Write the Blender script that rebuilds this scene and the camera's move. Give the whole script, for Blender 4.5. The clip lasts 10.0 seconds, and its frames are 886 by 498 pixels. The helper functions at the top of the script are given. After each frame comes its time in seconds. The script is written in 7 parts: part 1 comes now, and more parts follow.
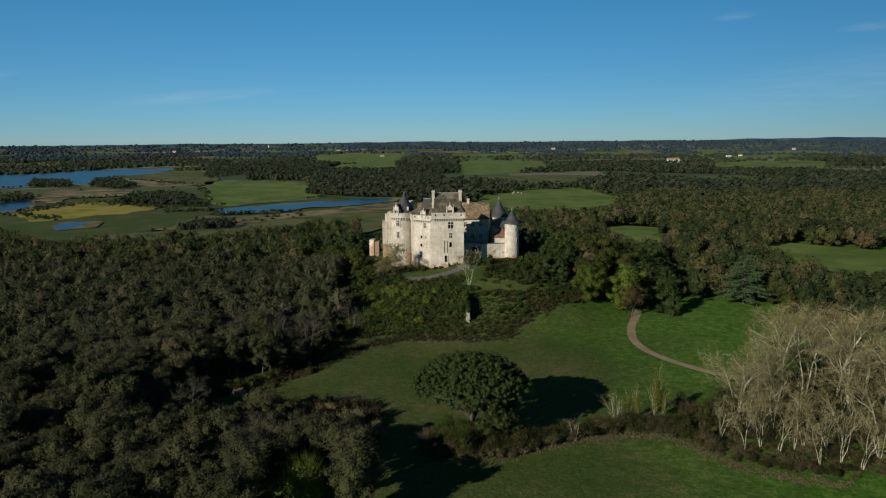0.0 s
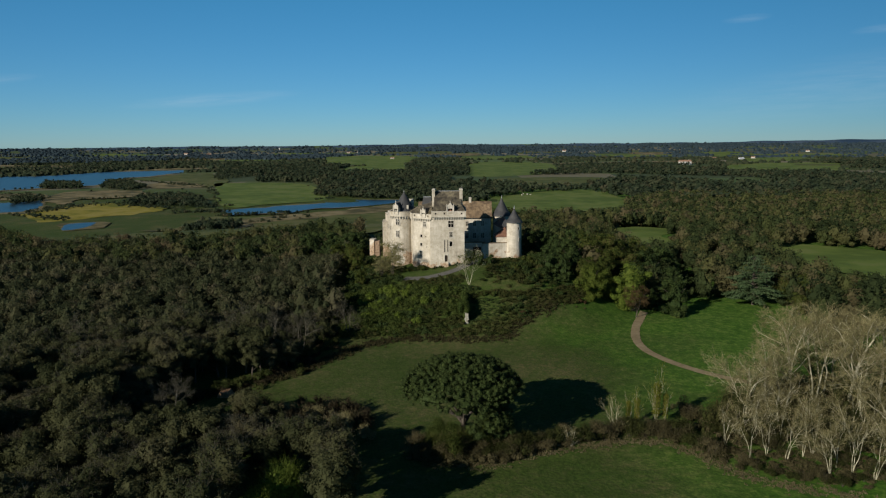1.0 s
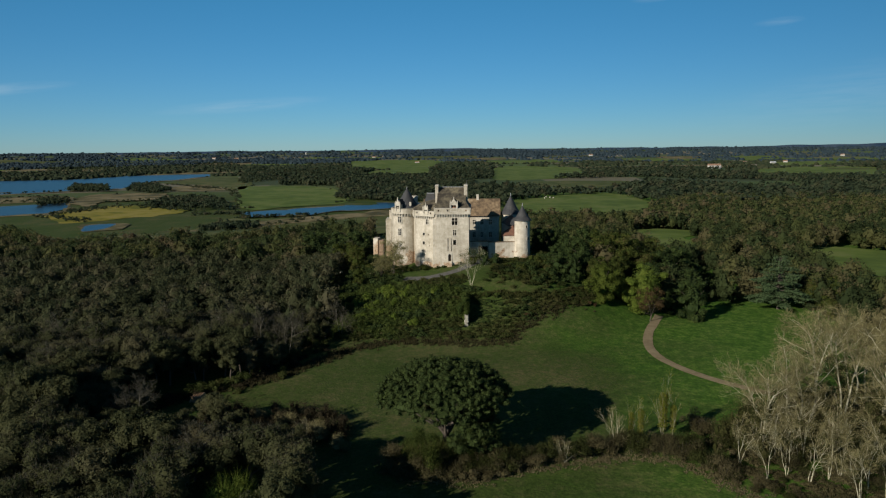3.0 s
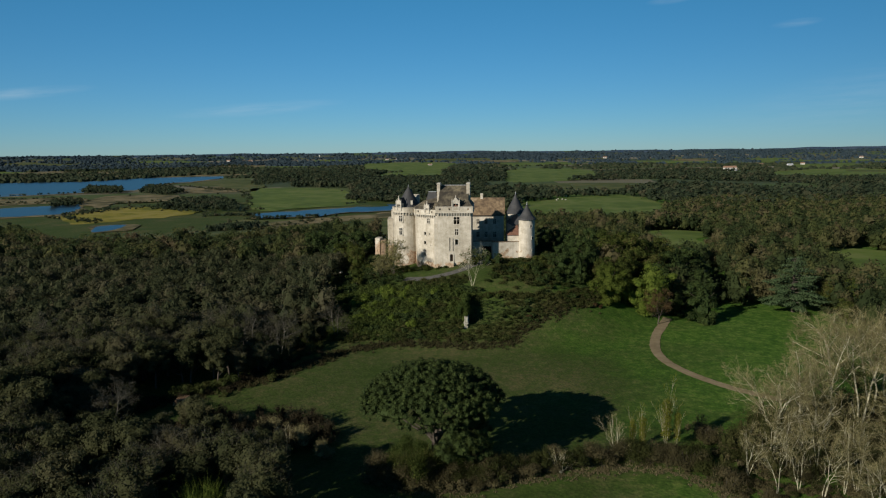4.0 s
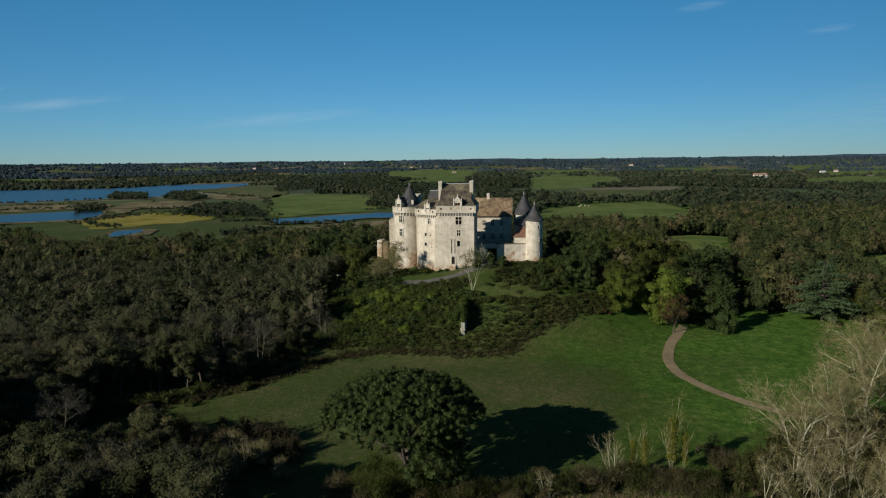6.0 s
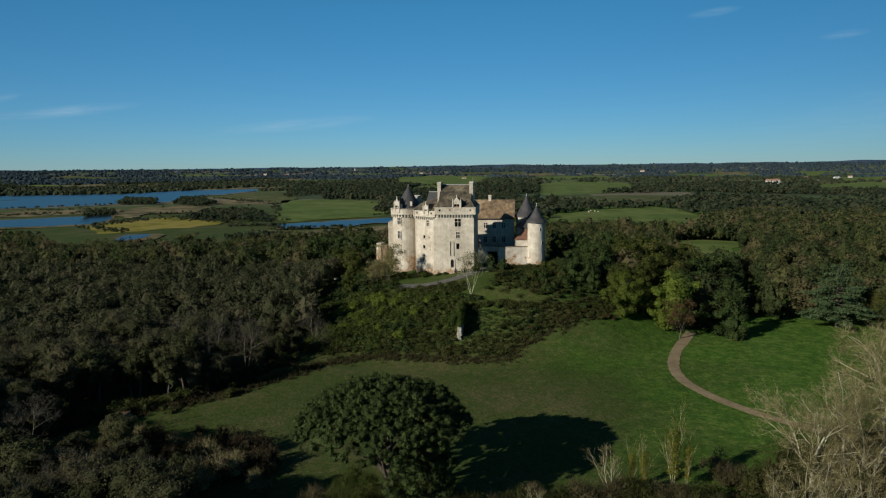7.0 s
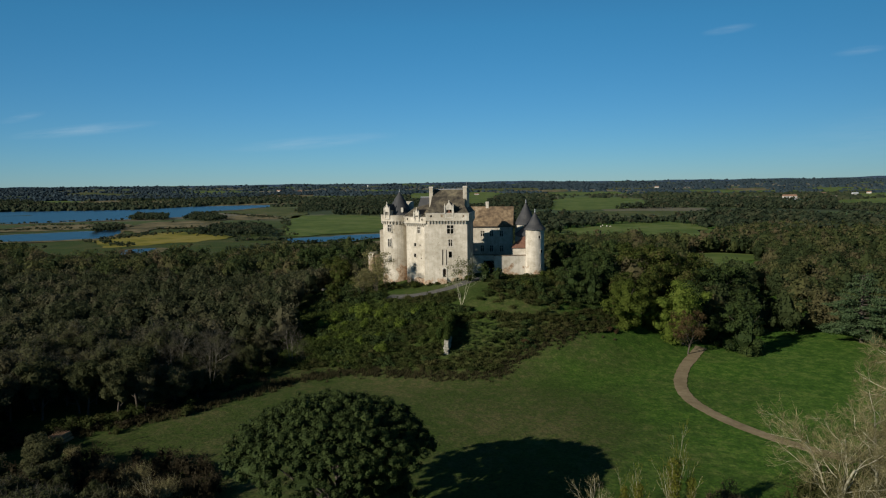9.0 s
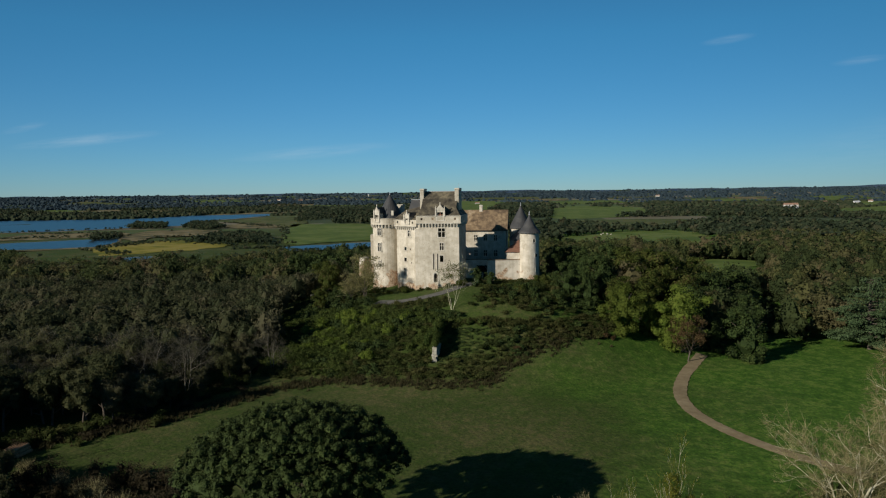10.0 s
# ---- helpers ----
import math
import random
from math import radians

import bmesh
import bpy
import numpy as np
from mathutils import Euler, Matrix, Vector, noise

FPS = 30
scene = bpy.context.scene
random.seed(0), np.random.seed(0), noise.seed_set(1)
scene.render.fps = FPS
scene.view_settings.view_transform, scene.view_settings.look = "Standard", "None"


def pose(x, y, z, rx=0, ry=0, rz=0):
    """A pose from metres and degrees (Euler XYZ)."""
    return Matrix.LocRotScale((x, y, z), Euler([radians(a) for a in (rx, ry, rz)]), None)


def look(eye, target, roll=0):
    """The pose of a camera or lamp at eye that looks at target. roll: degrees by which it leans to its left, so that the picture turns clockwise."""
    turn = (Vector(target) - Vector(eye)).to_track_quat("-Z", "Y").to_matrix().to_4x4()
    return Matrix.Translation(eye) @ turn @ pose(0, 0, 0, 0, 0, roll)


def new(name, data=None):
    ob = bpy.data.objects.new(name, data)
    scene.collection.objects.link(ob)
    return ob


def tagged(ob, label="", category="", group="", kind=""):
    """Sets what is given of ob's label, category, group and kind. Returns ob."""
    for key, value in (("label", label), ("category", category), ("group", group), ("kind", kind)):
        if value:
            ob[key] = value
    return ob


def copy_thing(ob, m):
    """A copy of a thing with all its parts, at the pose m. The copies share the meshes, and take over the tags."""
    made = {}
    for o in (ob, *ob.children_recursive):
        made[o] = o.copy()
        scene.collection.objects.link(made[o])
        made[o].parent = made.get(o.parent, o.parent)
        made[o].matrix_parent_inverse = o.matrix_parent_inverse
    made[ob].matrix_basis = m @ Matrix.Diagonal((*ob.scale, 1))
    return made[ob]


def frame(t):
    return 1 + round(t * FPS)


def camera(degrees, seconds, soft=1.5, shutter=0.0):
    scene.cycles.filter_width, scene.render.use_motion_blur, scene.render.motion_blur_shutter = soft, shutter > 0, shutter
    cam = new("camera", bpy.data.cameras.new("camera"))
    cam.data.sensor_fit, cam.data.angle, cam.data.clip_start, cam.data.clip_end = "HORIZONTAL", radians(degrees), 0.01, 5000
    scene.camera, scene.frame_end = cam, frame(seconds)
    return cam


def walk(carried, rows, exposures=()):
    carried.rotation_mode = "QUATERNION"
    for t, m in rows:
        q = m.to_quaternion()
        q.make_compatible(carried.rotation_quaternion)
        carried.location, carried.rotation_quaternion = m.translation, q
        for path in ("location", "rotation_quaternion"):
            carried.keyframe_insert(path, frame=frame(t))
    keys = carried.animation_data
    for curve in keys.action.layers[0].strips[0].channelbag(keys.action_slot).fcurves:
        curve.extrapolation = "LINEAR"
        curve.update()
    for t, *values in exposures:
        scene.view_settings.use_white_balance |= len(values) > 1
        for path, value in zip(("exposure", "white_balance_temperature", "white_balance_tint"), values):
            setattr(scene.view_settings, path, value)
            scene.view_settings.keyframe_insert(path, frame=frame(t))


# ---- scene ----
cam = camera(67.34, 10.0, soft=1.2)
# seconds, place in metres, turn in degrees
ROWS = [
    (0.0, 0.000, 0.000, 70.000, 80.606, 0.428, 0.000),
    (0.5, 2.175, 2.840, 68.790, 80.725, 0.433, 0.447),
    (1.0, 4.372, 5.854, 67.601, 80.843, 0.446, 0.946),
    (1.5, 6.576, 9.014, 66.430, 80.958, 0.463, 1.486),
    (2.0, 8.774, 12.295, 65.277, 81.070, 0.483, 2.053),
    (2.5, 10.953, 15.676, 64.140, 81.180, 0.504, 2.638),
    (4.0, 17.259, 26.230, 60.803, 81.537, 0.561, 4.423),
    (4.5, 19.250, 29.834, 59.708, 81.681, 0.576, 5.005),
    (5.0, 21.172, 33.461, 58.617, 81.846, 0.589, 5.571),
    (5.5, 23.017, 37.104, 57.528, 82.038, 0.599, 6.116),
    (7.0, 28.028, 48.079, 54.238, 82.809, 0.622, 7.558),
    (7.5, 29.508, 51.747, 53.122, 83.136, 0.631, 7.953),
    (8.0, 30.888, 55.425, 51.989, 83.494, 0.642, 8.292),
    (8.5, 32.165, 59.118, 50.836, 83.878, 0.656, 8.565),
    (9.0, 33.338, 62.834, 49.658, 84.281, 0.676, 8.760),
    (9.5, 34.407, 66.583, 48.451, 84.690, 0.703, 8.864),
    (10.0, 35.373, 70.379, 47.209, 85.089, 0.738, 8.862),
]
walk(cam, [(t, pose(x, y, z, rx, ry, rz)) for t, x, y, z, rx, ry, rz in ROWS])

# ---- light ----
SUN_AZ, SUN_EL = 45.0, 22.5          # light travels towards +x +y
world = bpy.data.worlds.new("sky")
scene.world = world
world.use_nodes = True
wn = world.node_tree.nodes
wl = world.node_tree.links
sky = wn.new("ShaderNodeTexSky")
sky.sky_type, sky.sun_disc = "NISHITA", False
sky.sun_elevation, sky.sun_rotation = radians(SUN_EL), radians(180 + SUN_AZ - 35)
sky.altitude, sky.air_density, sky.dust_density, sky.ozone_density = 2500, 1.0, 0.0, 4.0
bg = wn["Background"]
bg.inputs["Strength"].default_value = 0.063
tint = wn.new("ShaderNodeMix")
tint.data_type, tint.blend_type = "RGBA", "MULTIPLY"
tint.inputs[0].default_value, tint.inputs[7].default_value = 1.0, (0.41, 0.81, 0.98, 1)
wl.new(sky.outputs[0], tint.inputs[6])
# clear air: deeper blue overhead, paler towards the horizon
hco, hsp, hmr, hmx = wn.new("ShaderNodeTexCoord"), wn.new("ShaderNodeSeparateXYZ"), wn.new("ShaderNodeMapRange"), wn.new("ShaderNodeMix")
hmr.inputs["From Min"].default_value, hmr.inputs["From Max"].default_value = 0.0, 0.22
hmx.data_type = "RGBA"
hmx.inputs[6].default_value, hmx.inputs[7].default_value = (0.385, 0.565, 0.70, 1), (0.335, 0.865, 0.915, 1)
wl.new(hco.outputs["Generated"], hsp.inputs[0]), wl.new(hsp.outputs["Z"], hmr.inputs["Value"])
wl.new(hmr.outputs[0], hmx.inputs[0])
# the deep clear blue towards the zenith
zmr, zmx = wn.new("ShaderNodeMapRange"), wn.new("ShaderNodeMix")
zmr.inputs["From Min"].default_value, zmr.inputs["From Max"].default_value = 0.35, 0.8
zmx.data_type = "RGBA"
zmx.inputs[7].default_value = (0.25, 0.48, 0.47, 1)
wl.new(hsp.outputs["Z"], zmr.inputs["Value"]), wl.new(zmr.outputs[0], zmx.inputs[0]), wl.new(hmx.outputs[2], zmx.inputs[6])
# a little more glare in the air towards the west
amr, amx = wn.new("ShaderNodeMapRange"), wn.new("ShaderNodeMix")
amr.inputs["From Min"].default_value, amr.inputs["From Max"].default_value = -0.65, 0.65
amr.inputs["To Min"].default_value, amr.inputs["To Max"].default_value = 1.21, 0.93
amx.data_type, amx.blend_type = "RGBA", "MULTIPLY"
amx.inputs[0].default_value = 1.0
wl.new(hsp.outputs["X"], amr.inputs["Value"]), wl.new(zmx.outputs[2], amx.inputs[6]), wl.new(amr.outputs[0], amx.inputs[7])
wl.new(amx.outputs[2], tint.inputs[7])
# thin cirrus: a few streaks and tufts low over the land


def sky_math(op, *args):
    nd = wn.new("ShaderNodeMath")
    nd.operation = op
    for k, a in enumerate(args):
        if isinstance(a, (int, float)):
            nd.inputs[k].default_value = a
        else:
            wl.new(a, nd.inputs[k])
    return nd.outputs[0]


ahead = sky_math("MAXIMUM", hsp.outputs["Y"], 0.15)
sky_u, sky_v = sky_math("DIVIDE", hsp.outputs["X"], ahead), sky_math("DIVIDE", hsp.outputs["Z"], ahead)
fibre, fibre_at = wn.new("ShaderNodeTexNoise"), wn.new("ShaderNodeCombineXYZ")
fibre.inputs["Scale"].default_value, fibre.inputs["Detail"].default_value, fibre.inputs["Roughness"].default_value = 1.0, 6, 0.6
wl.new(sky_math("MULTIPLY", sky_u, 14), fibre_at.inputs[0]), wl.new(sky_math("MULTIPLY_ADD", sky_u, -9.0, sky_math("MULTIPLY", sky_v, 150)), fibre_at.inputs[1])
wl.new(fibre_at.outputs[0], fibre.inputs["Vector"])
wisp = sky_math("MULTIPLY_ADD", fibre.outputs["Fac"], 2.4, -0.6)
veil = 0.0
# tangent of azimuth and height, half length, half width, slope, strength
for u0, v0, half, wide, slope, strength in ((-0.36, 0.064, 0.15, 0.012, 0.06, 0.16), (-0.75, 0.092, 0.15, 0.011, 0.06, 0.22), (0.42, 0.171, 0.04, 0.007, 0.1, 0.13), (0.25, 0.207, 0.04, 0.007, 0.12, 0.19),
                                            (0.614, 0.155, 0.05, 0.008, 0.1, 0.14), (-0.86, 0.115, 0.05, 0.008, 0.15, 0.12), (0.66, 0.09, 0.42, 0.055, 0.16, 0.10)):
    du = sky_math("SUBTRACT", sky_u, u0)
    dv = sky_math("SUBTRACT", sky_math("SUBTRACT", sky_v, v0), sky_math("MULTIPLY", du, slope))
    away = sky_math("ADD", sky_math("POWER", sky_math("ABSOLUTE", sky_math("DIVIDE", du, half)), 2.0), sky_math("POWER", sky_math("ABSOLUTE", sky_math("DIVIDE", dv, wide)), 2.0))
    veil = sky_math("ADD", veil, sky_math("MULTIPLY", sky_math("POWER", sky_math("MAXIMUM", sky_math("SUBTRACT", 1.0, away), 0.0), 1.5), strength))
wmx = wn.new("ShaderNodeMix")
wmx.data_type = "RGBA"
wmx.inputs[7].default_value = (7.5, 9.0, 10.0, 1)
wl.new(sky_math("MULTIPLY", veil, sky_math("MAXIMUM", wisp, 0.0)), wmx.inputs[0]), wl.new(tint.outputs[2], wmx.inputs[6])
wl.new(wmx.outputs[2], bg.inputs["Color"])

sun = new("sun", bpy.data.lights.new("sun", "SUN"))
sun.data.energy, sun.data.angle, sun.data.color = 4.8, radians(0.5), (1.0, 0.93, 0.82)
sun.matrix_world = look((-math.sin(radians(SUN_AZ)), -math.cos(radians(SUN_AZ)), math.tan(radians(SUN_EL))), (0, 0, 0))
scene.view_settings.exposure = 0.2

# ---- materials ----


def ramp(nodes, stops):
    r = nodes.new("ShaderNodeValToRGB")
    while len(r.color_ramp.elements) < len(stops):
        r.color_ramp.elements.new(0.5)
    for e, (at, col) in zip(r.color_ramp.elements, stops):
        e.position, e.color = at, (*col, 1)
    return r


def material(name, stops, scale=1.0, detail=5.0, rough=0.85, bump=0.0, bump_scale=None, metal=0.0, vary=0.0, big=0.0, island=0.0, spec=0.3, tone=0.0):
    """A node material: noise through a colour ramp at real-world size, slow large-scale variation, relief, and variation from object to object or island to island."""
    m = bpy.data.materials.new(name)
    m.use_nodes = True
    n, l = m.node_tree.nodes, m.node_tree.links
    p = n["Principled BSDF"]
    p.inputs["Roughness"].default_value, p.inputs["Metallic"].default_value = rough, metal
    p.inputs["Specular IOR Level"].default_value = spec
    geo = n.new("ShaderNodeNewGeometry")
    tex = n.new("ShaderNodeTexNoise")
    tex.inputs["Scale"].default_value, tex.inputs["Detail"].default_value, tex.inputs["Roughness"].default_value = scale, detail, 0.62
    l.new(geo.outputs["Position"], tex.inputs["Vector"])
    fac = tex.outputs["Fac"]
    if big:
        t2 = n.new("ShaderNodeTexNoise")
        t2.inputs["Scale"].default_value, t2.inputs["Detail"].default_value = big, 3
        l.new(geo.outputs["Position"], t2.inputs["Vector"])
        mx = n.new("ShaderNodeMix")
        mx.inputs[0].default_value = 0.5
        l.new(fac, mx.inputs[2]), l.new(t2.outputs["Fac"], mx.inputs[3])
        fac = mx.outputs[0]
    for src, amount in ((island, "Random Per Island"), (vary, "Random")):
        if src:
            mx = n.new("ShaderNodeMix")
            mx.inputs[0].default_value = src
            l.new(fac, mx.inputs[2])
            if amount == "Random":
                l.new(n.new("ShaderNodeObjectInfo").outputs["Random"], mx.inputs[3])
            else:
                l.new(geo.outputs[amount], mx.inputs[3])
            fac = mx.outputs[0]
    if tone:
        # each plant of a joined wood has a tone of its own
        mx, at = n.new("ShaderNodeMix"), n.new("ShaderNodeAttribute")
        at.attribute_name = "tone"
        mx.inputs[0].default_value = tone
        l.new(fac, mx.inputs[2]), l.new(at.outputs["Fac"], mx.inputs[3])
        fac = mx.outputs[0]
    r = ramp(n, stops)
    l.new(fac, r.inputs[0])
    l.new(r.outputs[0], p.inputs["Base Color"])
    if bump:
        b = n.new("ShaderNodeBump")
        b.inputs["Strength"].default_value, b.inputs["Distance"].default_value = 0.7, bump
        tb = n.new("ShaderNodeTexNoise")
        tb.inputs["Scale"].default_value, tb.inputs["Detail"].default_value = bump_scale or scale * 4, 6
        l.new(geo.outputs["Position"], tb.inputs["Vector"])
        l.new(tb.outputs["Fac"], b.inputs["Height"])
        l.new(b.outputs[0], p.inputs["Normal"])
    return m


def grassland():
    """Meadow near the castle, rough pasture and arable land further out."""
    m = material("grassland", [(0.36, (0.027, 0.049, 0.008)), (0.46, (0.038, 0.059, 0.012)), (0.53, (0.051, 0.065, 0.018)), (0.62, (0.080, 0.078, 0.030))], 0.55, 12, 0.95, 0.22, 1.6, big=0.03, spec=0.1)
    n, l = m.node_tree.nodes, m.node_tree.links
    p = n["Principled BSDF"]
    near = p.inputs["Base Color"].links[0].from_socket
    geo = n["Geometry"]
    # lush young grass in the damp east of the meadow, in drifts
    dr, lush = n.new("ShaderNodeTexNoise"), n.new("ShaderNodeMix")
    dr.inputs["Scale"].default_value, dr.inputs["Detail"].default_value, dr.inputs["Roughness"].default_value = 0.04, 8, 0.65
    sx, mad, drm = n.new("ShaderNodeSeparateXYZ"), n.new("ShaderNodeMath"), n.new("ShaderNodeMapRange")
    mad.operation = "MULTIPLY_ADD"
    mad.inputs[1].default_value = 150.0
    drm.inputs["From Min"].default_value, drm.inputs["From Max"].default_value, drm.inputs["To Max"].default_value = 102, 158, 0.72
    l.new(geo.outputs["Position"], dr.inputs["Vector"]), l.new(geo.outputs["Position"], sx.inputs[0])
    l.new(dr.outputs["Fac"], mad.inputs[0]), l.new(sx.outputs["X"], mad.inputs[2]), l.new(mad.outputs[0], drm.inputs["Value"])
    lush.data_type = "RGBA"
    fine = ramp(n, [(0.38, (0.028, 0.080, 0.007)), (0.50, (0.045, 0.115, 0.010)), (0.60, (0.082, 0.150, 0.020))])
    l.new(n["Noise Texture"].outputs["Fac"], fine.inputs[0])
    l.new(drm.outputs[0], lush.inputs[0]), l.new(near, lush.inputs[6]), l.new(fine.outputs[0], lush.inputs[7])
    near = lush.outputs[2]
    # tussocks, trampled and yellowed blades
    tu, tr_, tm = n.new("ShaderNodeTexNoise"), ramp(n, [(0.36, (0.62, 0.66, 0.62)), (0.5, (1, 1, 1)), (0.64, (1.5, 1.42, 1.3))]), n.new("ShaderNodeMix")
    tu.inputs["Scale"].default_value, tu.inputs["Detail"].default_value, tu.inputs["Roughness"].default_value = 1.7, 7, 0.7
    tm.data_type, tm.blend_type = "RGBA", "MULTIPLY"
    tm.inputs[0].default_value = 0.8
    l.new(geo.outputs["Position"], tu.inputs["Vector"]), l.new(tu.outputs["Fac"], tr_.inputs[0])
    l.new(near, tm.inputs[6]), l.new(tr_.outputs[0], tm.inputs[7])
    near = tm.outputs[2]
    # far land: irregular parcels of grass, stubble and ploughed soil
    mp = n.new("ShaderNodeMapping")
    mp.inputs["Scale"].default_value = (0.0022, 0.0042, 0.0)
    vor = n.new("ShaderNodeTexVoronoi")
    vor.inputs["Scale"].default_value = 1.0
    l.new(geo.outputs["Position"], mp.inputs["Vector"]), l.new(mp.outputs[0], vor.inputs["Vector"])
    sep = n.new("ShaderNodeSeparateColor")
    l.new(vor.outputs["Color"], sep.inputs[0])
    far = ramp(n, [(0.0, (0.046, 0.062, 0.032)), (0.3, (0.062, 0.088, 0.034)), (0.55, (0.075, 0.105, 0.040)), (0.66, (0.11, 0.105, 0.062)), (0.85, (0.19, 0.17, 0.125)), (1.0, (0.085, 0.085, 0.05))])
    l.new(sep.outputs[0], far.inputs[0])
    dist = n.new("ShaderNodeVectorMath")
    dist.operation = "LENGTH"
    l.new(geo.outputs["Position"], dist.inputs[0])
    mr = n.new("ShaderNodeMapRange")
    mr.inputs["From Min"].default_value, mr.inputs["From Max"].default_value = 1200, 1800
    l.new(dist.outputs["Value"], mr.inputs["Value"])
    mx = n.new("ShaderNodeMix")
    mx.data_type = "RGBA"
    l.new(mr.outputs[0], mx.inputs[0]), l.new(near, mx.inputs[6]), l.new(far.outputs[0], mx.inputs[7])
    l.new(mx.outputs[2], p.inputs["Base Color"])
    return m


def limestone():
    """Cream rendered limestone, streaked, with bare orange rubble showing at the foot of the walls."""
    m = material("limestone", [(0.33, (0.25, 0.215, 0.16)), (0.43, (0.39, 0.35, 0.275)), (0.52, (0.47, 0.425, 0.34)), (0.62, (0.58, 0.53, 0.44))], 0.55, 10, 0.9, 0.08, 2.2, big=0.12, spec=0.2)
    n, l = m.node_tree.nodes, m.node_tree.links
    p = n["Principled BSDF"]
    clean = p.inputs["Base Color"].links[0].from_socket
    geo = n["Geometry"]
    sep = n.new("ShaderNodeSeparateXYZ")
    l.new(geo.outputs["Position"], sep.inputs[0])
    patch = n.new("ShaderNodeTexNoise")
    patch.inputs["Scale"].default_value, patch.inputs["Detail"].default_value = 0.22, 6
    l.new(geo.outputs["Position"], patch.inputs["Vector"])
    # height of the worn zone wanders with the noise
    a = n.new("ShaderNodeMath")
    a.operation = "MULTIPLY_ADD"
    a.inputs[1].default_value, a.inputs[2].default_value = 24.0, 7.1
    l.new(patch.outputs["Fac"], a.inputs[0])
    b = n.new("ShaderNodeMath")
    b.operation = "SUBTRACT"
    l.new(a.outputs[0], b.inputs[0]), l.new(sep.outputs["Z"], b.inputs[1])
    mr = n.new("ShaderNodeMapRange")
    mr.inputs["From Min"].default_value, mr.inputs["From Max"].default_value = -0.35, 0.7
    l.new(b.outputs[0], mr.inputs["Value"])
    rub = n.new("ShaderNodeTexVoronoi")
    rub.inputs["Scale"].default_value = 2.4
    l.new(geo.outputs["Position"], rub.inputs["Vector"])
    sc = n.new("ShaderNodeSeparateColor")
    l.new(rub.outputs["Color"], sc.inputs[0])
    col = ramp(n, [(0.0, (0.21, 0.135, 0.082)), (0.4, (0.36, 0.25, 0.16)), (0.7, (0.46, 0.36, 0.255)), (1.0, (0.27, 0.21, 0.15))])
    l.new(sc.outputs[0], col.inputs[0])
    mx = n.new("ShaderNodeMix")
    mx.data_type = "RGBA"
    l.new(mr.outputs[0], mx.inputs[0]), l.new(clean, mx.inputs[6]), l.new(col.outputs[0], mx.inputs[7])
    # rain streaks, long in z
    mp = n.new("ShaderNodeMapping")
    mp.inputs["Scale"].default_value = (1.3, 1.3, 0.09)
    st = n.new("ShaderNodeTexNoise")
    st.inputs["Scale"].default_value, st.inputs["Detail"].default_value = 1.0, 5
    l.new(geo.outputs["Position"], mp.inputs["Vector"]), l.new(mp.outputs[0], st.inputs["Vector"])
    sr = ramp(n, [(0.35, (0.62, 0.6, 0.57)), (0.6, (1, 1, 1))])
    l.new(st.outputs["Fac"], sr.inputs[0])
    mul = n.new("ShaderNodeMix")
    mul.data_type, mul.blend_type = "RGBA", "MULTIPLY"
    mul.inputs[0].default_value = 0.24
    l.new(mx.outputs[2], mul.inputs[6]), l.new(sr.outputs[0], mul.inputs[7])
    # flaking patches of render and pocked stone
    fl, fr, mf = n.new("ShaderNodeTexNoise"), ramp(n, [(0.38, (0.70, 0.66, 0.60)), (0.46, (0.95, 0.94, 0.92)), (0.60, (1.0, 1.0, 1.0))]), n.new("ShaderNodeMix")
    fl.inputs["Scale"].default_value, fl.inputs["Detail"].default_value, fl.inputs["Roughness"].default_value = 0.9, 12, 0.72
    pk, pr, mk = n.new("ShaderNodeTexVoronoi"), ramp(n, [(0.07, (0.42, 0.38, 0.33)), (0.15, (1, 1, 1))]), n.new("ShaderNodeMix")
    pk.inputs["Scale"].default_value = 0.75
    l.new(geo.outputs["Position"], fl.inputs["Vector"]), l.new(fl.outputs["Fac"], fr.inputs[0])
    l.new(geo.outputs["Position"], pk.inputs["Vector"]), l.new(pk.outputs["Distance"], pr.inputs[0])
    for mm in (mf, mk):
        mm.data_type, mm.blend_type = "RGBA", "MULTIPLY"
        mm.inputs[0].default_value = 0.55
    l.new(mul.outputs[2], mf.inputs[6]), l.new(fr.outputs[0], mf.inputs[7])
    l.new(mf.outputs[2], mk.inputs[6]), l.new(pr.outputs[0], mk.inputs[7])
    l.new(mk.outputs[2], p.inputs["Base Color"])
    return m


M_GROUND = grassland()
M_STONE = limestone()
M_DRESSED = material("dressed_stone", [(0.3, (0.33, 0.30, 0.24)), (0.6, (0.50, 0.46, 0.38))], 1.2, 5, 0.85, 0.02)
M_SLATE = material("slate", [(0.3, (0.024, 0.025, 0.027)), (0.55, (0.042, 0.042, 0.042)), (0.75, (0.085, 0.080, 0.068))], 0.6, 8, 0.7, 0.03, 6.0, big=0.3, spec=0.4)
M_MOSSY = material("mossy_tiles", [(0.36, (0.022, 0.019, 0.015)), (0.46, (0.055, 0.046, 0.032)), (0.53, (0.092, 0.078, 0.052)), (0.60, (0.145, 0.122, 0.078)), (0.66, (0.19, 0.155, 0.095))], 0.8, 11, 0.9, 0.08, 5.0, big=0.22)
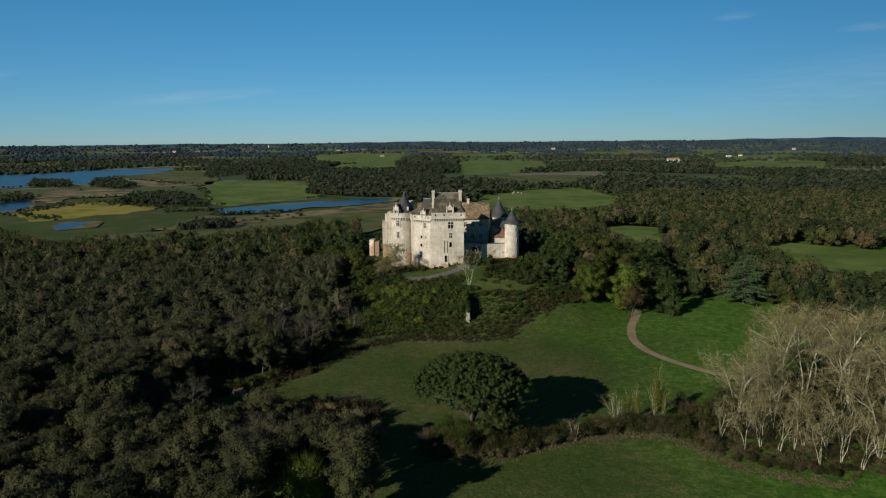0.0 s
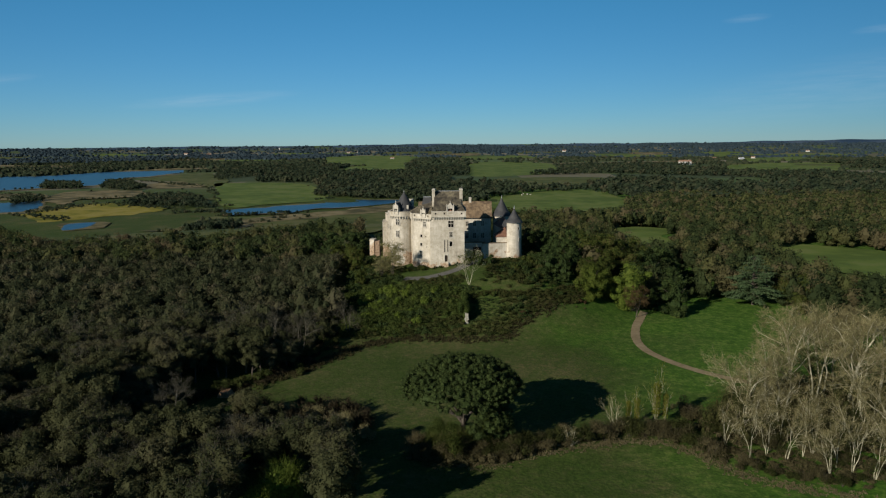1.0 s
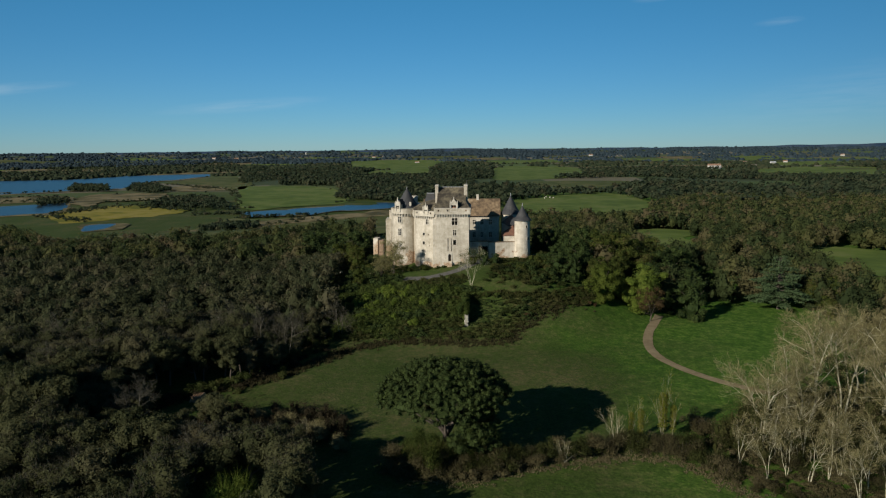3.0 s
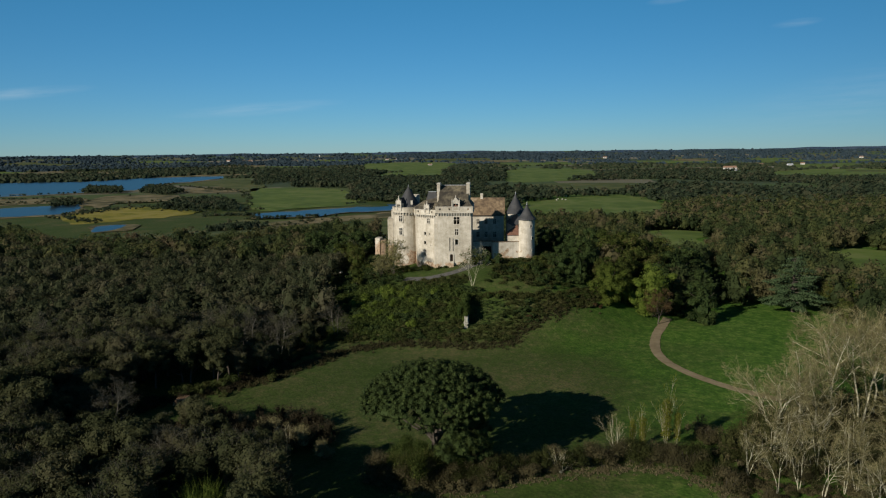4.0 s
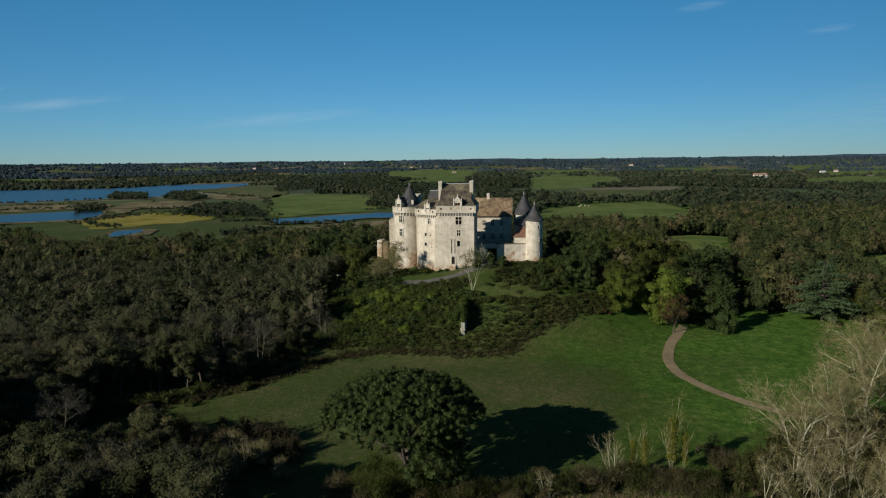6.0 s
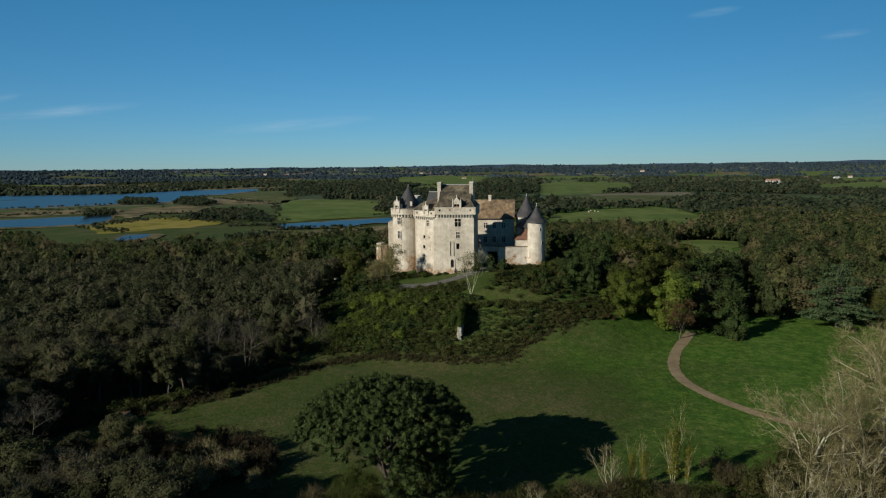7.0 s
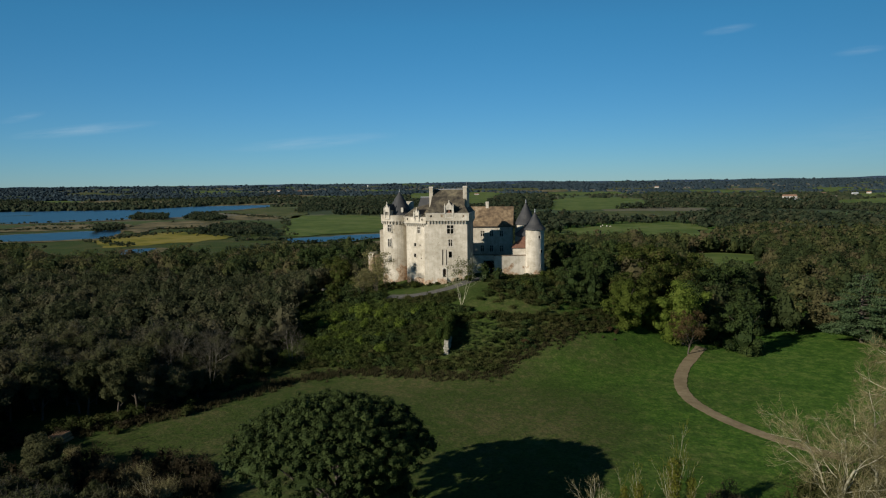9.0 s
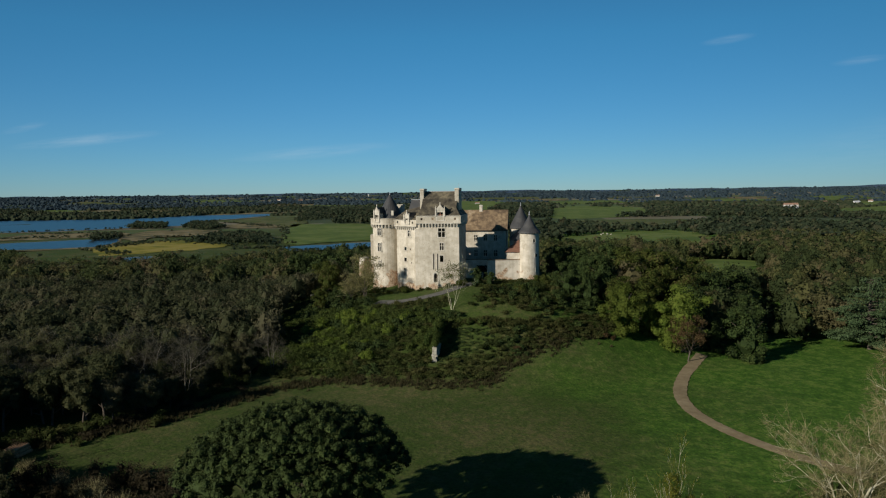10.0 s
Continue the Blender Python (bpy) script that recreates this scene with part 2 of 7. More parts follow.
M_TILE = material("brown_tiles", [(0.36, (0.060, 0.042, 0.027)), (0.47, (0.13, 0.090, 0.054)), (0.55, (0.21, 0.148, 0.085)), (0.64, (0.33, 0.255, 0.17))], 0.7, 11, 0.9, 0.08, 5.0, big=0.2)
M_REDTILE = material("red_tiles", [(0.3, (0.085, 0.042, 0.028)), (0.7, (0.19, 0.095, 0.06))], 1.5, 7, 0.85, 0.05)
M_RUBBLE = material("bare_rubble", [(0.3, (0.15, 0.095, 0.06)), (0.5, (0.26, 0.18, 0.12)), (0.7, (0.38, 0.29, 0.20))], 1.4, 8, 0.95, 0.08, 2.5)
M_RUIN = material("lichened_stone", [(0.3, (0.13, 0.12, 0.09)), (0.45, (0.24, 0.225, 0.175)), (0.6, (0.36, 0.34, 0.28))], 1.6, 9, 0.95, 0.08, 2.2)
M_LEAD = material("ridge_metal", [(0.3, (0.20, 0.21, 0.22)), (0.7, (0.34, 0.35, 0.36))], 2.0, 4, 0.5)
M_WOOD = material("dark_oak", [(0.3, (0.025, 0.017, 0.011)), (0.7, (0.06, 0.042, 0.028))], 3.0, 6, 0.7)
M_BRICKW = material("pink_mullion", [(0.3, (0.28, 0.14, 0.09)), (0.7, (0.42, 0.25, 0.17))], 2.0, 6, 0.8)
# near-black that puts the shade of unlit rooms into the colour
M_DARK = material("interior_shade", [(0.3, (0.012, 0.011, 0.010)), (0.7, (0.022, 0.020, 0.018))], 1.0, 3, 0.9)
M_GRAVEL = material("gravel", [(0.3, (0.13, 0.097, 0.050)), (0.55, (0.215, 0.168, 0.094)), (0.75, (0.29, 0.235, 0.145))], 0.7, 9, 0.95, 0.04, 8.0, big=0.15)
M_ASPHALT = material("worn_asphalt", [(0.3, (0.060, 0.058, 0.052)), (0.7, (0.115, 0.110, 0.098))], 0.8, 8, 0.9, 0.02, 8.0)
M_BARK = material("bark", [(0.3, (0.045, 0.036, 0.027)), (0.7, (0.11, 0.09, 0.07))], 3.0, 6, 0.95, 0.05)
M_PALEBARK = material("pale_bark", [(0.3, (0.18, 0.165, 0.10)), (0.5, (0.36, 0.335, 0.225)), (0.72, (0.55, 0.525, 0.39))], 1.2, 6, 0.9, 0.03)
M_TWIG = material("pale_twigs", [(0.25, (0.062, 0.053, 0.019)), (0.5, (0.135, 0.118, 0.048)), (0.8, (0.30, 0.27, 0.14))], 0.4, 5, 0.9, island=0.4)
M_PINE = material("pine_needles", [(0.2, (0.010, 0.019, 0.004)), (0.5, (0.022, 0.037, 0.008)), (0.85, (0.046, 0.062, 0.014))], 0.9, 5, 0.8, island=0.5, spec=0.15)
M_UMBRELLA = material("umbrella_needles", [(0.2, (0.012, 0.020, 0.004)), (0.5, (0.026, 0.040, 0.009)), (0.85, (0.049, 0.066, 0.016))], 0.9, 5, 0.8, island=0.4, spec=0.15)
M_CEDAR = material("cedar_needles", [(0.2, (0.020, 0.037, 0.013)), (0.5, (0.041, 0.067, 0.027)), (0.85, (0.074, 0.104, 0.044))], 0.4, 5, 0.8, island=0.5, spec=0.15)


def foliage(name, stops, island=0.35, vary=0.4, tone=0.0):
    m = material(name, stops, 0.11, 4, 0.85, island=island, vary=vary, spec=0.12, tone=tone)
    n, l = m.node_tree.nodes, m.node_tree.links
    p = n["Principled BSDF"]
    tr, mx = n.new("ShaderNodeBsdfTranslucent"), n.new("ShaderNodeMixShader")
    mx.inputs[0].default_value = 0.5
    l.new(p.inputs["Base Color"].links[0].from_socket, tr.inputs["Color"])
    l.new(p.outputs[0], mx.inputs[1]), l.new(tr.outputs[0], mx.inputs[2])
    l.new(mx.outputs[0], n["Material Output"].inputs["Surface"])
    return m


M_OAK = foliage("oak_leaves", [(0.2, (0.041, 0.050, 0.020)), (0.4, (0.063, 0.070, 0.029)), (0.6, (0.084, 0.087, 0.039)), (0.75, (0.106, 0.096, 0.052)), (0.9, (0.121, 0.096, 0.064))], 0.12, 0.4)
M_WESTWOOD = foliage("west_wood_leaves", [(0.12, (0.038, 0.048, 0.022)), (0.4, (0.059, 0.068, 0.031)), (0.6, (0.078, 0.082, 0.039)), (0.8, (0.098, 0.090, 0.051)), (0.95, (0.110, 0.088, 0.057))], 0.08, 0.0, 0.6)
M_WOODS = foliage("wood_leaves", [(0.12, (0.026, 0.039, 0.014)), (0.34, (0.047, 0.064, 0.023)), (0.52, (0.071, 0.086, 0.028)), (0.64, (0.101, 0.105, 0.037)), (0.80, (0.113, 0.099, 0.048)), (0.90, (0.119, 0.086, 0.048)), (0.96, (0.129, 0.068, 0.042))], 0.1, 0.0, 0.68)
M_FARWOOD = foliage("far_wood_leaves", [(0.15, (0.030, 0.044, 0.026)), (0.45, (0.045, 0.062, 0.032)), (0.7, (0.064, 0.076, 0.039)), (0.9, (0.086, 0.078, 0.045))], 0.1, 0.0, 0.65)
M_GREYTWIG = foliage("grey_twigs", [(0.2, (0.060, 0.055, 0.036)), (0.5, (0.100, 0.092, 0.062)), (0.8, (0.16, 0.148, 0.11))], 0.4, 0.3)
# bluer leaves: the air haze over the farthest woods is painted into the colour
M_HAZEDWOOD = foliage("hazed_wood_leaves", [(0.2, (0.036, 0.059, 0.073)), (0.5, (0.047, 0.073, 0.087)), (0.8, (0.064, 0.090, 0.101))], 0.1, 0.0, 0.5)
M_LIME = foliage("yellow_green_leaves", [(0.2, (0.063, 0.099, 0.016)), (0.5, (0.119, 0.166, 0.026)), (0.8, (0.182, 0.221, 0.042))], 0.5, 0.1)
M_GOLD = foliage("yellowing_leaves", [(0.2, (0.098, 0.109, 0.018)), (0.5, (0.161, 0.167, 0.026)), (0.8, (0.241, 0.218, 0.044))], 0.5, 0.1)
M_GREYBARK = material("grey_bark", [(0.3, (0.07, 0.062, 0.045)), (0.5, (0.13, 0.118, 0.088)), (0.72, (0.24, 0.225, 0.175))], 1.2, 6, 0.9, 0.03)
M_OLIVELEAF = foliage("olive_maple_leaves", [(0.2, (0.058, 0.080, 0.014)), (0.5, (0.100, 0.128, 0.022)), (0.8, (0.145, 0.168, 0.035))], 0.5, 0.3)
M_PALELEAF = foliage("pale_autumn_leaves", [(0.2, (0.14, 0.135, 0.05)), (0.5, (0.22, 0.205, 0.085)), (0.8, (0.30, 0.28, 0.13))], 0.5, 0.1)
M_GREEN = foliage("fresh_green_leaves", [(0.25, (0.031, 0.052, 0.011)), (0.5, (0.058, 0.084, 0.019)), (0.75, (0.096, 0.118, 0.030))], 0.5, 0.1)
M_RUST = foliage("russet_leaves", [(0.2, (0.058, 0.038, 0.018)), (0.5, (0.100, 0.066, 0.030)), (0.8, (0.15, 0.105, 0.050))], 0.5, 0.1)
M_SCRUB = foliage("bramble_leaves", [(0.3, (0.028, 0.040, 0.010)), (0.42, (0.050, 0.070, 0.014)), (0.52, (0.078, 0.098, 0.020)), (0.62, (0.105, 0.105, 0.030)), (0.72, (0.12, 0.095, 0.042))], 0.3, 0.0)
M_TANGLE = foliage("tangled_scrub", [(0.15, (0.024, 0.036, 0.010)), (0.38, (0.042, 0.057, 0.015)), (0.55, (0.062, 0.072, 0.021)), (0.72, (0.086, 0.086, 0.029)), (0.88, (0.102, 0.085, 0.042))], 0.25, 0.0, 0.4)
M_HEDGE = foliage("hedge_leaves", [(0.2, (0.042, 0.038, 0.017)), (0.45, (0.080, 0.072, 0.032)), (0.65, (0.114, 0.097, 0.048)), (0.9, (0.181, 0.151, 0.080))], 0.4, 0.35)
M_OLIVE = foliage("olive_brown_scrub", [(0.2, (0.028, 0.035, 0.010)), (0.4, (0.047, 0.054, 0.015)), (0.6, (0.068, 0.071, 0.022)), (0.8, (0.090, 0.082, 0.032))], 0.3, 0.0, 0.3)
M_BROWN = foliage("brown_thicket_leaves", [(0.2, (0.026, 0.022, 0.012)), (0.5, (0.046, 0.038, 0.020)), (0.8, (0.074, 0.060, 0.034))], 0.4, 0.0, 0.3)
M_REED = foliage("dry_grass", [(0.2, (0.10, 0.085, 0.045)), (0.6, (0.19, 0.16, 0.085)), (0.9, (0.26, 0.22, 0.13))], 0.5, 0.0)


def water_material():
    m = bpy.data.materials.new("water")
    m.use_nodes = True
    n, l = m.node_tree.nodes, m.node_tree.links
    p = n["Principled BSDF"]
    p.inputs["Base Color"].default_value = (0.012, 0.022, 0.026, 1)
    p.inputs["Roughness"].default_value, p.inputs["IOR"].default_value = 0.3, 1.33
    b, t = n.new("ShaderNodeBump"), n.new("ShaderNodeTexNoise")
    b.inputs["Strength"].default_value, b.inputs["Distance"].default_value = 0.25, 0.08
    t.inputs["Scale"].default_value, t.inputs["Detail"].default_value = 0.35, 4
    g = n.new("ShaderNodeNewGeometry")
    l.new(g.outputs["Position"], t.inputs["Vector"]), l.new(t.outputs["Fac"], b.inputs["Height"]), l.new(b.outputs[0], p.inputs["Normal"])
    return m


def glass_material():
    m = bpy.data.materials.new("window_glass")
    m.use_nodes = True
    p = m.node_tree.nodes["Principled BSDF"]
    p.inputs["Base Color"].default_value = (0.30, 0.32, 0.32, 1)
    p.inputs["Transmission Weight"].default_value, p.inputs["Roughness"].default_value = 1.0, 0.06
    return m


M_WATER = water_material()
M_GLASS = glass_material()
M_DARKGLASS = material("dark_glass", [(0.3, (0.012, 0.013, 0.015)), (0.7, (0.022, 0.023, 0.025))], 2.0, 3, 0.15, spec=0.5)


def field_material(name, a, b, c):
    return material(name, [(0.43, a), (0.5, b), (0.57, c)], 0.05, 10, 0.95, big=0.018, spec=0.1)


M_FIELD = field_material("green_field", (0.064, 0.096, 0.020), (0.088, 0.125, 0.026), (0.115, 0.140, 0.040))
M_PASTURE = field_material("dull_pasture", (0.050, 0.064, 0.018), (0.070, 0.084, 0.024), (0.10, 0.098, 0.038))
M_YELLOW = field_material("yellow_marsh", (0.10, 0.105, 0.016), (0.185, 0.16, 0.022), (0.22, 0.185, 0.045))
M_STUBBLE = field_material("tan_reeds", (0.062, 0.058, 0.026), (0.125, 0.105, 0.050), (0.19, 0.155, 0.082))

# ---- mesh helpers ----


def S(a, b, x):
    t = np.clip((x - a) / (b - a), 0, 1)
    return t * t * (3 - 2 * t)


def ground_z(x, y):
    """The lie of the land: castle mound on a rise, a wet valley around it, land climbing to the skyline."""
    z = 2.8 + S(78, 30, np.hypot((x - 3) / 1.15, y - 287)) * (13.7 + np.clip(0.15 * (x + 5) + 0.1 * (y - 275), -4, 2.0))
    z = z - 28 * S(330, 620, np.hypot(x * 0.8, y - 160))
    return z + 69 * np.clip((np.hypot(x, y) - 2500) / 2400, 0, 2) ** 1.6


def mesh_of(name, verts, faces, mat, smooth=False, tone=None):
    """A mesh from arrays; faces all with the same number of corners."""
    verts, faces = np.asarray(verts, np.float32), np.asarray(faces, np.int32)
    me = bpy.data.meshes.new(name)
    me.vertices.add(len(verts))
    me.vertices.foreach_set("co", verts.ravel())
    k = faces.shape[1]
    me.loops.add(faces.size)
    me.loops.foreach_set("vertex_index", faces.ravel())
    me.polygons.add(len(faces))
    me.polygons.foreach_set("loop_start", np.arange(0, faces.size, k, dtype=np.int32))
    me.polygons.foreach_set("loop_total", np.full(len(faces), k, np.int32))
    me.polygons.foreach_set("use_smooth", np.full(len(faces), smooth))
    for mm in (mat if isinstance(mat, (list, tuple)) else [mat]):
        me.materials.append(mm)
    if tone is not None:
        me.attributes.new("tone", "FLOAT", "POINT").data.foreach_set("value", np.asarray(tone, np.float32))
    me.update(calc_edges=True)
    return me


def bm_mesh(name, bm, mat):
    bmesh.ops.recalc_face_normals(bm, faces=bm.faces)
    me = bpy.data.meshes.new(name)
    bm.to_mesh(me)
    bm.free()
    me.materials.append(mat)
    return me


def part(name, bm, mat, parent, label=""):
    """One bmesh as one mesh object under a thing or a part."""
    ob = new(name, bm_mesh(name, bm, mat) if isinstance(bm, bmesh.types.BMesh) else bm)
    ob.parent = parent
    ob.matrix_parent_inverse = parent.matrix_world.inverted() if parent.parent is None else Matrix()
    if label:
        ob["label"] = label
    return ob


def thing(name, label, category, at=(0, 0, 0), group="", kind=""):
    ob = new(name)
    ob.empty_display_size = 0.5
    ob.location = at
    bpy.context.view_layer.update()
    return tagged(ob, label, category, group, kind)


def box(bm, x0, x1, y0, y1, z0, z1, m=None, bevel=0.0):
    r = bmesh.ops.create_cube(bm, size=1)
    vs = r["verts"]
    bmesh.ops.transform(bm, matrix=Matrix.Translation(((x0 + x1) / 2, (y0 + y1) / 2, (z0 + z1) / 2)) @ Matrix.Diagonal((x1 - x0, y1 - y0, z1 - z0, 1)), verts=vs)
    if bevel:
        es = list({e for v in vs for e in v.link_edges})
        out = bmesh.ops.bevel(bm, geom=es, offset=bevel, segments=1, affect="EDGES")
        vs = list({v for f in out["faces"] for v in f.verts} | {v for v in vs if v.is_valid})
    if m is not None:
        bmesh.ops.transform(bm, matrix=m, verts=vs)
    return vs


def boxes(*args, m=None, bevel=0.0):
    bm = bmesh.new()
    for a in args:
        box(bm, *a, m=m, bevel=bevel)
    return bm


def lathe(profile, n=32, centre=(0, 0), bm=None, a0=0.0, a1=2 * math.pi):
    """A surface of revolution from (radius, z) rows."""
    bm = bm or bmesh.new()
    full = abs(a1 - a0 - 2 * math.pi) < 1e-6
    rings = []
    for r, z in profile:
        rings.append([bm.verts.new((centre[0] + r * math.cos(a0 + (a1 - a0) * i / n), centre[1] + r * math.sin(a0 + (a1 - a0) * i / n), z)) for i in range(n if full else n + 1)])
    for p, q in zip(rings, rings[1:]):
        for i in range(n):
            j = (i + 1) % len(p)
            bm.faces.new((p[i], p[j], q[j], q[i]))
    return bm


def prism(points, z0, z1, bm=None):
    bm = bm or bmesh.new()
    lo = [bm.verts.new((x, y, z0)) for x, y in points]
    hi = [bm.verts.new((x, y, z1)) for x, y in points]
    k = len(points)
    for i in range(k):
        bm.faces.new((lo[i], lo[(i + 1) % k], hi[(i + 1) % k], hi[i]))
    bm.faces.new(hi), bm.faces.new(lo[::-1])
    return bm


def sheet(name, points, mat, lift, label, category, kind="structure", step=18.0):
    """A patch of land lying on the ground, its border a smooth closed line through the points."""
    pts = np.array(points, float)
    k = len(pts)
    line = []
    for i in range(k):
        a, b, c, d = pts[i - 1], pts[i], pts[(i + 1) % k], pts[(i + 2) % k]
        for t in np.linspace(0, 1, 6, endpoint=False):
            line.append(0.5 * (2 * b + (c - a) * t + (2 * a - 5 * b + 4 * c - d) * t * t + (3 * b - a - 3 * c + d) * t ** 3))
    line = np.array(line)
    if step >= 60:
        # ragged natural border
        line = line + np.array([[noise.noise((x * 0.03, y * 0.03, 1.0)) * 14, noise.noise((x * 0.03, y * 0.03, 9.0)) * 14] for x, y in line])
    bm = bmesh.new()
    vs = [bm.verts.new((x, y, 0)) for x, y in line]
    f = bm.faces.new(vs)
    bmesh.ops.triangulate(bm, faces=[f])
    for _ in range(4):
        es = [e for e in bm.edges if e.calc_length() > step]
        if not es or len(bm.faces) > 6000:
            break
        bmesh.ops.subdivide_edges(bm, edges=es, cuts=1)
        bmesh.ops.triangulate(bm, faces=bm.faces)
    for v in bm.verts:
        v.co.z = float(ground_z(v.co.x, v.co.y)) + lift
    for f in bm.faces:
        f.normal_update()
        if f.normal.z < 0:
            f.normal_flip()
    me = bpy.data.meshes.new(name)
    bm.to_mesh(me)
    bm.free()
    me.materials.append(mat)
    return tagged(new(name, me), label, category, kind=kind)


def inside(x, y, poly):
    """Which of the places lie inside the closed line."""
    x, y = np.asarray(x, float), np.asarray(y, float)
    hit = np.zeros(x.shape, bool)
    for (xa, ya), (xb, yb) in zip(poly, poly[1:] + poly[:1]):
        cross = (ya > y) != (yb > y)
        with np.errstate(divide="ignore", invalid="ignore"):
            hit ^= cross & (x < (xb - xa) * (y - ya) / (yb - ya + 1e-12) + xa)
    return hit


# woods tinted blue, so that the colour itself carries the haze
M_BACKDROP = material("hazed_distant_woods", [(0.38, (0.038, 0.066, 0.109)), (0.5, (0.050, 0.081, 0.126)), (0.62, (0.080, 0.110, 0.149))], 0.006, 6, 1.0, spec=0.0)


def backdrop():
    """The last wooded rise on the skyline, distance haze painted into its blue colour."""
    ang = np.linspace(radians(20), radians(160), 240)
    k = np.arange(240)
    top = 3 + 3 * np.sin(k * 0.21) + 2 * np.sin(k * 0.57 + 1) + 1.5 * np.sin(k * 1.31) + 13 * S(radians(78), radians(62), ang) + 5 * S(radians(100), radians(92), ang) * S(radians(84), radians(90), ang)
    rows = []
    for r, up in ((4350, -14.0), (4650, 0.0), (4880, 1.0), (4940, -0.3)):
        x, y = r * np.cos(ang), r * np.sin(ang)
        rows.append(np.stack([x, y, ground_z(x, y) + np.where(up > 0, top * up, up)], 1))
    n = len(ang)
    i, j = np.meshgrid(np.arange(3), np.arange(n - 1), indexing="ij")
    a = i * n + j
    f = np.stack([a, a + 1, a + n + 1, a + n], -1).reshape(-1, 4)
    return tagged(new("backdrop", mesh_of("backdrop", np.concatenate(rows), f, M_BACKDROP, True)), "wooded rise on the skyline with blue haze painted into its colour", "backdrop", kind="structure")


# ---- ground, water, fields ----
def build_ground():
    ang = np.linspace(-math.pi, math.pi, 145)[:-1]
    rad = np.concatenate([np.arange(0, 520, 8.0), np.geomspace(520, 4950, 60)])
    # rings about a point under the camera's way
    X = rad[:, None] * np.cos(ang)[None] + 15
    Y = rad[:, None] * np.sin(ang)[None] + 180
    far = np.hypot(X, Y)
    k = np.where(far > 4950, 4950 / np.maximum(far, 1), 1)
    X, Y = X * k, Y * k
    Z = ground_z(X, Y)
    rng = np.random.default_rng(3)
    for s, amp in ((0.03, 0.5), (0.011, 0.8)):
        ph = rng.uniform(0, 6.28, 4)
        Z = Z + amp * S(90, 300, np.hypot(X - 10, Y - 200)) * np.sin(X * s + ph[0]) * np.sin(Y * s * 1.2 + ph[1])
    n, m = X.shape
    verts = np.stack([X, Y, Z], -1).reshape(-1, 3)
    i, j = np.meshgrid(np.arange(n - 1), np.arange(m), indexing="ij")
    a, b = i * m + j, i * m + (j + 1) % m
    faces = np.stack([a, b, b + m, a + m], -1).reshape(-1, 4)
    return tagged(new("ground", mesh_of("ground", verts, faces, M_GROUND, True)), "grassy land rolling away to the skyline", "ground", kind="structure")


build_ground()
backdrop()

FIELDS = {
    "lake_big": [(-1330, 1960), (-1221, 1994), (-1197, 2165), (-1160, 2352), (-1091, 2466), (-930, 2538), (-861, 2359), (-881, 2153), (-882, 1915), (-905, 1831), (-815, 1539), (-850, 1486), (-1068, 1270), (-1500, 1400), (-1800, 1750), (-1620, 1874)],
    "lake_mid": [(-860, 930), (-810, 985), (-700, 1090), (-686, 1110), (-639, 1028), (-613, 959), (-612, 914), (-720, 870)],
    "pond": [(-446, 749), (-447, 774), (-422, 783), (-406, 747), (-419, 724)],
    "river": [(-311, 929), (-273, 958), (-227, 1005), (-197, 1030), (-169, 1077), (-87, 1080), (-83, 1031), (-114, 997), (-151, 957), (-196, 936), (-217, 894), (-258, 876), (-292, 871)],
    "yellow": [(-573, 883), (-586, 941), (-571, 1023), (-540, 1048), (-467, 1006), (-408, 968), (-412, 886), (-438, 861), (-470, 814), (-495, 793)],
    "green_a": [(-536, 1507), (-510, 1565), (-337, 1504), (-205, 1123), (-273, 1018), (-344, 997)],
    "green_b": [(-834, 1794), (-794, 2139), (-561, 1659), (-521, 1415), (-667, 1627), (-777, 1686)],
    "green_c": [(-251, 467), (-310, 816), (-261, 837), (-167, 869), (-78, 968), (-44, 535), (-89, 461), (-156, 415), (-204, 397)],
    "tan_a": [(-338, 710), (-278, 729), (-248, 818), (-172, 898), (-72, 1002), (-67, 919), (-160, 830), (-226, 767), (-230, 700)],
    "green_d": [(-668, 3461), (-439, 3621), (-188, 3479), (-183, 2733), (-323, 2655), (-543, 2874)],
    "green_e": [(-400, 2569), (-198, 2785), (-137, 2035), (-394, 2076)],
    "green_f": [(58, 2695), (187, 2927), (397, 2682), (333, 2072), (178, 1824), (48, 1843)],
    "green_g": [(56, 1089), (156, 1224), (254, 1271), (274, 1040), (216, 844), (116, 778), (97, 779), (65, 895)],
    "green_h": [(107, 1670), (356, 1714), (362, 1523), (241, 1318), (163, 1326)],
    "green_i": [(114, 480), (128, 508), (150, 518), (160, 492), (150, 446), (136, 410), (119, 412), (112, 440)],
    "green_j": [(930, 2368), (1189, 2585), (1416, 2468), (1054, 1847), (880, 1842), (789, 1923)],
    "green_k": [(186, 398), (224, 406), (264, 380), (242, 312), (216, 296), (188, 330), (180, 368)],
}
rs = np.random.default_rng(17)
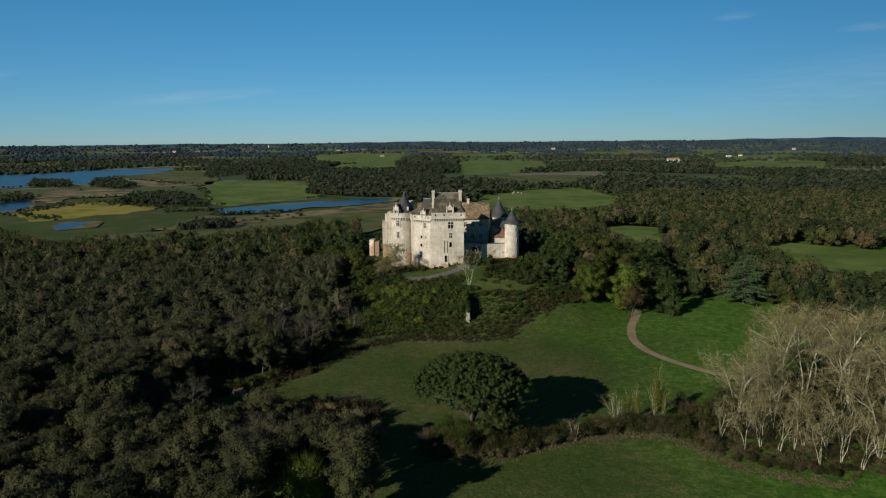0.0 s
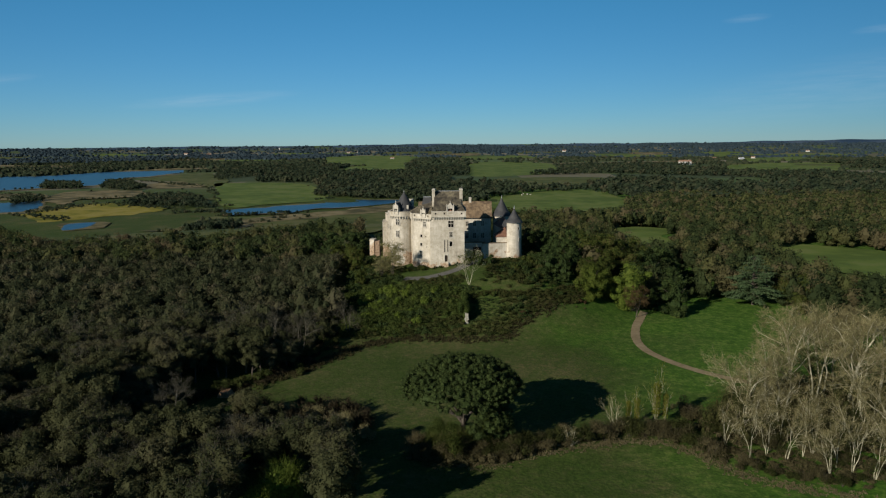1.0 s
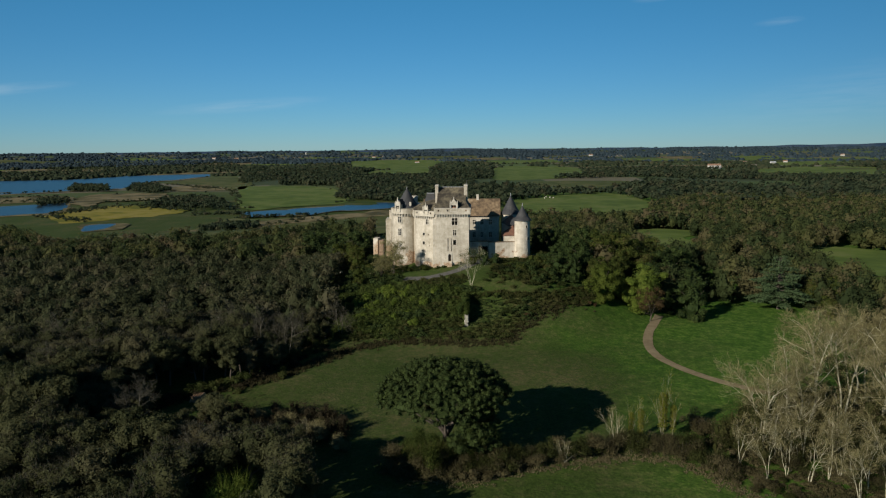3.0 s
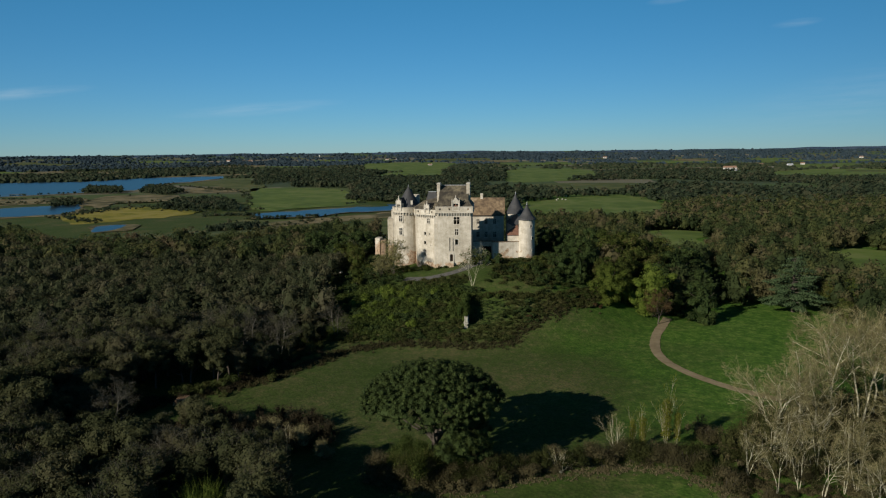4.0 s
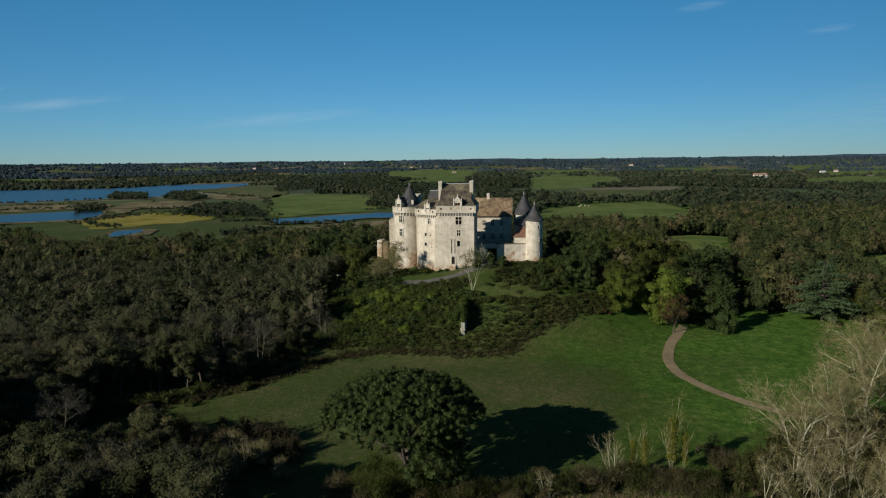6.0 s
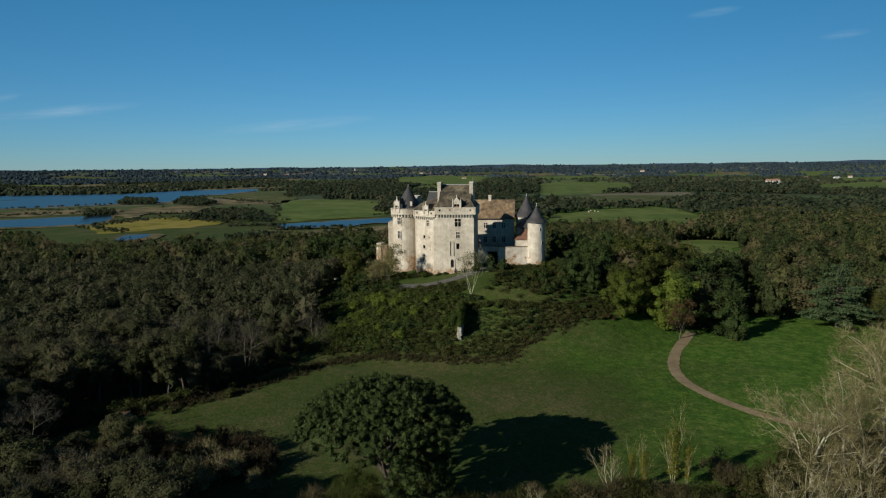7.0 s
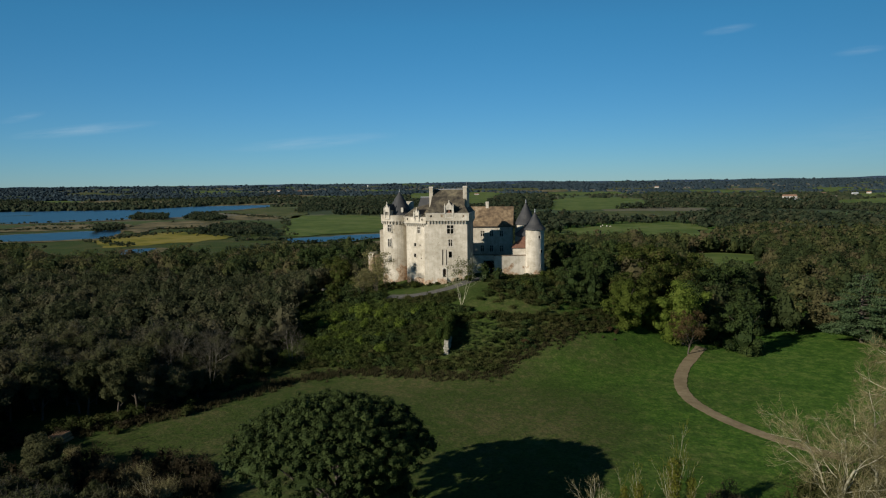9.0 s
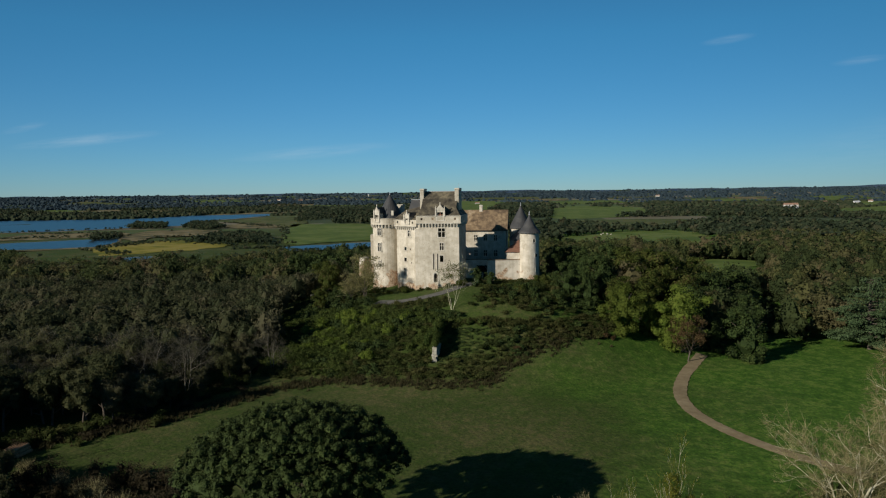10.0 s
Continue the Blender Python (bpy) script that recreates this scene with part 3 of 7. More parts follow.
for i in range(24):
    # long fields on the rising land
    d0, a0 = rs.uniform(2500, 4300), rs.uniform(-0.66, 0.62)
    if a0 < -0.3 and d0 < 3000:
        continue
    w0, h0, k0 = rs.uniform(90, 300), rs.uniform(60, 150), rs.uniform(-0.25, 0.25)
    cx0, cy0 = d0 * math.sin(a0), d0 * math.cos(a0)
    FIELDS["strip_%d" % i] = [(cx0 - w0, cy0 - h0 - k0 * w0), (cx0 + w0 * 0.2, cy0 - h0 * rs.uniform(0.7, 1.2)), (cx0 + w0, cy0 - h0 * 0.8 + k0 * w0), (cx0 + w0 * 0.9, cy0 + h0 + k0 * w0), (cx0 - w0 * 0.1, cy0 + h0 * rs.uniform(0.8, 1.2)), (cx0 - w0 * 0.9, cy0 + h0 - k0 * w0)]
VALLEY = [(-1900, 2500), (-880, 2620), (-480, 1620), (-330, 1560), (-180, 1120), (-60, 1120), (-40, 560), (-110, 430), (-230, 380), (-480, 620), (-700, 780), (-1100, 1050), (-1900, 1500)]
for key, words in (("lake_big", "wide blue lake with reedy banks"), ("lake_mid", "blue arm of the lake among marshes"), ("pond", "small blue pond in wet meadows"), ("river", "long blue channel of open water")):
    p = FIELDS[key]
    ob = sheet("water", p, M_WATER, 0.5, words, "water", step=60)
    for v in ob.data.vertices:
        v.co.z = -24.4
for key, mat, words in (("yellow", M_YELLOW, "yellow-green marsh field by the lake"), ("green_a", M_FIELD, "green pasture beside the channel"), ("green_b", M_PASTURE, "dull green pasture by the lake"),
                        ("green_c", M_PASTURE, "wet green meadow below the wood"), ("green_d", M_FIELD, "green field in the distance"), ("green_e", M_FIELD, "green field between woods"),
                        ("green_f", M_FIELD, "bright green field in the distance"), ("green_g", M_FIELD, "bright green pasture behind the castle"), ("green_h", M_PASTURE, "dull green field between hedges"),
                        ("green_i", M_FIELD, "green clearing in the wood"), ("green_j", M_FIELD, "green fields on the far rise"), ("green_k", M_FIELD, "grassy clearing in the wood")):
    sheet("field", FIELDS[key], mat, 1.0, words, "field", step=60 if key[-1] in "abcghik" else 200)
for i, key in enumerate(k for k in FIELDS if k.startswith("strip")):
    sheet("field", FIELDS[key], (M_FIELD, M_STUBBLE, M_PASTURE, M_FIELD)[i % 4], 1.0, ("green field far off between hedges", "pale stubble field far off between hedges", "dull green field far off between hedges", "bright green field far off")[i % 4], "field", step=200)
for key in ("lake_big", "lake_mid", "pond", "river"):
    # reedy margin, wider here and there
    q = np.array(FIELDS[key], float)
    c0 = q.mean(0)
    away_ = (q - c0) / np.linalg.norm(q - c0, axis=1)[:, None]
    sheet("field", (q + away_ * rs.uniform(2, 16 if key in ("pond", "river") else 42, (len(q), 1))).tolist(), M_STUBBLE, 0.72, "tan reeds fringing the open water", "reeds", step=60)
FIELDS["tan_b"] = [(-712, 1155), (-752, 1312), (-638, 1331), (-550, 1188), (-627, 1126), (-607, 1026)]
FIELDS["tan_c"] = [(-704, 1527), (-667, 1627), (-541, 1452), (-619, 1392)]
FIELDS["tan_d"] = [(-905, 1060), (-945, 1220), (-890, 1240), (-803, 1270), (-712, 1160), (-760, 1112), (-840, 1042)]
for key in ("tan_b", "tan_c", "tan_d"):
    sheet("field", FIELDS[key], M_STUBBLE, 1.3, "tan rough marsh by the lake", "field", step=60)
sheet("field", FIELDS["tan_a"], M_STUBBLE, 1.3, "tan strip of dry reeds along the channel", "field", step=60)


def ribbon(name, points, width, mat, lift, label, category):
    """A track on the ground along a smooth line."""
    pts = np.array(points, float)
    line = []
    ext = np.vstack([2 * pts[0] - pts[1], pts, 2 * pts[-1] - pts[-2]])
    for i in range(1, len(ext) - 2):
        a, b, c, d = ext[i - 1:i + 3]
        for t in np.linspace(0, 1, 10, endpoint=False):
            line.append(0.5 * (2 * b + (c - a) * t + (2 * a - 5 * b + 4 * c - d) * t * t + (3 * b - a - 3 * c + d) * t ** 3))
    line = np.array(line + [pts[-1]])
    tang = np.gradient(line, axis=0)
    nor = np.stack([-tang[:, 1], tang[:, 0]], 1) / np.linalg.norm(tang, axis=1)[:, None]
    rng = np.random.default_rng(5)
    cols = np.linspace(-0.5, 0.5, 6)
    verts = []
    for q, nn in zip(line, nor):
        w = width * (1 + rng.uniform(-0.07, 0.07))
        for c in cols:
            x, y = q + nn * c * w
            verts.append((x, y, ground_z(x, y) + lift * (1 - 1.8 * abs(c) ** 3)))
    k = len(cols)
    faces = [(i * k + j, i * k + j + 1, (i + 1) * k + j + 1, (i + 1) * k + j) for i in range(len(line) - 1) for j in range(k - 1)]
    return tagged(new(name, mesh_of(name, verts, faces, mat, True)), label, category, kind="structure")


ribbon("track", [(76, 252), (72, 243), (67.5, 232), (64, 218), (64, 207), (67, 198), (71, 191), (76, 185), (84, 178)], 2.9, M_GRAVEL, 0.12, "pale gravel farm track curving through the meadow", "track")
ribbon("drive", [(26, 302), (18, 288), (13, 277), (7, 268.5), (1, 264), (-8, 262), (-16, 265)], 4.4, M_ASPHALT, 0.12, "grey drive in front of the castle", "drive")

# ---- the castle ----


def facade(p0, p1, z0, z1, thick, holes, trim=0.0):
    """A wall from p0 to p1 in plan, its outer face on the right hand going from p0 to p1; holes (u0, u1, z0, z1) go right through."""
    p0, p1 = Vector((*p0, 0)), Vector((*p1, 0))
    along = (p1 - p0).normalized()
    out = Vector((along.y, -along.x, 0))
    p0, p1 = p0 + along * trim, p1 - along * trim
    length = (p1 - p0).length
    us = sorted({0, length, *[h for q in holes for h in q[:2]]})
    zs = sorted({z0, z1, *[h for q in holes for h in q[2:]]})
    bm = bmesh.new()
    vert = {}

    def v(u, z, d):
        k = (round(u, 3), round(z, 3), d)
        if k not in vert:
            q = p0 + along * u - out * (thick if d else 0)
            vert[k] = bm.verts.new((q.x, q.y, z))
        return vert[k]

    solid = [[not any(h[0] - 1e-4 <= us[i] and us[i + 1] <= h[1] + 1e-4 and h[2] - 1e-4 <= zs[j] and zs[j + 1] <= h[3] + 1e-4 for h in holes) for j in range(len(zs) - 1)] for i in range(len(us) - 1)]
    get = lambda i, j: 0 <= i < len(us) - 1 and 0 <= j < len(zs) - 1 and solid[i][j]
    for i in range(len(us) - 1):
        for j in range(len(zs) - 1):
            if not get(i, j):
                continue
            a, b, c, d = us[i], us[i + 1], zs[j], zs[j + 1]
            for dep in (0, 1):
                bm.faces.new([v(a, c, dep), v(b, c, dep), v(b, d, dep), v(a, d, dep)])
            for ok, (s, t), (e, f) in ((get(i - 1, j), (a, c), (a, d)), (get(i + 1, j), (b, c), (b, d)), (get(i, j - 1), (a, c), (b, c)), (get(i, j + 1), (a, d), (b, d))):
                if not ok:
                    bm.faces.new([v(s, t, 0), v(e, f, 0), v(e, f, 1), v(s, t, 1)])
    return bm


def frame_matrix(p0, p1, u, z):
    """Local x along the wall, local -y outwards, local z up, at u along the wall."""
    p0, p1 = Vector((*p0, 0)), Vector((*p1, 0))
    al = (p1 - p0).normalized()
    q = p0 + al * u
    return Matrix(((al.x, -al.y, 0, q.x), (al.y, al.x, 0, q.y), (0, 0, 1, z), (0, 0, 0, 1)))


def window(parent, p0, p1, hole, cross=True, surround=0.28, mullion=None, deep=0.30):
    """A stone-framed casement in a hole of a facade: surround, sill, mullion and transom, panes."""
    u0, u1, z0, z1 = hole
    m = frame_matrix(p0, p1, (u0 + u1) / 2, z0)
    w, h = (u1 - u0) / 2, z1 - z0
    win = part("window", boxes((-w - surround, -w, -0.06, 0.2, -0.05, h + surround), (w, w + surround, -0.06, 0.2, -0.05, h + surround), (-w, w, -0.06, 0.2, h, h + surround), m=m), M_DRESSED, parent)
    part("sill", boxes((-w - surround - 0.1, w + surround + 0.1, -0.16, 0.25, -0.27, -0.05), m=m), M_DRESSED, win)
    if cross:
        part("mullion", boxes((-0.09, 0.09, min(0.06, deep - 0.06), 0.26, 0, h), m=m), mullion or M_DRESSED, win)
        part("transom", boxes((-w, w, min(0.07, deep - 0.05), 0.25, h * 0.58, h * 0.58 + 0.16), m=m), mullion or M_DRESSED, win)
    halves = ((-w, -0.09), (0.09, w)) if cross else ((-w, w),)
    rows = ((0, h * 0.58), (h * 0.58 + 0.16, h)) if cross else ((0, h),)
    for a, b in halves:
        for c, d in rows:
            part("pane", boxes((a, b, deep, deep + 0.03, c, d), m=m), M_GLASS if deep > 0.1 else M_DARKGLASS, win)
    return win


def corbel_mesh():
    """One machicolation bracket: three stepped, rounded courses. Local -y outwards, top at z = 0."""
    bm = bmesh.new()
    for k, dep in enumerate((0.65, 0.58, 0.38)):
        box(bm, -0.19, 0.19, -dep, 0.05, -0.34 * (k + 1), -0.34 * k, bevel=0.04)
    return bm_mesh("corbel", bm, M_DRESSED)


CORBEL = corbel_mesh()


def machicolation(parent, p0, p1, z, height, spacing=0.95, out=0.65, holes=True, grow=0.5):
    """Corbels, the parapet wall they carry, and its coping, along one side."""
    L = (Vector(p1) - Vector(p0)).length
    k = max(2, round(L / spacing))
    for i in range(k):
        ob = new("corbel", CORBEL)
        ob.parent = parent
        ob.matrix_local = parent.matrix_world.inverted() @ frame_matrix(p0, p1, (i + 0.5) * L / k, z)
    m = frame_matrix(p0, p1, 0, 0)
    n = Vector((m[0][1], m[1][1]))
    a, b = Vector(p0) - n * out, Vector(p1) - n * out
    al = (b - a).normalized()
    a, b = a - al * grow, b + al * grow
    LL = (b - a).length
    lo = []
    if holes:
        q = max(1, round(LL / 3.4))
        lo = [((i + 0.5) * LL / q - 0.3, (i + 0.5) * LL / q + 0.3, z + height * 0.5, z + height * 0.5 + 0.68) for i in range(q)]
    par = part("parapet", facade(a[:], b[:], z, z + height, 0.6, lo), M_STONE, parent)
    mm = frame_matrix(a[:], b[:], 0, 0)
    part("coping", boxes((-0.1, LL + 0.1, -0.1, 0.62, z + height + 0.003, z + height + 0.2), m=mm), M_DRESSED, par)
    part("string_course", boxes((-0.05, LL + 0.05, -0.09, 0.0, z + 0.02, z + 0.26), m=mm), M_DRESSED, par)


def dormer(parent, p0, p1, u, z, w, h, depth, mullion=None, gable=2.6):
    """A tall stone dormer with a steep finialled gable, pinnacles and a cross window."""
    m = frame_matrix(p0, p1, u, z)
    d = part("dormer", boxes((-w, -w * 0.66, -0.1, depth, 0, h), (w * 0.66, w, -0.1, depth, 0, h), (-w * 0.66, w * 0.66, -0.1, depth, h * 0.82, h), (-w * 0.66, w * 0.66, -0.1, depth, 0, 0.35), m=m), M_DRESSED, parent)
    bm = bmesh.new()
    vs = [bm.verts.new(q) for q in ((-w * 1.08, -0.18, h), (w * 1.08, -0.18, h), (0, -0.18, h + gable), (-w * 1.08, 0.3, h), (w * 1.08, 0.3, h), (0, 0.3, h + gable))]
    for f in ((0, 1, 2), (5, 4, 3), (0, 3, 4, 1), (1, 4, 5, 2), (2, 5, 3, 0)):
        bm.faces.new([vs[i] for i in f])
    box(bm, -0.12, 0.12, -0.1, 0.14, h + gable - 0.25, h + gable + 0.6)
    bmesh.ops.transform(bm, matrix=m, verts=bm.verts)
    part("gable", bm, M_DRESSED, d)
    for s in (-1, 1):
        bm = bmesh.new()
        box(bm, s * w - 0.2, s * w + 0.2, -0.32, 0.08, h * 0.45, h + 0.5)
        vs = [bm.verts.new((s * w + a, b, h + 0.5)) for a, b in ((-0.2, -0.32), (0.2, -0.32), (0.2, 0.08), (-0.2, 0.08))]
        top = bm.verts.new((s * w, -0.12, h + 1.5))
        for i in range(4):
            bm.faces.new((vs[i], vs[(i + 1) % 4], top))
        bmesh.ops.transform(bm, matrix=m, verts=bm.verts)
        part("pinnacle", bm, M_DRESSED, d)
    bm = bmesh.new()
    vs = [bm.verts.new(q) for q in ((-w * 1.1, 0.3, h - 0.1), (w * 1.1, 0.3, h - 0.1), (0, 0.3, h + gable * 0.86), (-w * 1.1, depth + 2.5, h - 0.1), (w * 1.1, depth + 2.5, h - 0.1), (0, depth + 2.5, h + gable * 0.86))]
    for f in ((0, 1, 2), (5, 4, 3), (0, 3, 4, 1), (1, 4, 5, 2), (2, 5, 3, 0)):
        bm.faces.new([vs[i] for i in f])
    bmesh.ops.transform(bm, matrix=m, verts=bm.verts)
    part("roof", bm, M_SLATE, d)
    ww = w * 0.66
    part("mullion", boxes((-0.07, 0.07, 0.1, 0.32, 0.35, h * 0.82), m=m), mullion or M_DRESSED, d)
    part("transom", boxes((-ww, ww, 0.12, 0.3, h * 0.55, h * 0.55 + 0.12), m=m), mullion or M_DRESSED, d)
    for a, b in ((-ww, -0.07), (0.07, ww)):
        part("pane", boxes((a, b, 0.36, 0.39, 0.35, h * 0.82), m=m), M_GLASS, d)
    # near-black sheet that stands for the unlit room behind the panes
    part("dark_backing", boxes((-ww, ww, 0.9, 1.0, 0.3, h * 0.84), m=m), M_DARK, d)
    return d


def chimney(parent, x, y, z0, z1, wx, wy, mat=None):
    c = part("chimney", boxes((x - wx, x + wx, y - wy, y + wy, z0, z1 - 0.5), bevel=0.03), mat or M_STONE, parent)
    part("cap", boxes((x - wx - 0.14, x + wx + 0.14, y - wy - 0.14, y + wy + 0.14, z1 - 0.497, z1 - 0.25), (x - wx, x + wx, y - wy, y + wy, z1 - 0.25, z1)), M_DRESSED, c)
    return c


def hull(points, faces):
    bm = bmesh.new()
    vs = [bm.verts.new(p) for p in points]
    for f in faces:
        bm.faces.new([vs[i] for i in f])
    return bm


def keep():
    """The square great tower."""
    t = thing("castle_keep", "tall cream limestone castle keep with machicolated parapet and steep mossy roof", "castle", (2.0, 283, 14))
    A, B, C, D = (-4.35, 274.5), (8.4, 274.5), (8.4, 292.0), (-4.35, 292.0)
    z0, z1 = 12, 36.4
    # u from the left-hand front corner
    big, small, low = (6.2, 8.3, 33.2, 35.9), (6.65, 7.85, 29.1, 31.3), (6.65, 7.75, 25.4, 27.4)
    slits = [(4.48, 4.78, 22.9, 28.0), (5.75, 6.05, 22.9, 28.0)]
    door = (4.7, 5.85, 19.0, 21.7)
    part("front_wall", facade(A, B, z0, z1, 1.4, [big, small, low, door, *slits]), M_STONE, t)
    part("side_wall", facade(B, C, z0, z1, 1.4, [(5, 6, 30, 32), (5, 6, 24, 26)], 1.402), M_STONE, t)
    part("back_wall", facade(C, D, z0, z1, 1.4, []), M_STONE, t)
    part("side_wall", facade(D, A, z0, z1, 1.4, [], 1.402), M_STONE, t)
    part("attic_floor", boxes((-2.9, 6.9, 276, 290.5, 36.1, 36.4)), M_DARK, t)
    for fl in (18.6, 22.4, 28.4, 32.4):
        part("inner_floor", boxes((-2.9, 6.9, 276, 290.5, fl - 0.4, fl)), M_DARK, t)
    window(t, A, B, big)
    window(t, A, B, small)
    window(t, A, B, low, cross=False)
    for s in slits:
        part("slit_lining", boxes((s[0] - 4.35 - 0.14, s[0] - 4.35, 274.45, 274.9, s[2], s[3]), (s[1] - 4.35, s[1] - 4.35 + 0.14, 274.45, 274.9, s[2], s[3])), M_DRESSED, t)
    # doorway: moulded stone arch round a dark oak leaf
    m = frame_matrix(A, B, (door[0] + door[1]) / 2, door[2])
    dr = part("door", boxes((-0.57, 0.57, 0.5, 0.62, 0, 2.7), (-0.5, -0.03, 0.46, 0.52, 0.1, 2.5), (0.03, 0.5, 0.46, 0.52, 0.1, 2.5), m=m), M_WOOD, t, "dark oak door in a stone arch")
    bm = boxes((-0.95, -0.575, -0.2, 0.3, 0, 2.4), (0.575, 0.95, -0.2, 0.3, 0, 2.4))
    for i in range(9):
        a, b = math.pi * i / 9, math.pi * (i + 1) / 9
        vs = [bm.verts.new((r * math.cos(q), yy, 2.4 + r * math.sin(q) * 1.15)) for q in (a, b) for r in (0.5, 0.95) for yy in (-0.2, 0.3)]
        for f in ((0, 1, 3, 2), (4, 6, 7, 5), (0, 4, 5, 1), (2, 3, 7, 6), (0, 2, 6, 4), (1, 5, 7, 3)):
            bm.faces.new([vs[k] for k in f])
    bmesh.ops.transform(bm, matrix=m, verts=bm.verts)
    part("arch", bm, M_DRESSED, dr)
    mid_door = (door[0] + door[1]) / 2 - 4.35
    for k in range(7):
        part("door_step", boxes((mid_door - 0.9, mid_door + 0.9, 274.5 - 0.3 * (k + 1), 274.52 - 0.3 * k, 16.5, 18.98 - 0.19 * k)), M_STONE, t)
    machicolation(t, A, B, 37.4, 2.25, grow=0.65)
    machicolation(t, B, C, 37.4, 2.25, grow=-0.07)
    machicolation(t, D, A, 37.4, 2.25, grow=-0.07)
    part("wall_head", facade(A, B, 36.403, 37.45, 1.2, []), M_STONE, t)
    part("wall_head", facade(B, C, 36.403, 37.45, 1.2, [], 1.21), M_STONE, t)
    part("wall_head", facade(D, A, 36.403, 37.45, 1.2, [], 1.21), M_STONE, t)
    # skirt roof over the wall walk, then the steep main roof between two gable chimneys
    x0, x1, y0, y1 = -4.85, 8.9, 274.1, 292.4
    i0, i1, j0, j1 = -4.0, 7.2, 277.4, 289.0
    sk = hull([(x0, y0, 39.75), (x1, y0, 39.75), (x1, y1, 39.75), (x0, y1, 39.75), (i0, j0, 42.2), (i1, j0, 42.2), (i1, j1, 42.2), (i0, j1, 42.2)],
              [(0, 1, 5, 4), (1, 2, 6, 5), (2, 3, 7, 6), (3, 0, 4, 7), (3, 2, 1, 0)])
    part("skirt_roof", sk, M_MOSSY, t, "dark mossy tile roof")
    mid = (j0 + j1) / 2
    part("roof", hull([(i0, j0, 42.15), (i1, j0, 42.15), (i1, j1, 42.15), (i0, j1, 42.15), (i0, mid, 47.4), (i1, mid, 47.4)],
                      [(0, 1, 5, 4), (1, 2, 5), (2, 3, 4, 5), (3, 0, 4)]), M_MOSSY, t)
    part("ridge", boxes((i0, i1, mid - 0.12, mid + 0.12, 47.3, 47.5)), M_LEAD, t, "pale lead ridge capping")
    chimney(t, -4.3, 283.4, 40.5, 48.3, 0.6, 2.7)
    chimney(t, 7.1, 283.2, 40.5, 48.4, 0.65, 3.4)
    part("lightning_rod", boxes((7.45, 7.5, 281.4, 281.45, 48.2, 50.0)), M_LEAD, t)
    dormer(t, (-4.35, 273.9), (8.4, 273.9), 7.0, 38.2, 1.35, 3.35, 1.6, M_BRICKW, 1.9)
    # low eave lead
    part("flashing", boxes((-4.9, 8.95, 274.0, 274.12, 39.72, 39.8)), M_LEAD, t)
    return t


def polygon_wall(t, pts, z0, z1, mat, holes=None, thick=1.2):
    for i, (a, b) in enumerate(zip(pts, pts[1:])):
        part("wall", facade(a, b, z0, z1, thick, (holes or {}).get(i, [])), mat, t)


def middle_block():
    t = thing("castle_block", "cream limestone block of the castle with dormer and slate roof", "castle", (-9, 284, 14))
    pts = [(-14.2, 287), (-12.7, 280.4), (-4.4, 274.7), (-4.4, 287)]
    hs = [(3.0, 4.3, 20.5, 23.0), (3.45, 4.45, 25.1, 26.3), (3.6, 4.5, 28.7, 29.8), (5.2, 6.4, 33.2, 35.1), (6.1, 6.5, 28.9, 29.4), (6.6, 6.9, 24.6, 25.1)]
    polygon_wall(t, pts, 11, 35.8, M_STONE, {0: [(3.2, 4.0, 27.6, 28.9), (5.5, 6.0, 32.6, 33.6)], 1: hs})
    a, b = pts[1], pts[2]
    window(t, a, b, hs[3])
    for h in (hs[0],):
        window(t, a, b, h, cross=True, surround=0.2)
    for h in hs[1:3]:
        window(t, a, b, h, cross=False, surround=0.18)
    window(t, pts[0], pts[1], (3.2, 4.0, 27.6, 28.9), cross=False, surround=0.16)
    for fl in (19.5, 24.2, 27.8, 32.2, 35.4):
        part("inner_floor", prism([(-13, 286.5), (-11.6, 281.2), (-6.5, 277.8), (-6.5, 286.5)], fl - 0.3, fl), M_DARK, t)
    machicolation(t, a, (-5.1, 275.18), 36.4, 1.9)
    machicolation(t, pts[0], a, 36.4, 1.9)
    for p, q in ((pts[0], a), (a, pts[2])):
        part("wall_head", facade(p, q, 35.803, 36.5, 1.0, []), M_STONE, t)
    roof = hull([(-15.0, 286.5, 38.4), (-13.3, 280.0, 38.4), (-4.9, 274.5, 38.4), (-4.9, 288, 38.4), (-15, 288, 38.4), (-10.4, 284.0, 41.4), (-4.9, 283.5, 42.6)],
                [(0, 1, 5), (1, 2, 6, 5), (2, 3, 6), (3, 4, 5, 6), (4, 0, 5), (4, 3, 2, 1, 0)])
    part("roof", roof, M_MOSSY, t, "weathered dark tile roof")
    part("pavilion_roof", hull([(-9.9, 283.0, 39.6), (-5.0, 283.0, 39.6), (-5.0, 288.0, 39.6), (-9.9, 288.0, 39.6), (-8.6, 285.5, 44.8), (-5.6, 285.5, 44.8)],
                               [(0, 1, 5, 4), (1, 2, 5), (2, 3, 4, 5), (3, 0, 4), (3, 2, 1, 0)]), M_SLATE, t, "steep grey slate roof")
    part("ridge", boxes((-8.7, -5.5, 285.38, 285.62, 44.7, 44.92)), M_LEAD, t)
    dormer(t, (-13.2, 279.85), (-5.75, 274.65), 5.85, 37.0, 1.1, 2.4, 1.6, None, 1.7)
    chimney(t, -14.6, 296, 38, 43.1, 1.2, 0.7)
    return t


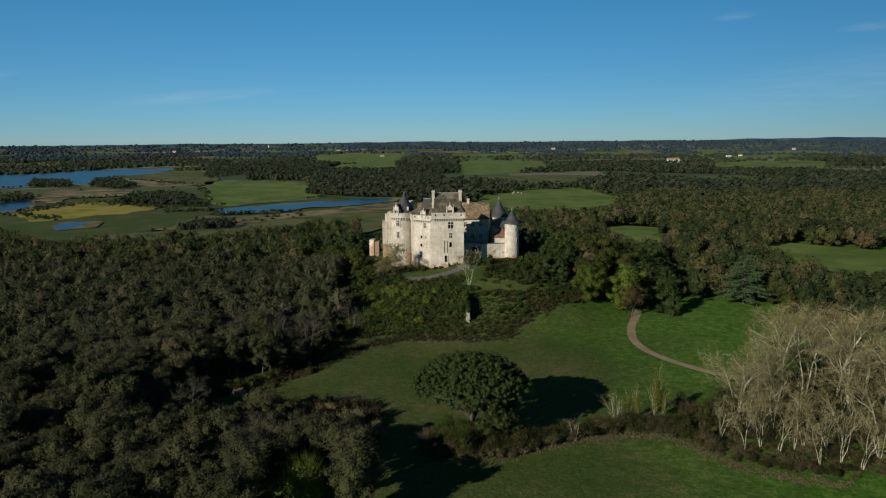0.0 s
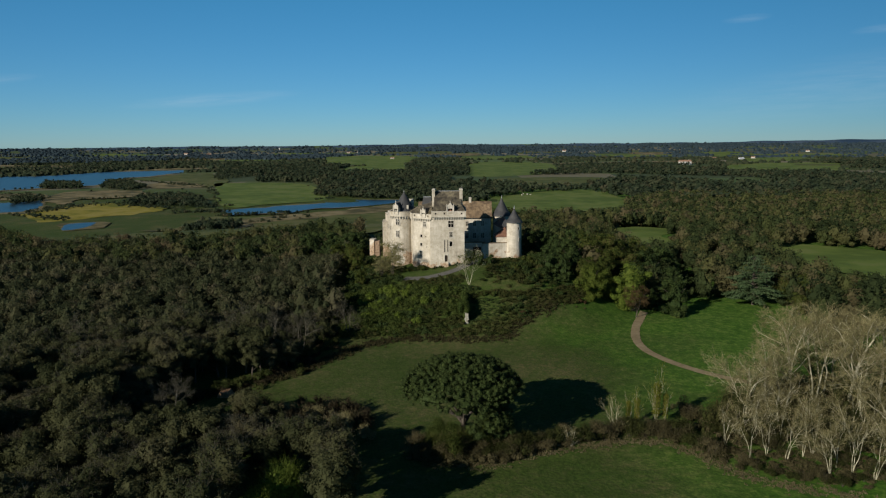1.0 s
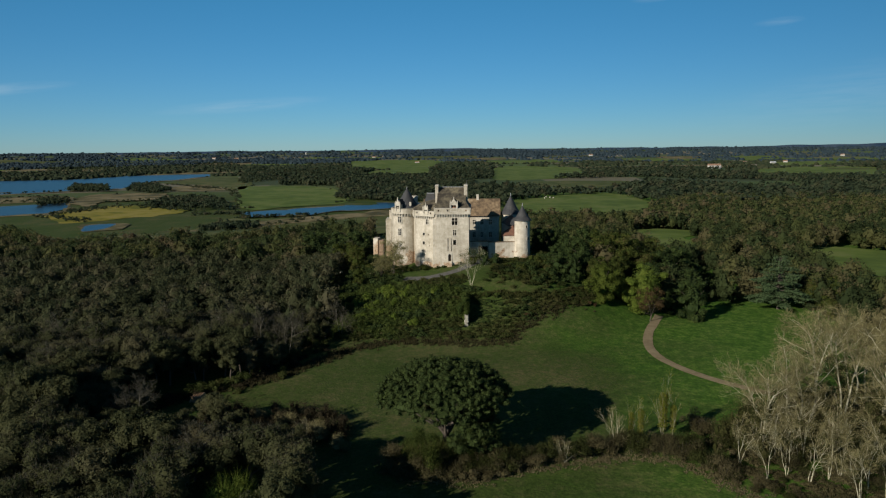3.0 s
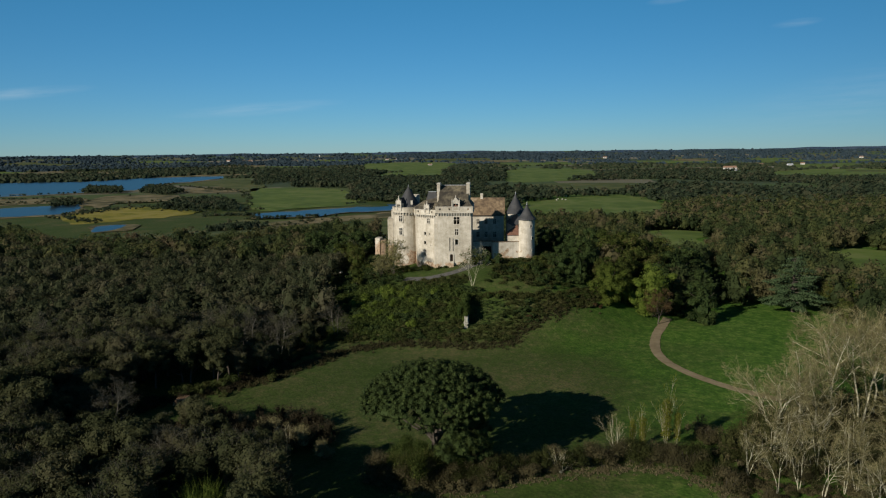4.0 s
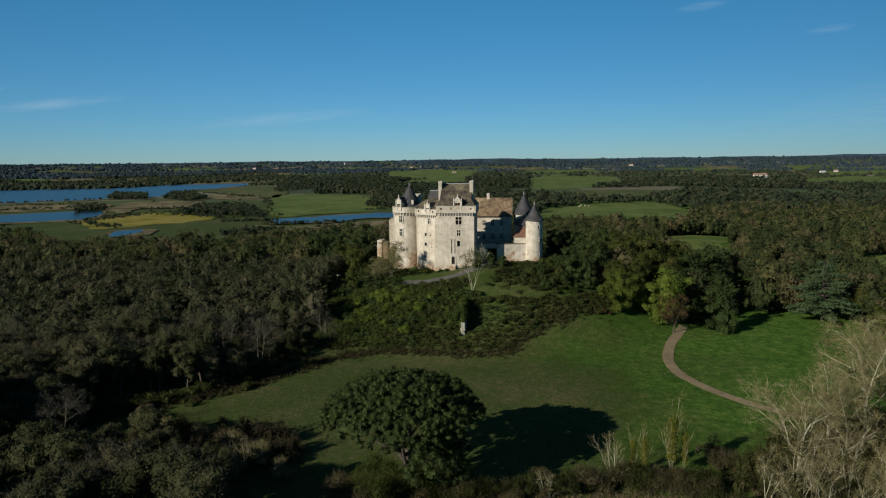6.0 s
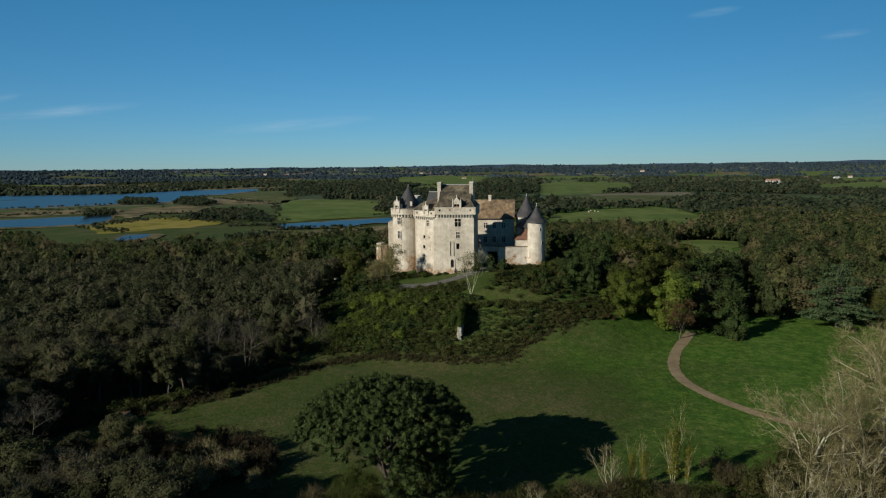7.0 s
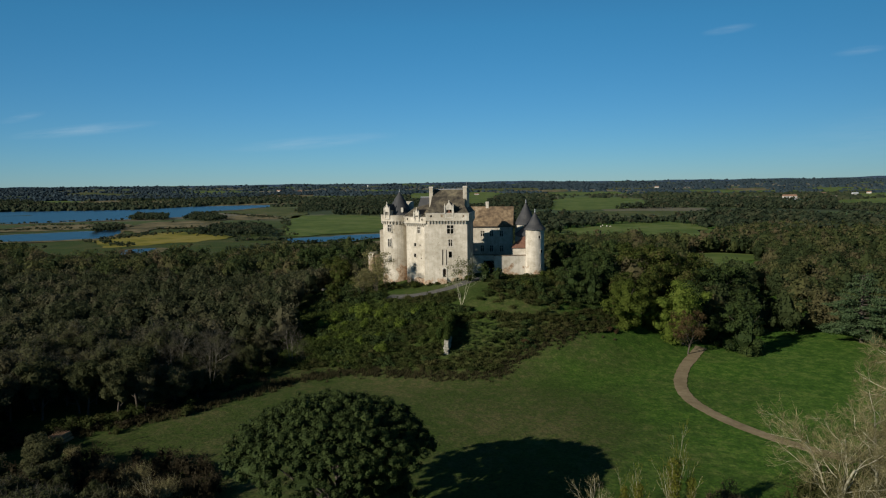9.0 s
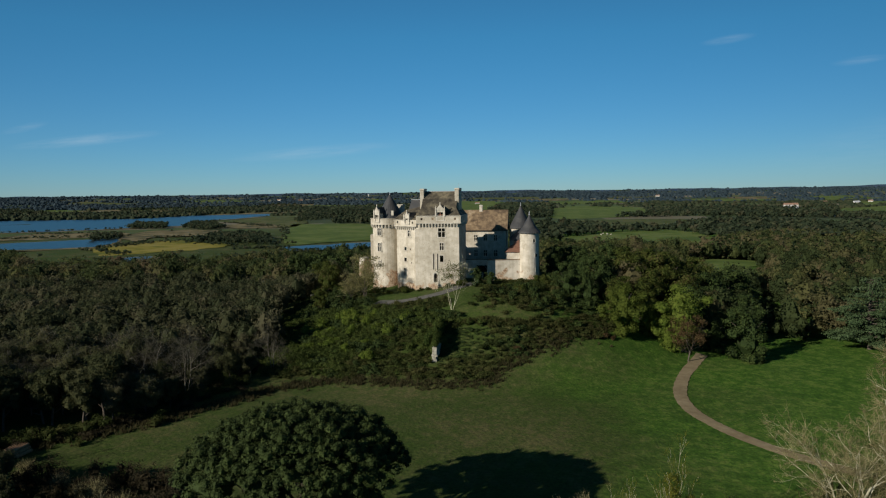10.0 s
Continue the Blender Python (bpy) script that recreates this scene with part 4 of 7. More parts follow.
def west_tower():
    """Round tower with a slate spire at the outer corner."""
    cx, cy, R = -18.0, 290.0, 5.0
    t = thing("castle_tower", "round cream stone castle tower with a dark slate spire", "tower", (cx, cy, 14))
    part("wall", lathe([(R + 0.5, 11), (R + 0.15, 19), (R, 24), (R, 36.0), (R - 1, 36.0), (R - 1, 11)], 40, (cx, cy)), M_STONE, t)
    part("wall_head", lathe([(R, 36.003), (R, 36.6), (R - 1, 36.6)], 40, (cx, cy)), M_STONE, t)
    n = 30
    for i in range(n):
        a = 2 * math.pi * i / n
        ob = new("corbel", CORBEL)
        ob.parent = t
        ob.matrix_local = t.matrix_world.inverted() @ Matrix.Translation((cx + R * math.cos(a), cy + R * math.sin(a), 36.6)) @ Matrix.Rotation(a + math.pi / 2, 4, "Z")
    par = part("parapet", lathe([(R + 0.1, 36.6), (R + 0.65, 36.6), (R + 0.65, 38.5), (R + 0.75, 38.5), (R + 0.75, 38.7), (R + 0.05, 38.7), (R + 0.05, 36.6)], 40, (cx, cy)), M_STONE, t)
    sp = part("spire", lathe([(R - 0.2, 38.72), (R - 0.55, 39.3), (R - 1.6, 41.2), (R - 2.7, 43.0), (R - 3.8, 44.9), (0.12, 46.5), (0.02, 46.7)], 28, (cx + 0.8, cy + 0.6)), M_SLATE, t, "dark blue slate spire")
    part("finial", lathe([(0.16, 46.4), (0.2, 46.65), (0.08, 46.8), (0.15, 47.0), (0.04, 47.3), (0.01, 47.6)], 10, (cx + 0.8, cy + 0.6)), M_LEAD, sp)
    part("roof_light", boxes((cx + 2.1, cx + 2.9, cy - 3.4, cy - 2.4, 39.6, 41.2)), M_DRESSED, sp)
    # windows up the face, slightly proud stone surrounds with dark openings
    ang = math.radians(245)
    o = Vector((cx + (R + 0.05) * math.cos(ang), cy + (R + 0.05) * math.sin(ang)))
    tg = Vector((-math.sin(ang), math.cos(ang)))
    p0, p1 = (o - tg * 1.2)[:], (o + tg * 1.2)[:]
    for h in ((0.9, 2.3, 33.1, 35.4), (0.95, 2.15, 27.9, 30.5), (1.1, 2.0, 23.0, 24.6)):
        window(t, p0, p1, h, deep=0.01)
    q = Vector((math.cos(ang), math.sin(ang))) * 0.66
    dormer(t, (Vector(p0) + q)[:], (Vector(p1) + q)[:], 1.3, 37.4, 1.05, 3.0, 2.0, None, 2.3)
    return t


def west_range():
    t = thing("castle_range", "cream stone castle range with a stepped sloping gable", "castle", (-24, 302, 14))
    a, b = (-22.2, 292.0), (-27.6, 312.0)
    part("wall", facade(b, a, 9, 35.6, 1.2, [(3, 4, 29, 31), (8, 9, 29, 31), (13, 14, 29, 31)]), M_STONE, t)
    for h in ((3, 4, 29, 31), (8, 9, 29, 31), (13, 14, 29, 31)):
        window(t, b, a, h, surround=0.2)
    part("inner_wall", facade(a, (-12, 294), 9, 35, 1.0, []), M_STONE, t)
    part("end_wall", facade((-14, 314), b, 9, 35, 1.0, []), M_STONE, t)
    part("roof", hull([(-21.6, 291, 35.6), (-28.1, 312.6, 35.0), (-13, 315, 35.0), (-10, 294, 35.6), (-17.4, 293, 39.8), (-20, 312, 39.0)],
                      [(0, 4, 5, 1), (2, 5, 4, 3), (0, 3, 4), (1, 5, 2), (0, 1, 2, 3)]), M_TILE, t, "ochre-brown tile roof")
    for i, (u, h) in enumerate(((16.5, 3.2), (12.5, 2.6), (8.5, 2.0))):
        m = frame_matrix(b, a, u, 35.3)
        bm = hull([(-0.9, -0.2, 0), (0.9, -0.2, 0), (0.9, -0.2, h * 0.6), (0, -0.2, h), (-0.9, -0.2, h * 0.6), (-0.9, 0.8, 0), (0.9, 0.8, 0), (0.9, 0.8, h * 0.6), (0, 0.8, h), (-0.9, 0.8, h * 0.6)],
                  [(0, 1, 2, 3, 4), (9, 8, 7, 6, 5), (0, 5, 6, 1), (1, 6, 7, 2), (2, 7, 8, 3), (3, 8, 9, 4), (4, 9, 5, 0)])
        bmesh.ops.transform(bm, matrix=m, verts=bm.verts)
        part("stepped_gable", bm, M_DRESSED, t)
    part("lower_wall", prism([(-28.4, 306), (-26.1, 306), (-26.6, 316), (-29.2, 316)], 8, 32.0), M_STONE, t)
    return t


def ruined_buttress():
    t = thing("wall_stub", "ruined stone wall stub beside the castle", "ruin", (-34, 317, 8))
    part("masonry", prism([(-35.8, 316), (-33.6, 315.2), (-33.0, 320), (-35.4, 320.6)], 4, 22.4), M_STONE, t)
    part("broken_face", prism([(-33.5, 315.6), (-31.2, 315.8), (-31.0, 319), (-33.0, 319.6)], 4, 21.6), M_RUBBLE, t, "reddish bare rubble")
    return t


def residential_wing():
    t = thing("castle_wing", "castle wing with a broad brown tile roof", "castle", (8, 312, 17))
    A, B, C, D = (-12, 307.6), (21.0, 307.6), (21.0, 317), (-12, 317)
    hs = [(21.5, 22.7, 29.6, 31.6), (24.9, 26.1, 29.6, 31.6), (28.6, 29.8, 29.6, 31.6), (21.5, 22.7, 24.0, 26.2), (24.9, 26.1, 24.0, 26.2), (28.6, 29.8, 24.0, 26.2)]
    part("front_wall", facade(A, B, 12, 33.6, 0.9, hs), M_STONE, t)
    for h in hs:
        window(t, A, B, h, surround=0.2)
    part("gable_wall", facade(B, C, 12, 33.6, 0.9, [], 0.91), M_STONE, t)
    part("back_wall", facade(C, D, 12, 33.6, 0.9, []), M_STONE, t)
    part("end_wall", facade(D, A, 12, 33.6, 0.9, [], 0.91), M_STONE, t)
    part("inner_floor", boxes((-11, 19.3, 308.6, 316, 28, 28.3)), M_DARK, t)
    part("roof", hull([(-12.3, 306.9, 33.4), (21.5, 306.9, 33.4), (21.5, 317.7, 33.4), (-12.3, 317.7, 33.4), (-12.3, 312.3, 40.4), (21.5, 312.3, 40.4)],
                      [(0, 1, 5, 4), (1, 2, 5), (2, 3, 4, 5), (3, 0, 4), (3, 2, 1, 0)]), M_TILE, t)
    part("ridge", boxes((-12.3, 21.5, 312.15, 312.45, 40.28, 40.5)), M_TILE, t)
    chimney(t, 11.6, 312.5, 39.4, 42.3, 0.55, 0.6)
    part("eaves", boxes((-12.3, 21.5, 306.85, 307.6, 33.15, 33.38)), M_WOOD, t)
    return t


def cone_tower(cx, cy, R, z0, eave, tip, label, windows=()):
    t = thing("castle_tower", label, "tower", (cx, cy, z0 + 3))
    part("wall", lathe([(R + 0.35, z0), (R + 0.1, z0 + 6), (R, z0 + 10), (R, eave - 0.3), (R + 0.18, eave - 0.25), (R + 0.18, eave), (0.05, eave)], 36, (cx, cy)), M_STONE, t)
    h = tip - eave
    rf = part("roof", lathe([(R + 0.55, eave - 0.1), (R + 0.35, eave + 0.4), (R * 0.78, eave + h * 0.26), (R * 0.5, eave + h * 0.52), (R * 0.22, eave + h * 0.79), (0.06, tip)], 28, (cx, cy)), M_SLATE, t, "dark conical slate roof")
    part("finial", lathe([(0.2, tip - 0.3), (0.24, tip), (0.1, tip + 0.2), (0.16, tip + 0.5), (0.02, tip + 1.1)], 10, (cx, cy)), M_LEAD, rf)
    for ang, z, w, hh in windows:
        a = math.radians(ang)
        o = Vector((cx + (R + 0.06) * math.cos(a), cy + (R + 0.06) * math.sin(a)))
        tg = Vector((-math.sin(a), math.cos(a)))
        m = frame_matrix((o - tg)[:], (o + tg)[:], 1, z)
        win = part("window", boxes((-w - 0.18, -w, -0.04, 0.3, -0.18, hh + 0.18), (w, w + 0.18, -0.04, 0.3, -0.18, hh + 0.18), (-w, w, -0.04, 0.3, hh, hh + 0.18), (-w, w, -0.04, 0.3, -0.18, 0), m=m), M_DRESSED, t)
        part("pane", boxes((-w, w, 0.02, 0.06, 0, hh), m=m), M_DARK, win)
    return t


def curtain_wall():
    t = thing("curtain_wall", "low cream stone curtain wall with an arched gateway", "wall", (18, 287, 18))
    part("wall", facade((16.3, 284.4), (27.0, 286.6), 15, 24.9, 1.0, []), M_STONE, t)
    part("coping", boxes((-0.1, 10.9, -0.12, 1.1, 24.903, 25.08), m=frame_matrix((16.3, 284.4), (27.0, 286.6), 0, 0)), M_TILE, t)
    # gate front set back; a near-black box behind the arch paints the passage's shade
    a, b = (8.6, 289.0), (17.4, 289.0)
    part("gate_wall", facade(a, b, 15, 24.6, 0.9, [(3.6, 7.2, 17.0, 22.8)]), M_STONE, t)
    bm = bmesh.new()
    for i in range(10):
        q, r = math.pi * i / 10, math.pi * (i + 1) / 10
        vs = [bm.verts.new((rr * math.cos(g), yy, 21.2 + rr * math.sin(g))) for g in (q, r) for rr in (1.6, 2.2) for yy in (-0.06, 0.5)]
        for f in ((0, 1, 3, 2), (4, 6, 7, 5), (0, 4, 5, 1), (2, 3, 7, 6)):
            bm.faces.new([vs[k] for k in f])
    bmesh.ops.transform(bm, matrix=frame_matrix(a, b, 5.4, 0), verts=bm.verts)
    part("arch", bm, M_DRESSED, t)
    part("return_wall", facade((17.4, 289.0), (17.4, 285.7), 15, 24.6, 0.6, []), M_STONE, t)
    part("passage", boxes((11.6, 16.4, 293.6, 293.8, 16.5, 24.4), (11.4, 11.6, 289.95, 293.8, 16.5, 24.4), (16.2, 16.4, 289.95, 293.6, 16.5, 24.4), (11.4, 16.4, 289.95, 293.8, 23.6, 24.3)), M_DARK, t)
    part("sign", boxes((13.5, 14.4, 289.5, 289.56, 18.6, 20.3)), M_DRESSED, t, "pale notice board by the gate")
    lean = part("lean_to", facade((22.0, 288.4), (27.2, 288.4), 18, 27.2, 0.5, []), M_STONE, t)
    part("roof", hull([(21.6, 288.0, 27.2), (27.4, 288.0, 27.2), (27.4, 294, 31.2), (21.6, 294, 27.6), (26.2, 291.0, 31.2)], [(0, 1, 4), (1, 2, 4), (2, 3, 4), (3, 0, 4)]), M_REDTILE, lean, "red tile lean-to roof")
    # east range added between corner tower and wing, closing the court against skylight
    ra = part("court_range", facade((22.2, 306.8), (24.6, 294.4), 14, 30.5, 0.8, [(3.0, 4.1, 26.0, 28.0), (7.0, 8.1, 26.0, 28.0)]), M_STONE, t)
    part("outer_wall", facade((30.2, 294.4), (29.6, 307.0), 14, 30.5, 0.8, []), M_STONE, ra)
    part("roof", hull([(21.8, 307.2, 30.5), (24.2, 293.6, 30.5), (30.6, 293.6, 30.5), (30.0, 307.2, 30.5), (26.2, 306.6, 34.0), (27.4, 294.2, 33.4)], [(0, 1, 5, 4), (2, 3, 4, 5), (1, 2, 5), (3, 0, 4), (3, 2, 1, 0)]), M_SLATE, ra, "dark slate roof")
    part("coping", boxes((8.6, 17.4, 288.9, 290, 24.603, 24.85)), M_TILE, t)
    return t


keep()
middle_block()
west_tower()
west_range()
ruined_buttress()
residential_wing()
cone_tower(26.0, 311.0, 4.0, 14, 34.0, 42.1, "round stone castle tower in shade with a tall slate cone")
cone_tower(29.7, 287.4, 3.1, 15, 33.7, 39.6, "round cream stone corner tower with a slate cone roof", ((300, 30.8, 0.35, 0.9), (315, 26.0, 0.4, 1.0), (318, 21.2, 0.4, 0.9)))
curtain_wall()


def ruined_wall():
    """A broken length of wall running up the slope, its end facing the meadow."""
    t = thing("ruined_wall", "ivy-topped ruined stone wall end on the slope", "ruin", (8.8, 231, 6))
    rg = np.random.default_rng(8)
    bm = bmesh.new()
    z = 4.0
    for k in range(11):
        h, w = 0.55 + rg.uniform(-0.05, 0.1), 0.6 + rg.uniform(-0.08, 0.08)
        back = 236 - max(0, k - 6) * 1.1 + rg.uniform(-0.6, 0.6)
        box(bm, 8.4 - w + rg.uniform(-0.12, 0.12), 8.4 + w + rg.uniform(-0.15, 0.15), 226.6 + rg.uniform(-0.25, 0.25) + max(0, k - 8) * 0.5, back, z, z + h, bevel=0.08)
        z += h
    part("masonry", bm, M_RUIN, t)
    return t


ruined_wall()

# ---- trees ----
rng = np.random.default_rng(11)


def leaf_cloud(lobes, count, size, rg, flat=0.0, core=0.78, inner=0.25, mesh=(7, 5), cores=99, rough=0.6):
    """Leaf clumps scattered on and in a set of lobes (x, y, z, rx, rz), with a rough core that closes the crown. Quads."""
    lobes = np.asarray(lobes, float)
    wt = lobes[:, 3] ** 2
    idx = rg.choice(len(lobes), count, p=wt / wt.sum())
    d = rg.normal(size=(count, 3))
    d /= np.linalg.norm(d, axis=1)[:, None]
    d[:, 2] = np.where(rg.random(count) < 0.7, np.abs(d[:, 2]), d[:, 2])
    rad = 1 - inner * rg.random(count) ** 2 + 0.12 * rg.normal(size=count)
    L = lobes[idx]
    pos = L[:, :3] + d * np.stack([L[:, 3], L[:, 3], L[:, 4]], 1) * rad[:, None]
    nor = d + rough * rg.normal(size=(count, 3))
    nor[:, 2] += flat
    nor /= np.linalg.norm(nor, axis=1)[:, None]
    up = rg.normal(size=(count, 3))
    u = np.cross(nor, up)
    u /= np.linalg.norm(u, axis=1)[:, None]
    v = np.cross(nor, u)
    s = size * rg.uniform(0.6, 1.35, count)[:, None]
    w = s * rg.uniform(0.55, 1.0, count)[:, None]
    tri = np.stack([pos - u * s - v * w * 0.5, pos + u * s * 0.9 - v * w * 0.6, pos + v * w + u * s * rg.uniform(-0.5, 0.5, (count, 1))], 1)
    verts = [tri.reshape(-1, 3)]
    faces = [np.arange(count * 3).reshape(-1, 3)]
    base = count * 3
    if core:
        # lumpy cores
        p, q = mesh
        th, ph = np.meshgrid(np.arange(p) / p * 2 * math.pi, np.linspace(0.25, math.pi - 0.25, q), indexing="ij")
        unit = np.stack([np.cos(th) * np.sin(ph), np.sin(th) * np.sin(ph), np.cos(ph)], -1).reshape(-1, 3)
        i, j = np.meshgrid(np.arange(p), np.arange(q - 1), indexing="ij")
        a, b, c, e = i * q + j, i * q + j + 1, (i + 1) % p * q + j + 1, (i + 1) % p * q + j
        f0 = np.concatenate([np.stack([a, b, c], -1).reshape(-1, 3), np.stack([a, c, e], -1).reshape(-1, 3)])
        for lo in lobes[np.argsort(-lobes[:, 3])][:cores]:
            cv = lo[:3] + unit * np.array([lo[3], lo[3], lo[4]]) * core * rg.uniform(0.85, 1.1, (len(unit), 1))
            verts.append(cv), faces.append(f0 + base)
            base += len(unit)
    return np.concatenate(verts), np.concatenate(faces)


def round_lobes(rg, R, h0, h1, k):
    """Lobes of a broad-leaved crown between the heights h0 and h1."""
    out = []
    for _ in range(k):
        a, q = rg.uniform(0, 6.28), rg.random() ** 0.6
        z = rg.uniform(0.12, 0.9)
        rr = R * 0.72 * q * math.sin(math.pi * (0.25 + 0.65 * (1 - z))) * 1.15
        s = R * rg.uniform(0.7, 1.25) * (1.1 - 0.3 * z) * min(0.4, 1.25 / math.sqrt(k))
        out.append((rr * math.cos(a), rr * math.sin(a), h0 + (h1 - h0) * z - s * 0.3, s, s * rg.uniform(0.75, 1.0)))
    out.append((0, 0, h0 + (h1 - h0) * 0.5, R * 0.55, (h1 - h0) * 0.42))
    return out


def twig_spray(lobes, count, length, width, rg, rise=0.5):
    """Fine straight twigs, one thin blade each, fanning out of the lobes."""
    lobes = np.asarray(lobes, float)
    wt = lobes[:, 3] ** 2
    L = lobes[rg.choice(len(lobes), count, p=wt / wt.sum())]
    d = rg.normal(size=(count, 3))
    d /= np.linalg.norm(d, axis=1)[:, None]
    d[:, 2] = np.where(rg.random(count) < 0.8, np.abs(d[:, 2]), d[:, 2])
    at = L[:, :3] + d * np.stack([L[:, 3], L[:, 3], L[:, 4]], 1) * rg.uniform(0.55, 0.95, (count, 1))
    way = d + 0.4 * rg.normal(size=(count, 3)) + np.array([0, 0, rise])
    way /= np.linalg.norm(way, axis=1)[:, None]
    side = np.cross(way, rg.normal(size=(count, 3)))
    side *= width / (np.linalg.norm(side, axis=1)[:, None] + 1e-9)
    tri = np.stack([at - side, at + side, at + way * length * rg.uniform(0.5, 1.3, (count, 1))], 1)
    return tri.reshape(-1, 3), np.arange(count * 3).reshape(-1, 3)


def tube(path, radii, sides=5):
    """Vertices and quads of a tapering limb."""
    path, radii = np.asarray(path, float), np.asarray(radii, float)
    tang = np.gradient(path, axis=0)
    tang /= np.linalg.norm(tang, axis=1)[:, None] + 1e-9
    ref = np.where(np.abs(tang[:, 2:3]) > 0.9, np.array([[1.0, 0, 0]]), np.array([[0, 0, 1.0]]))
    u = np.cross(tang, ref)
    u /= np.linalg.norm(u, axis=1)[:, None] + 1e-9
    v = np.cross(tang, u)
    a = np.arange(sides) / sides * 2 * math.pi
    ring = path[:, None] + radii[:, None, None] * (np.cos(a)[None, :, None] * u[:, None] + np.sin(a)[None, :, None] * v[:, None])
    n = len(path)
    i, j = np.meshgrid(np.arange(n - 1), np.arange(sides), indexing="ij")
    f = np.stack([i * sides + j, i * sides + (j + 1) % sides, (i + 1) * sides + (j + 1) % sides, (i + 1) * sides + j], -1).reshape(-1, 4)
    return ring.reshape(-1, 3), f


def join(pieces):
    vs, fs, n = [], [], 0
    for v, f in pieces:
        vs.append(v), fs.append(f + n)
        n += len(v)
    return np.concatenate(vs), np.concatenate(fs)


def limb(start, way, length, r0, r1, rg, bend=0.25, k=5, lift=0.15):
    p, d = np.array(start, float), np.array(way, float)
    d /= np.linalg.norm(d)
    pts = [p.copy()]
    for _ in range(k):
        d = d + rg.normal(size=3) * bend * 0.5 + np.array([0, 0, lift * 0.5])
        d /= np.linalg.norm(d)
        p = p + d * length / k
        pts.append(p.copy())
    return np.array(pts), np.linspace(r0, r1, k + 1)


def trunk_mesh(rg, h, r, R, limbs=5):
    pcs = []
    path, rad = limb((0, 0, -0.6), (rg.uniform(-0.1, 0.1), rg.uniform(-0.1, 0.1), 1), h * 0.75, r, r * 0.35, rg, 0.08, 6)
    pcs.append(tube(path, rad, 7))
    for i in range(limbs):
        k = rg.integers(2, 6)
        a = rg.uniform(0, 6.28)
        lp, lr = limb(path[k], (math.cos(a), math.sin(a), rg.uniform(0.3, 1.0)), R * rg.uniform(0.5, 0.85), rad[k] * 0.55, 0.04, rg)
        pcs.append(tube(lp, lr, 5))
    return join(pcs)


def leafy_tree(name, label, rg, h, R, mat, count, leaf, k=11, bole=0.28, r=0.28, bark=None, twigs=0):
    t = thing(name, label, "tree")
    v, f = trunk_mesh(rg, h, r, R)
    part("trunk", mesh_of("trunk", v, f, bark or M_BARK, True), None, t)
    lobes = round_lobes(rg, R, h * bole, h, k)
    v, f = leaf_cloud(lobes, count, leaf, rg, mesh=(5, 4), cores=14, core=0.8, rough=0.3)
    part("crown", mesh_of("crown", v, f, mat), None, t)
    if twigs:
        v, f = twig_spray(lobes, twigs, 1.1, 0.035, rg)
        part("branchwork", mesh_of("branchwork", v, f, M_GREYTWIG), None, t, "bare grey twigs")
    return t


def bare_tree(name, label, rg, h, spread, stems=1, twigs=1.0, r=0.3, bark=None, twig=None, upright=0.9, first=0.22, group="", bough=8, thin=0.0105, wave=0.38, wide=1.15):
    """A leafless tree: forking limbs down to fine twigs."""
    t = thing(name, label, "tree", group=group)
    wood, fine, spray = [], [], []

    def grow(p, d, length, rad, level):
        k = 5 if level < 2 else 3 if level == 2 else 2
        path, rr = limb(p, d, length, rad, max(rad * 0.45, 0.015), rg, wave * (0.6 + 0.4 * min(level, 2)), k, 0.12)
        (wood if level < 1 or level == 1 and rg.random() < 0.8 or level == 2 and rg.random() < 0.45 else fine).append(tube(path, rr, 6 if level == 0 else 4 if level == 1 else 3))
        if level == 3:
            # sprays of fine twigs
            m = max(2, round(13 * twigs))
            at = path[0] + (path[-1] - path[0]) * rg.uniform(0.1, 1.05, (m, 1))
            w = (path[-1] - path[0]) / np.linalg.norm(path[-1] - path[0]) + rg.normal(size=(m, 3)) * 0.8 + np.array([0, 0, 0.2])
            ln = rg.uniform(0.35, 0.8, (m, 1)) * min(1.0, h / 16)
            side = rg.normal(size=(m, 3)) * thin
            spray.append(np.stack([at - side, at + side, at + w * ln], 1).reshape(-1, 3))
            return
        n = (bough, 6, 5)[level]
        n = max(2, round(n * (twigs if level > 1 else 1)))
        for i in range(n):
            f = rg.uniform(first if level == 0 else 0.25, 1.0)
            q = min(int(f * k), k - 1)
            w = path[q] + (path[q + 1] - path[q]) * (f * k - q)
            dd = path[q + 1] - path[q]
            dd /= np.linalg.norm(dd)
            side = rg.normal(size=3)
            side -= dd * side.dot(dd)
            side /= np.linalg.norm(side)
            out = dd * upright + side * rg.uniform(0.55, wide)
            grow(w, out, length * rg.uniform(0.42, 0.62) * (1.1 - 0.35 * f), rr[q] * (0.45 if level else 0.44), level + 1)

    for s in range(stems):
        a = rg.uniform(0, 6.28)
        lean = 0.0 if stems == 1 else rg.uniform(0.06, 0.22)
        grow((0.5 * lean * math.cos(a), 0.5 * lean * math.sin(a), -0.5), (lean * math.cos(a) * spread, lean * math.sin(a) * spread, 1), h * rg.uniform(0.62, 0.78), r * (1 if stems == 1 else 0.7), 0)
    v, f = join(wood)
    part("trunk", mesh_of("trunk", v, f, bark or M_PALEBARK, True), None, t)
    v, f = join(fine)
    f = np.concatenate([f[:, :3], f[:, [0, 2, 3]]])
    sp = np.concatenate(spray)
    f = np.concatenate([f, np.arange(len(sp)).reshape(-1, 3) + len(v)])
    part("crown", mesh_of("crown", np.concatenate([v, sp]), f, twig or M_TWIG), None, t)
    return t


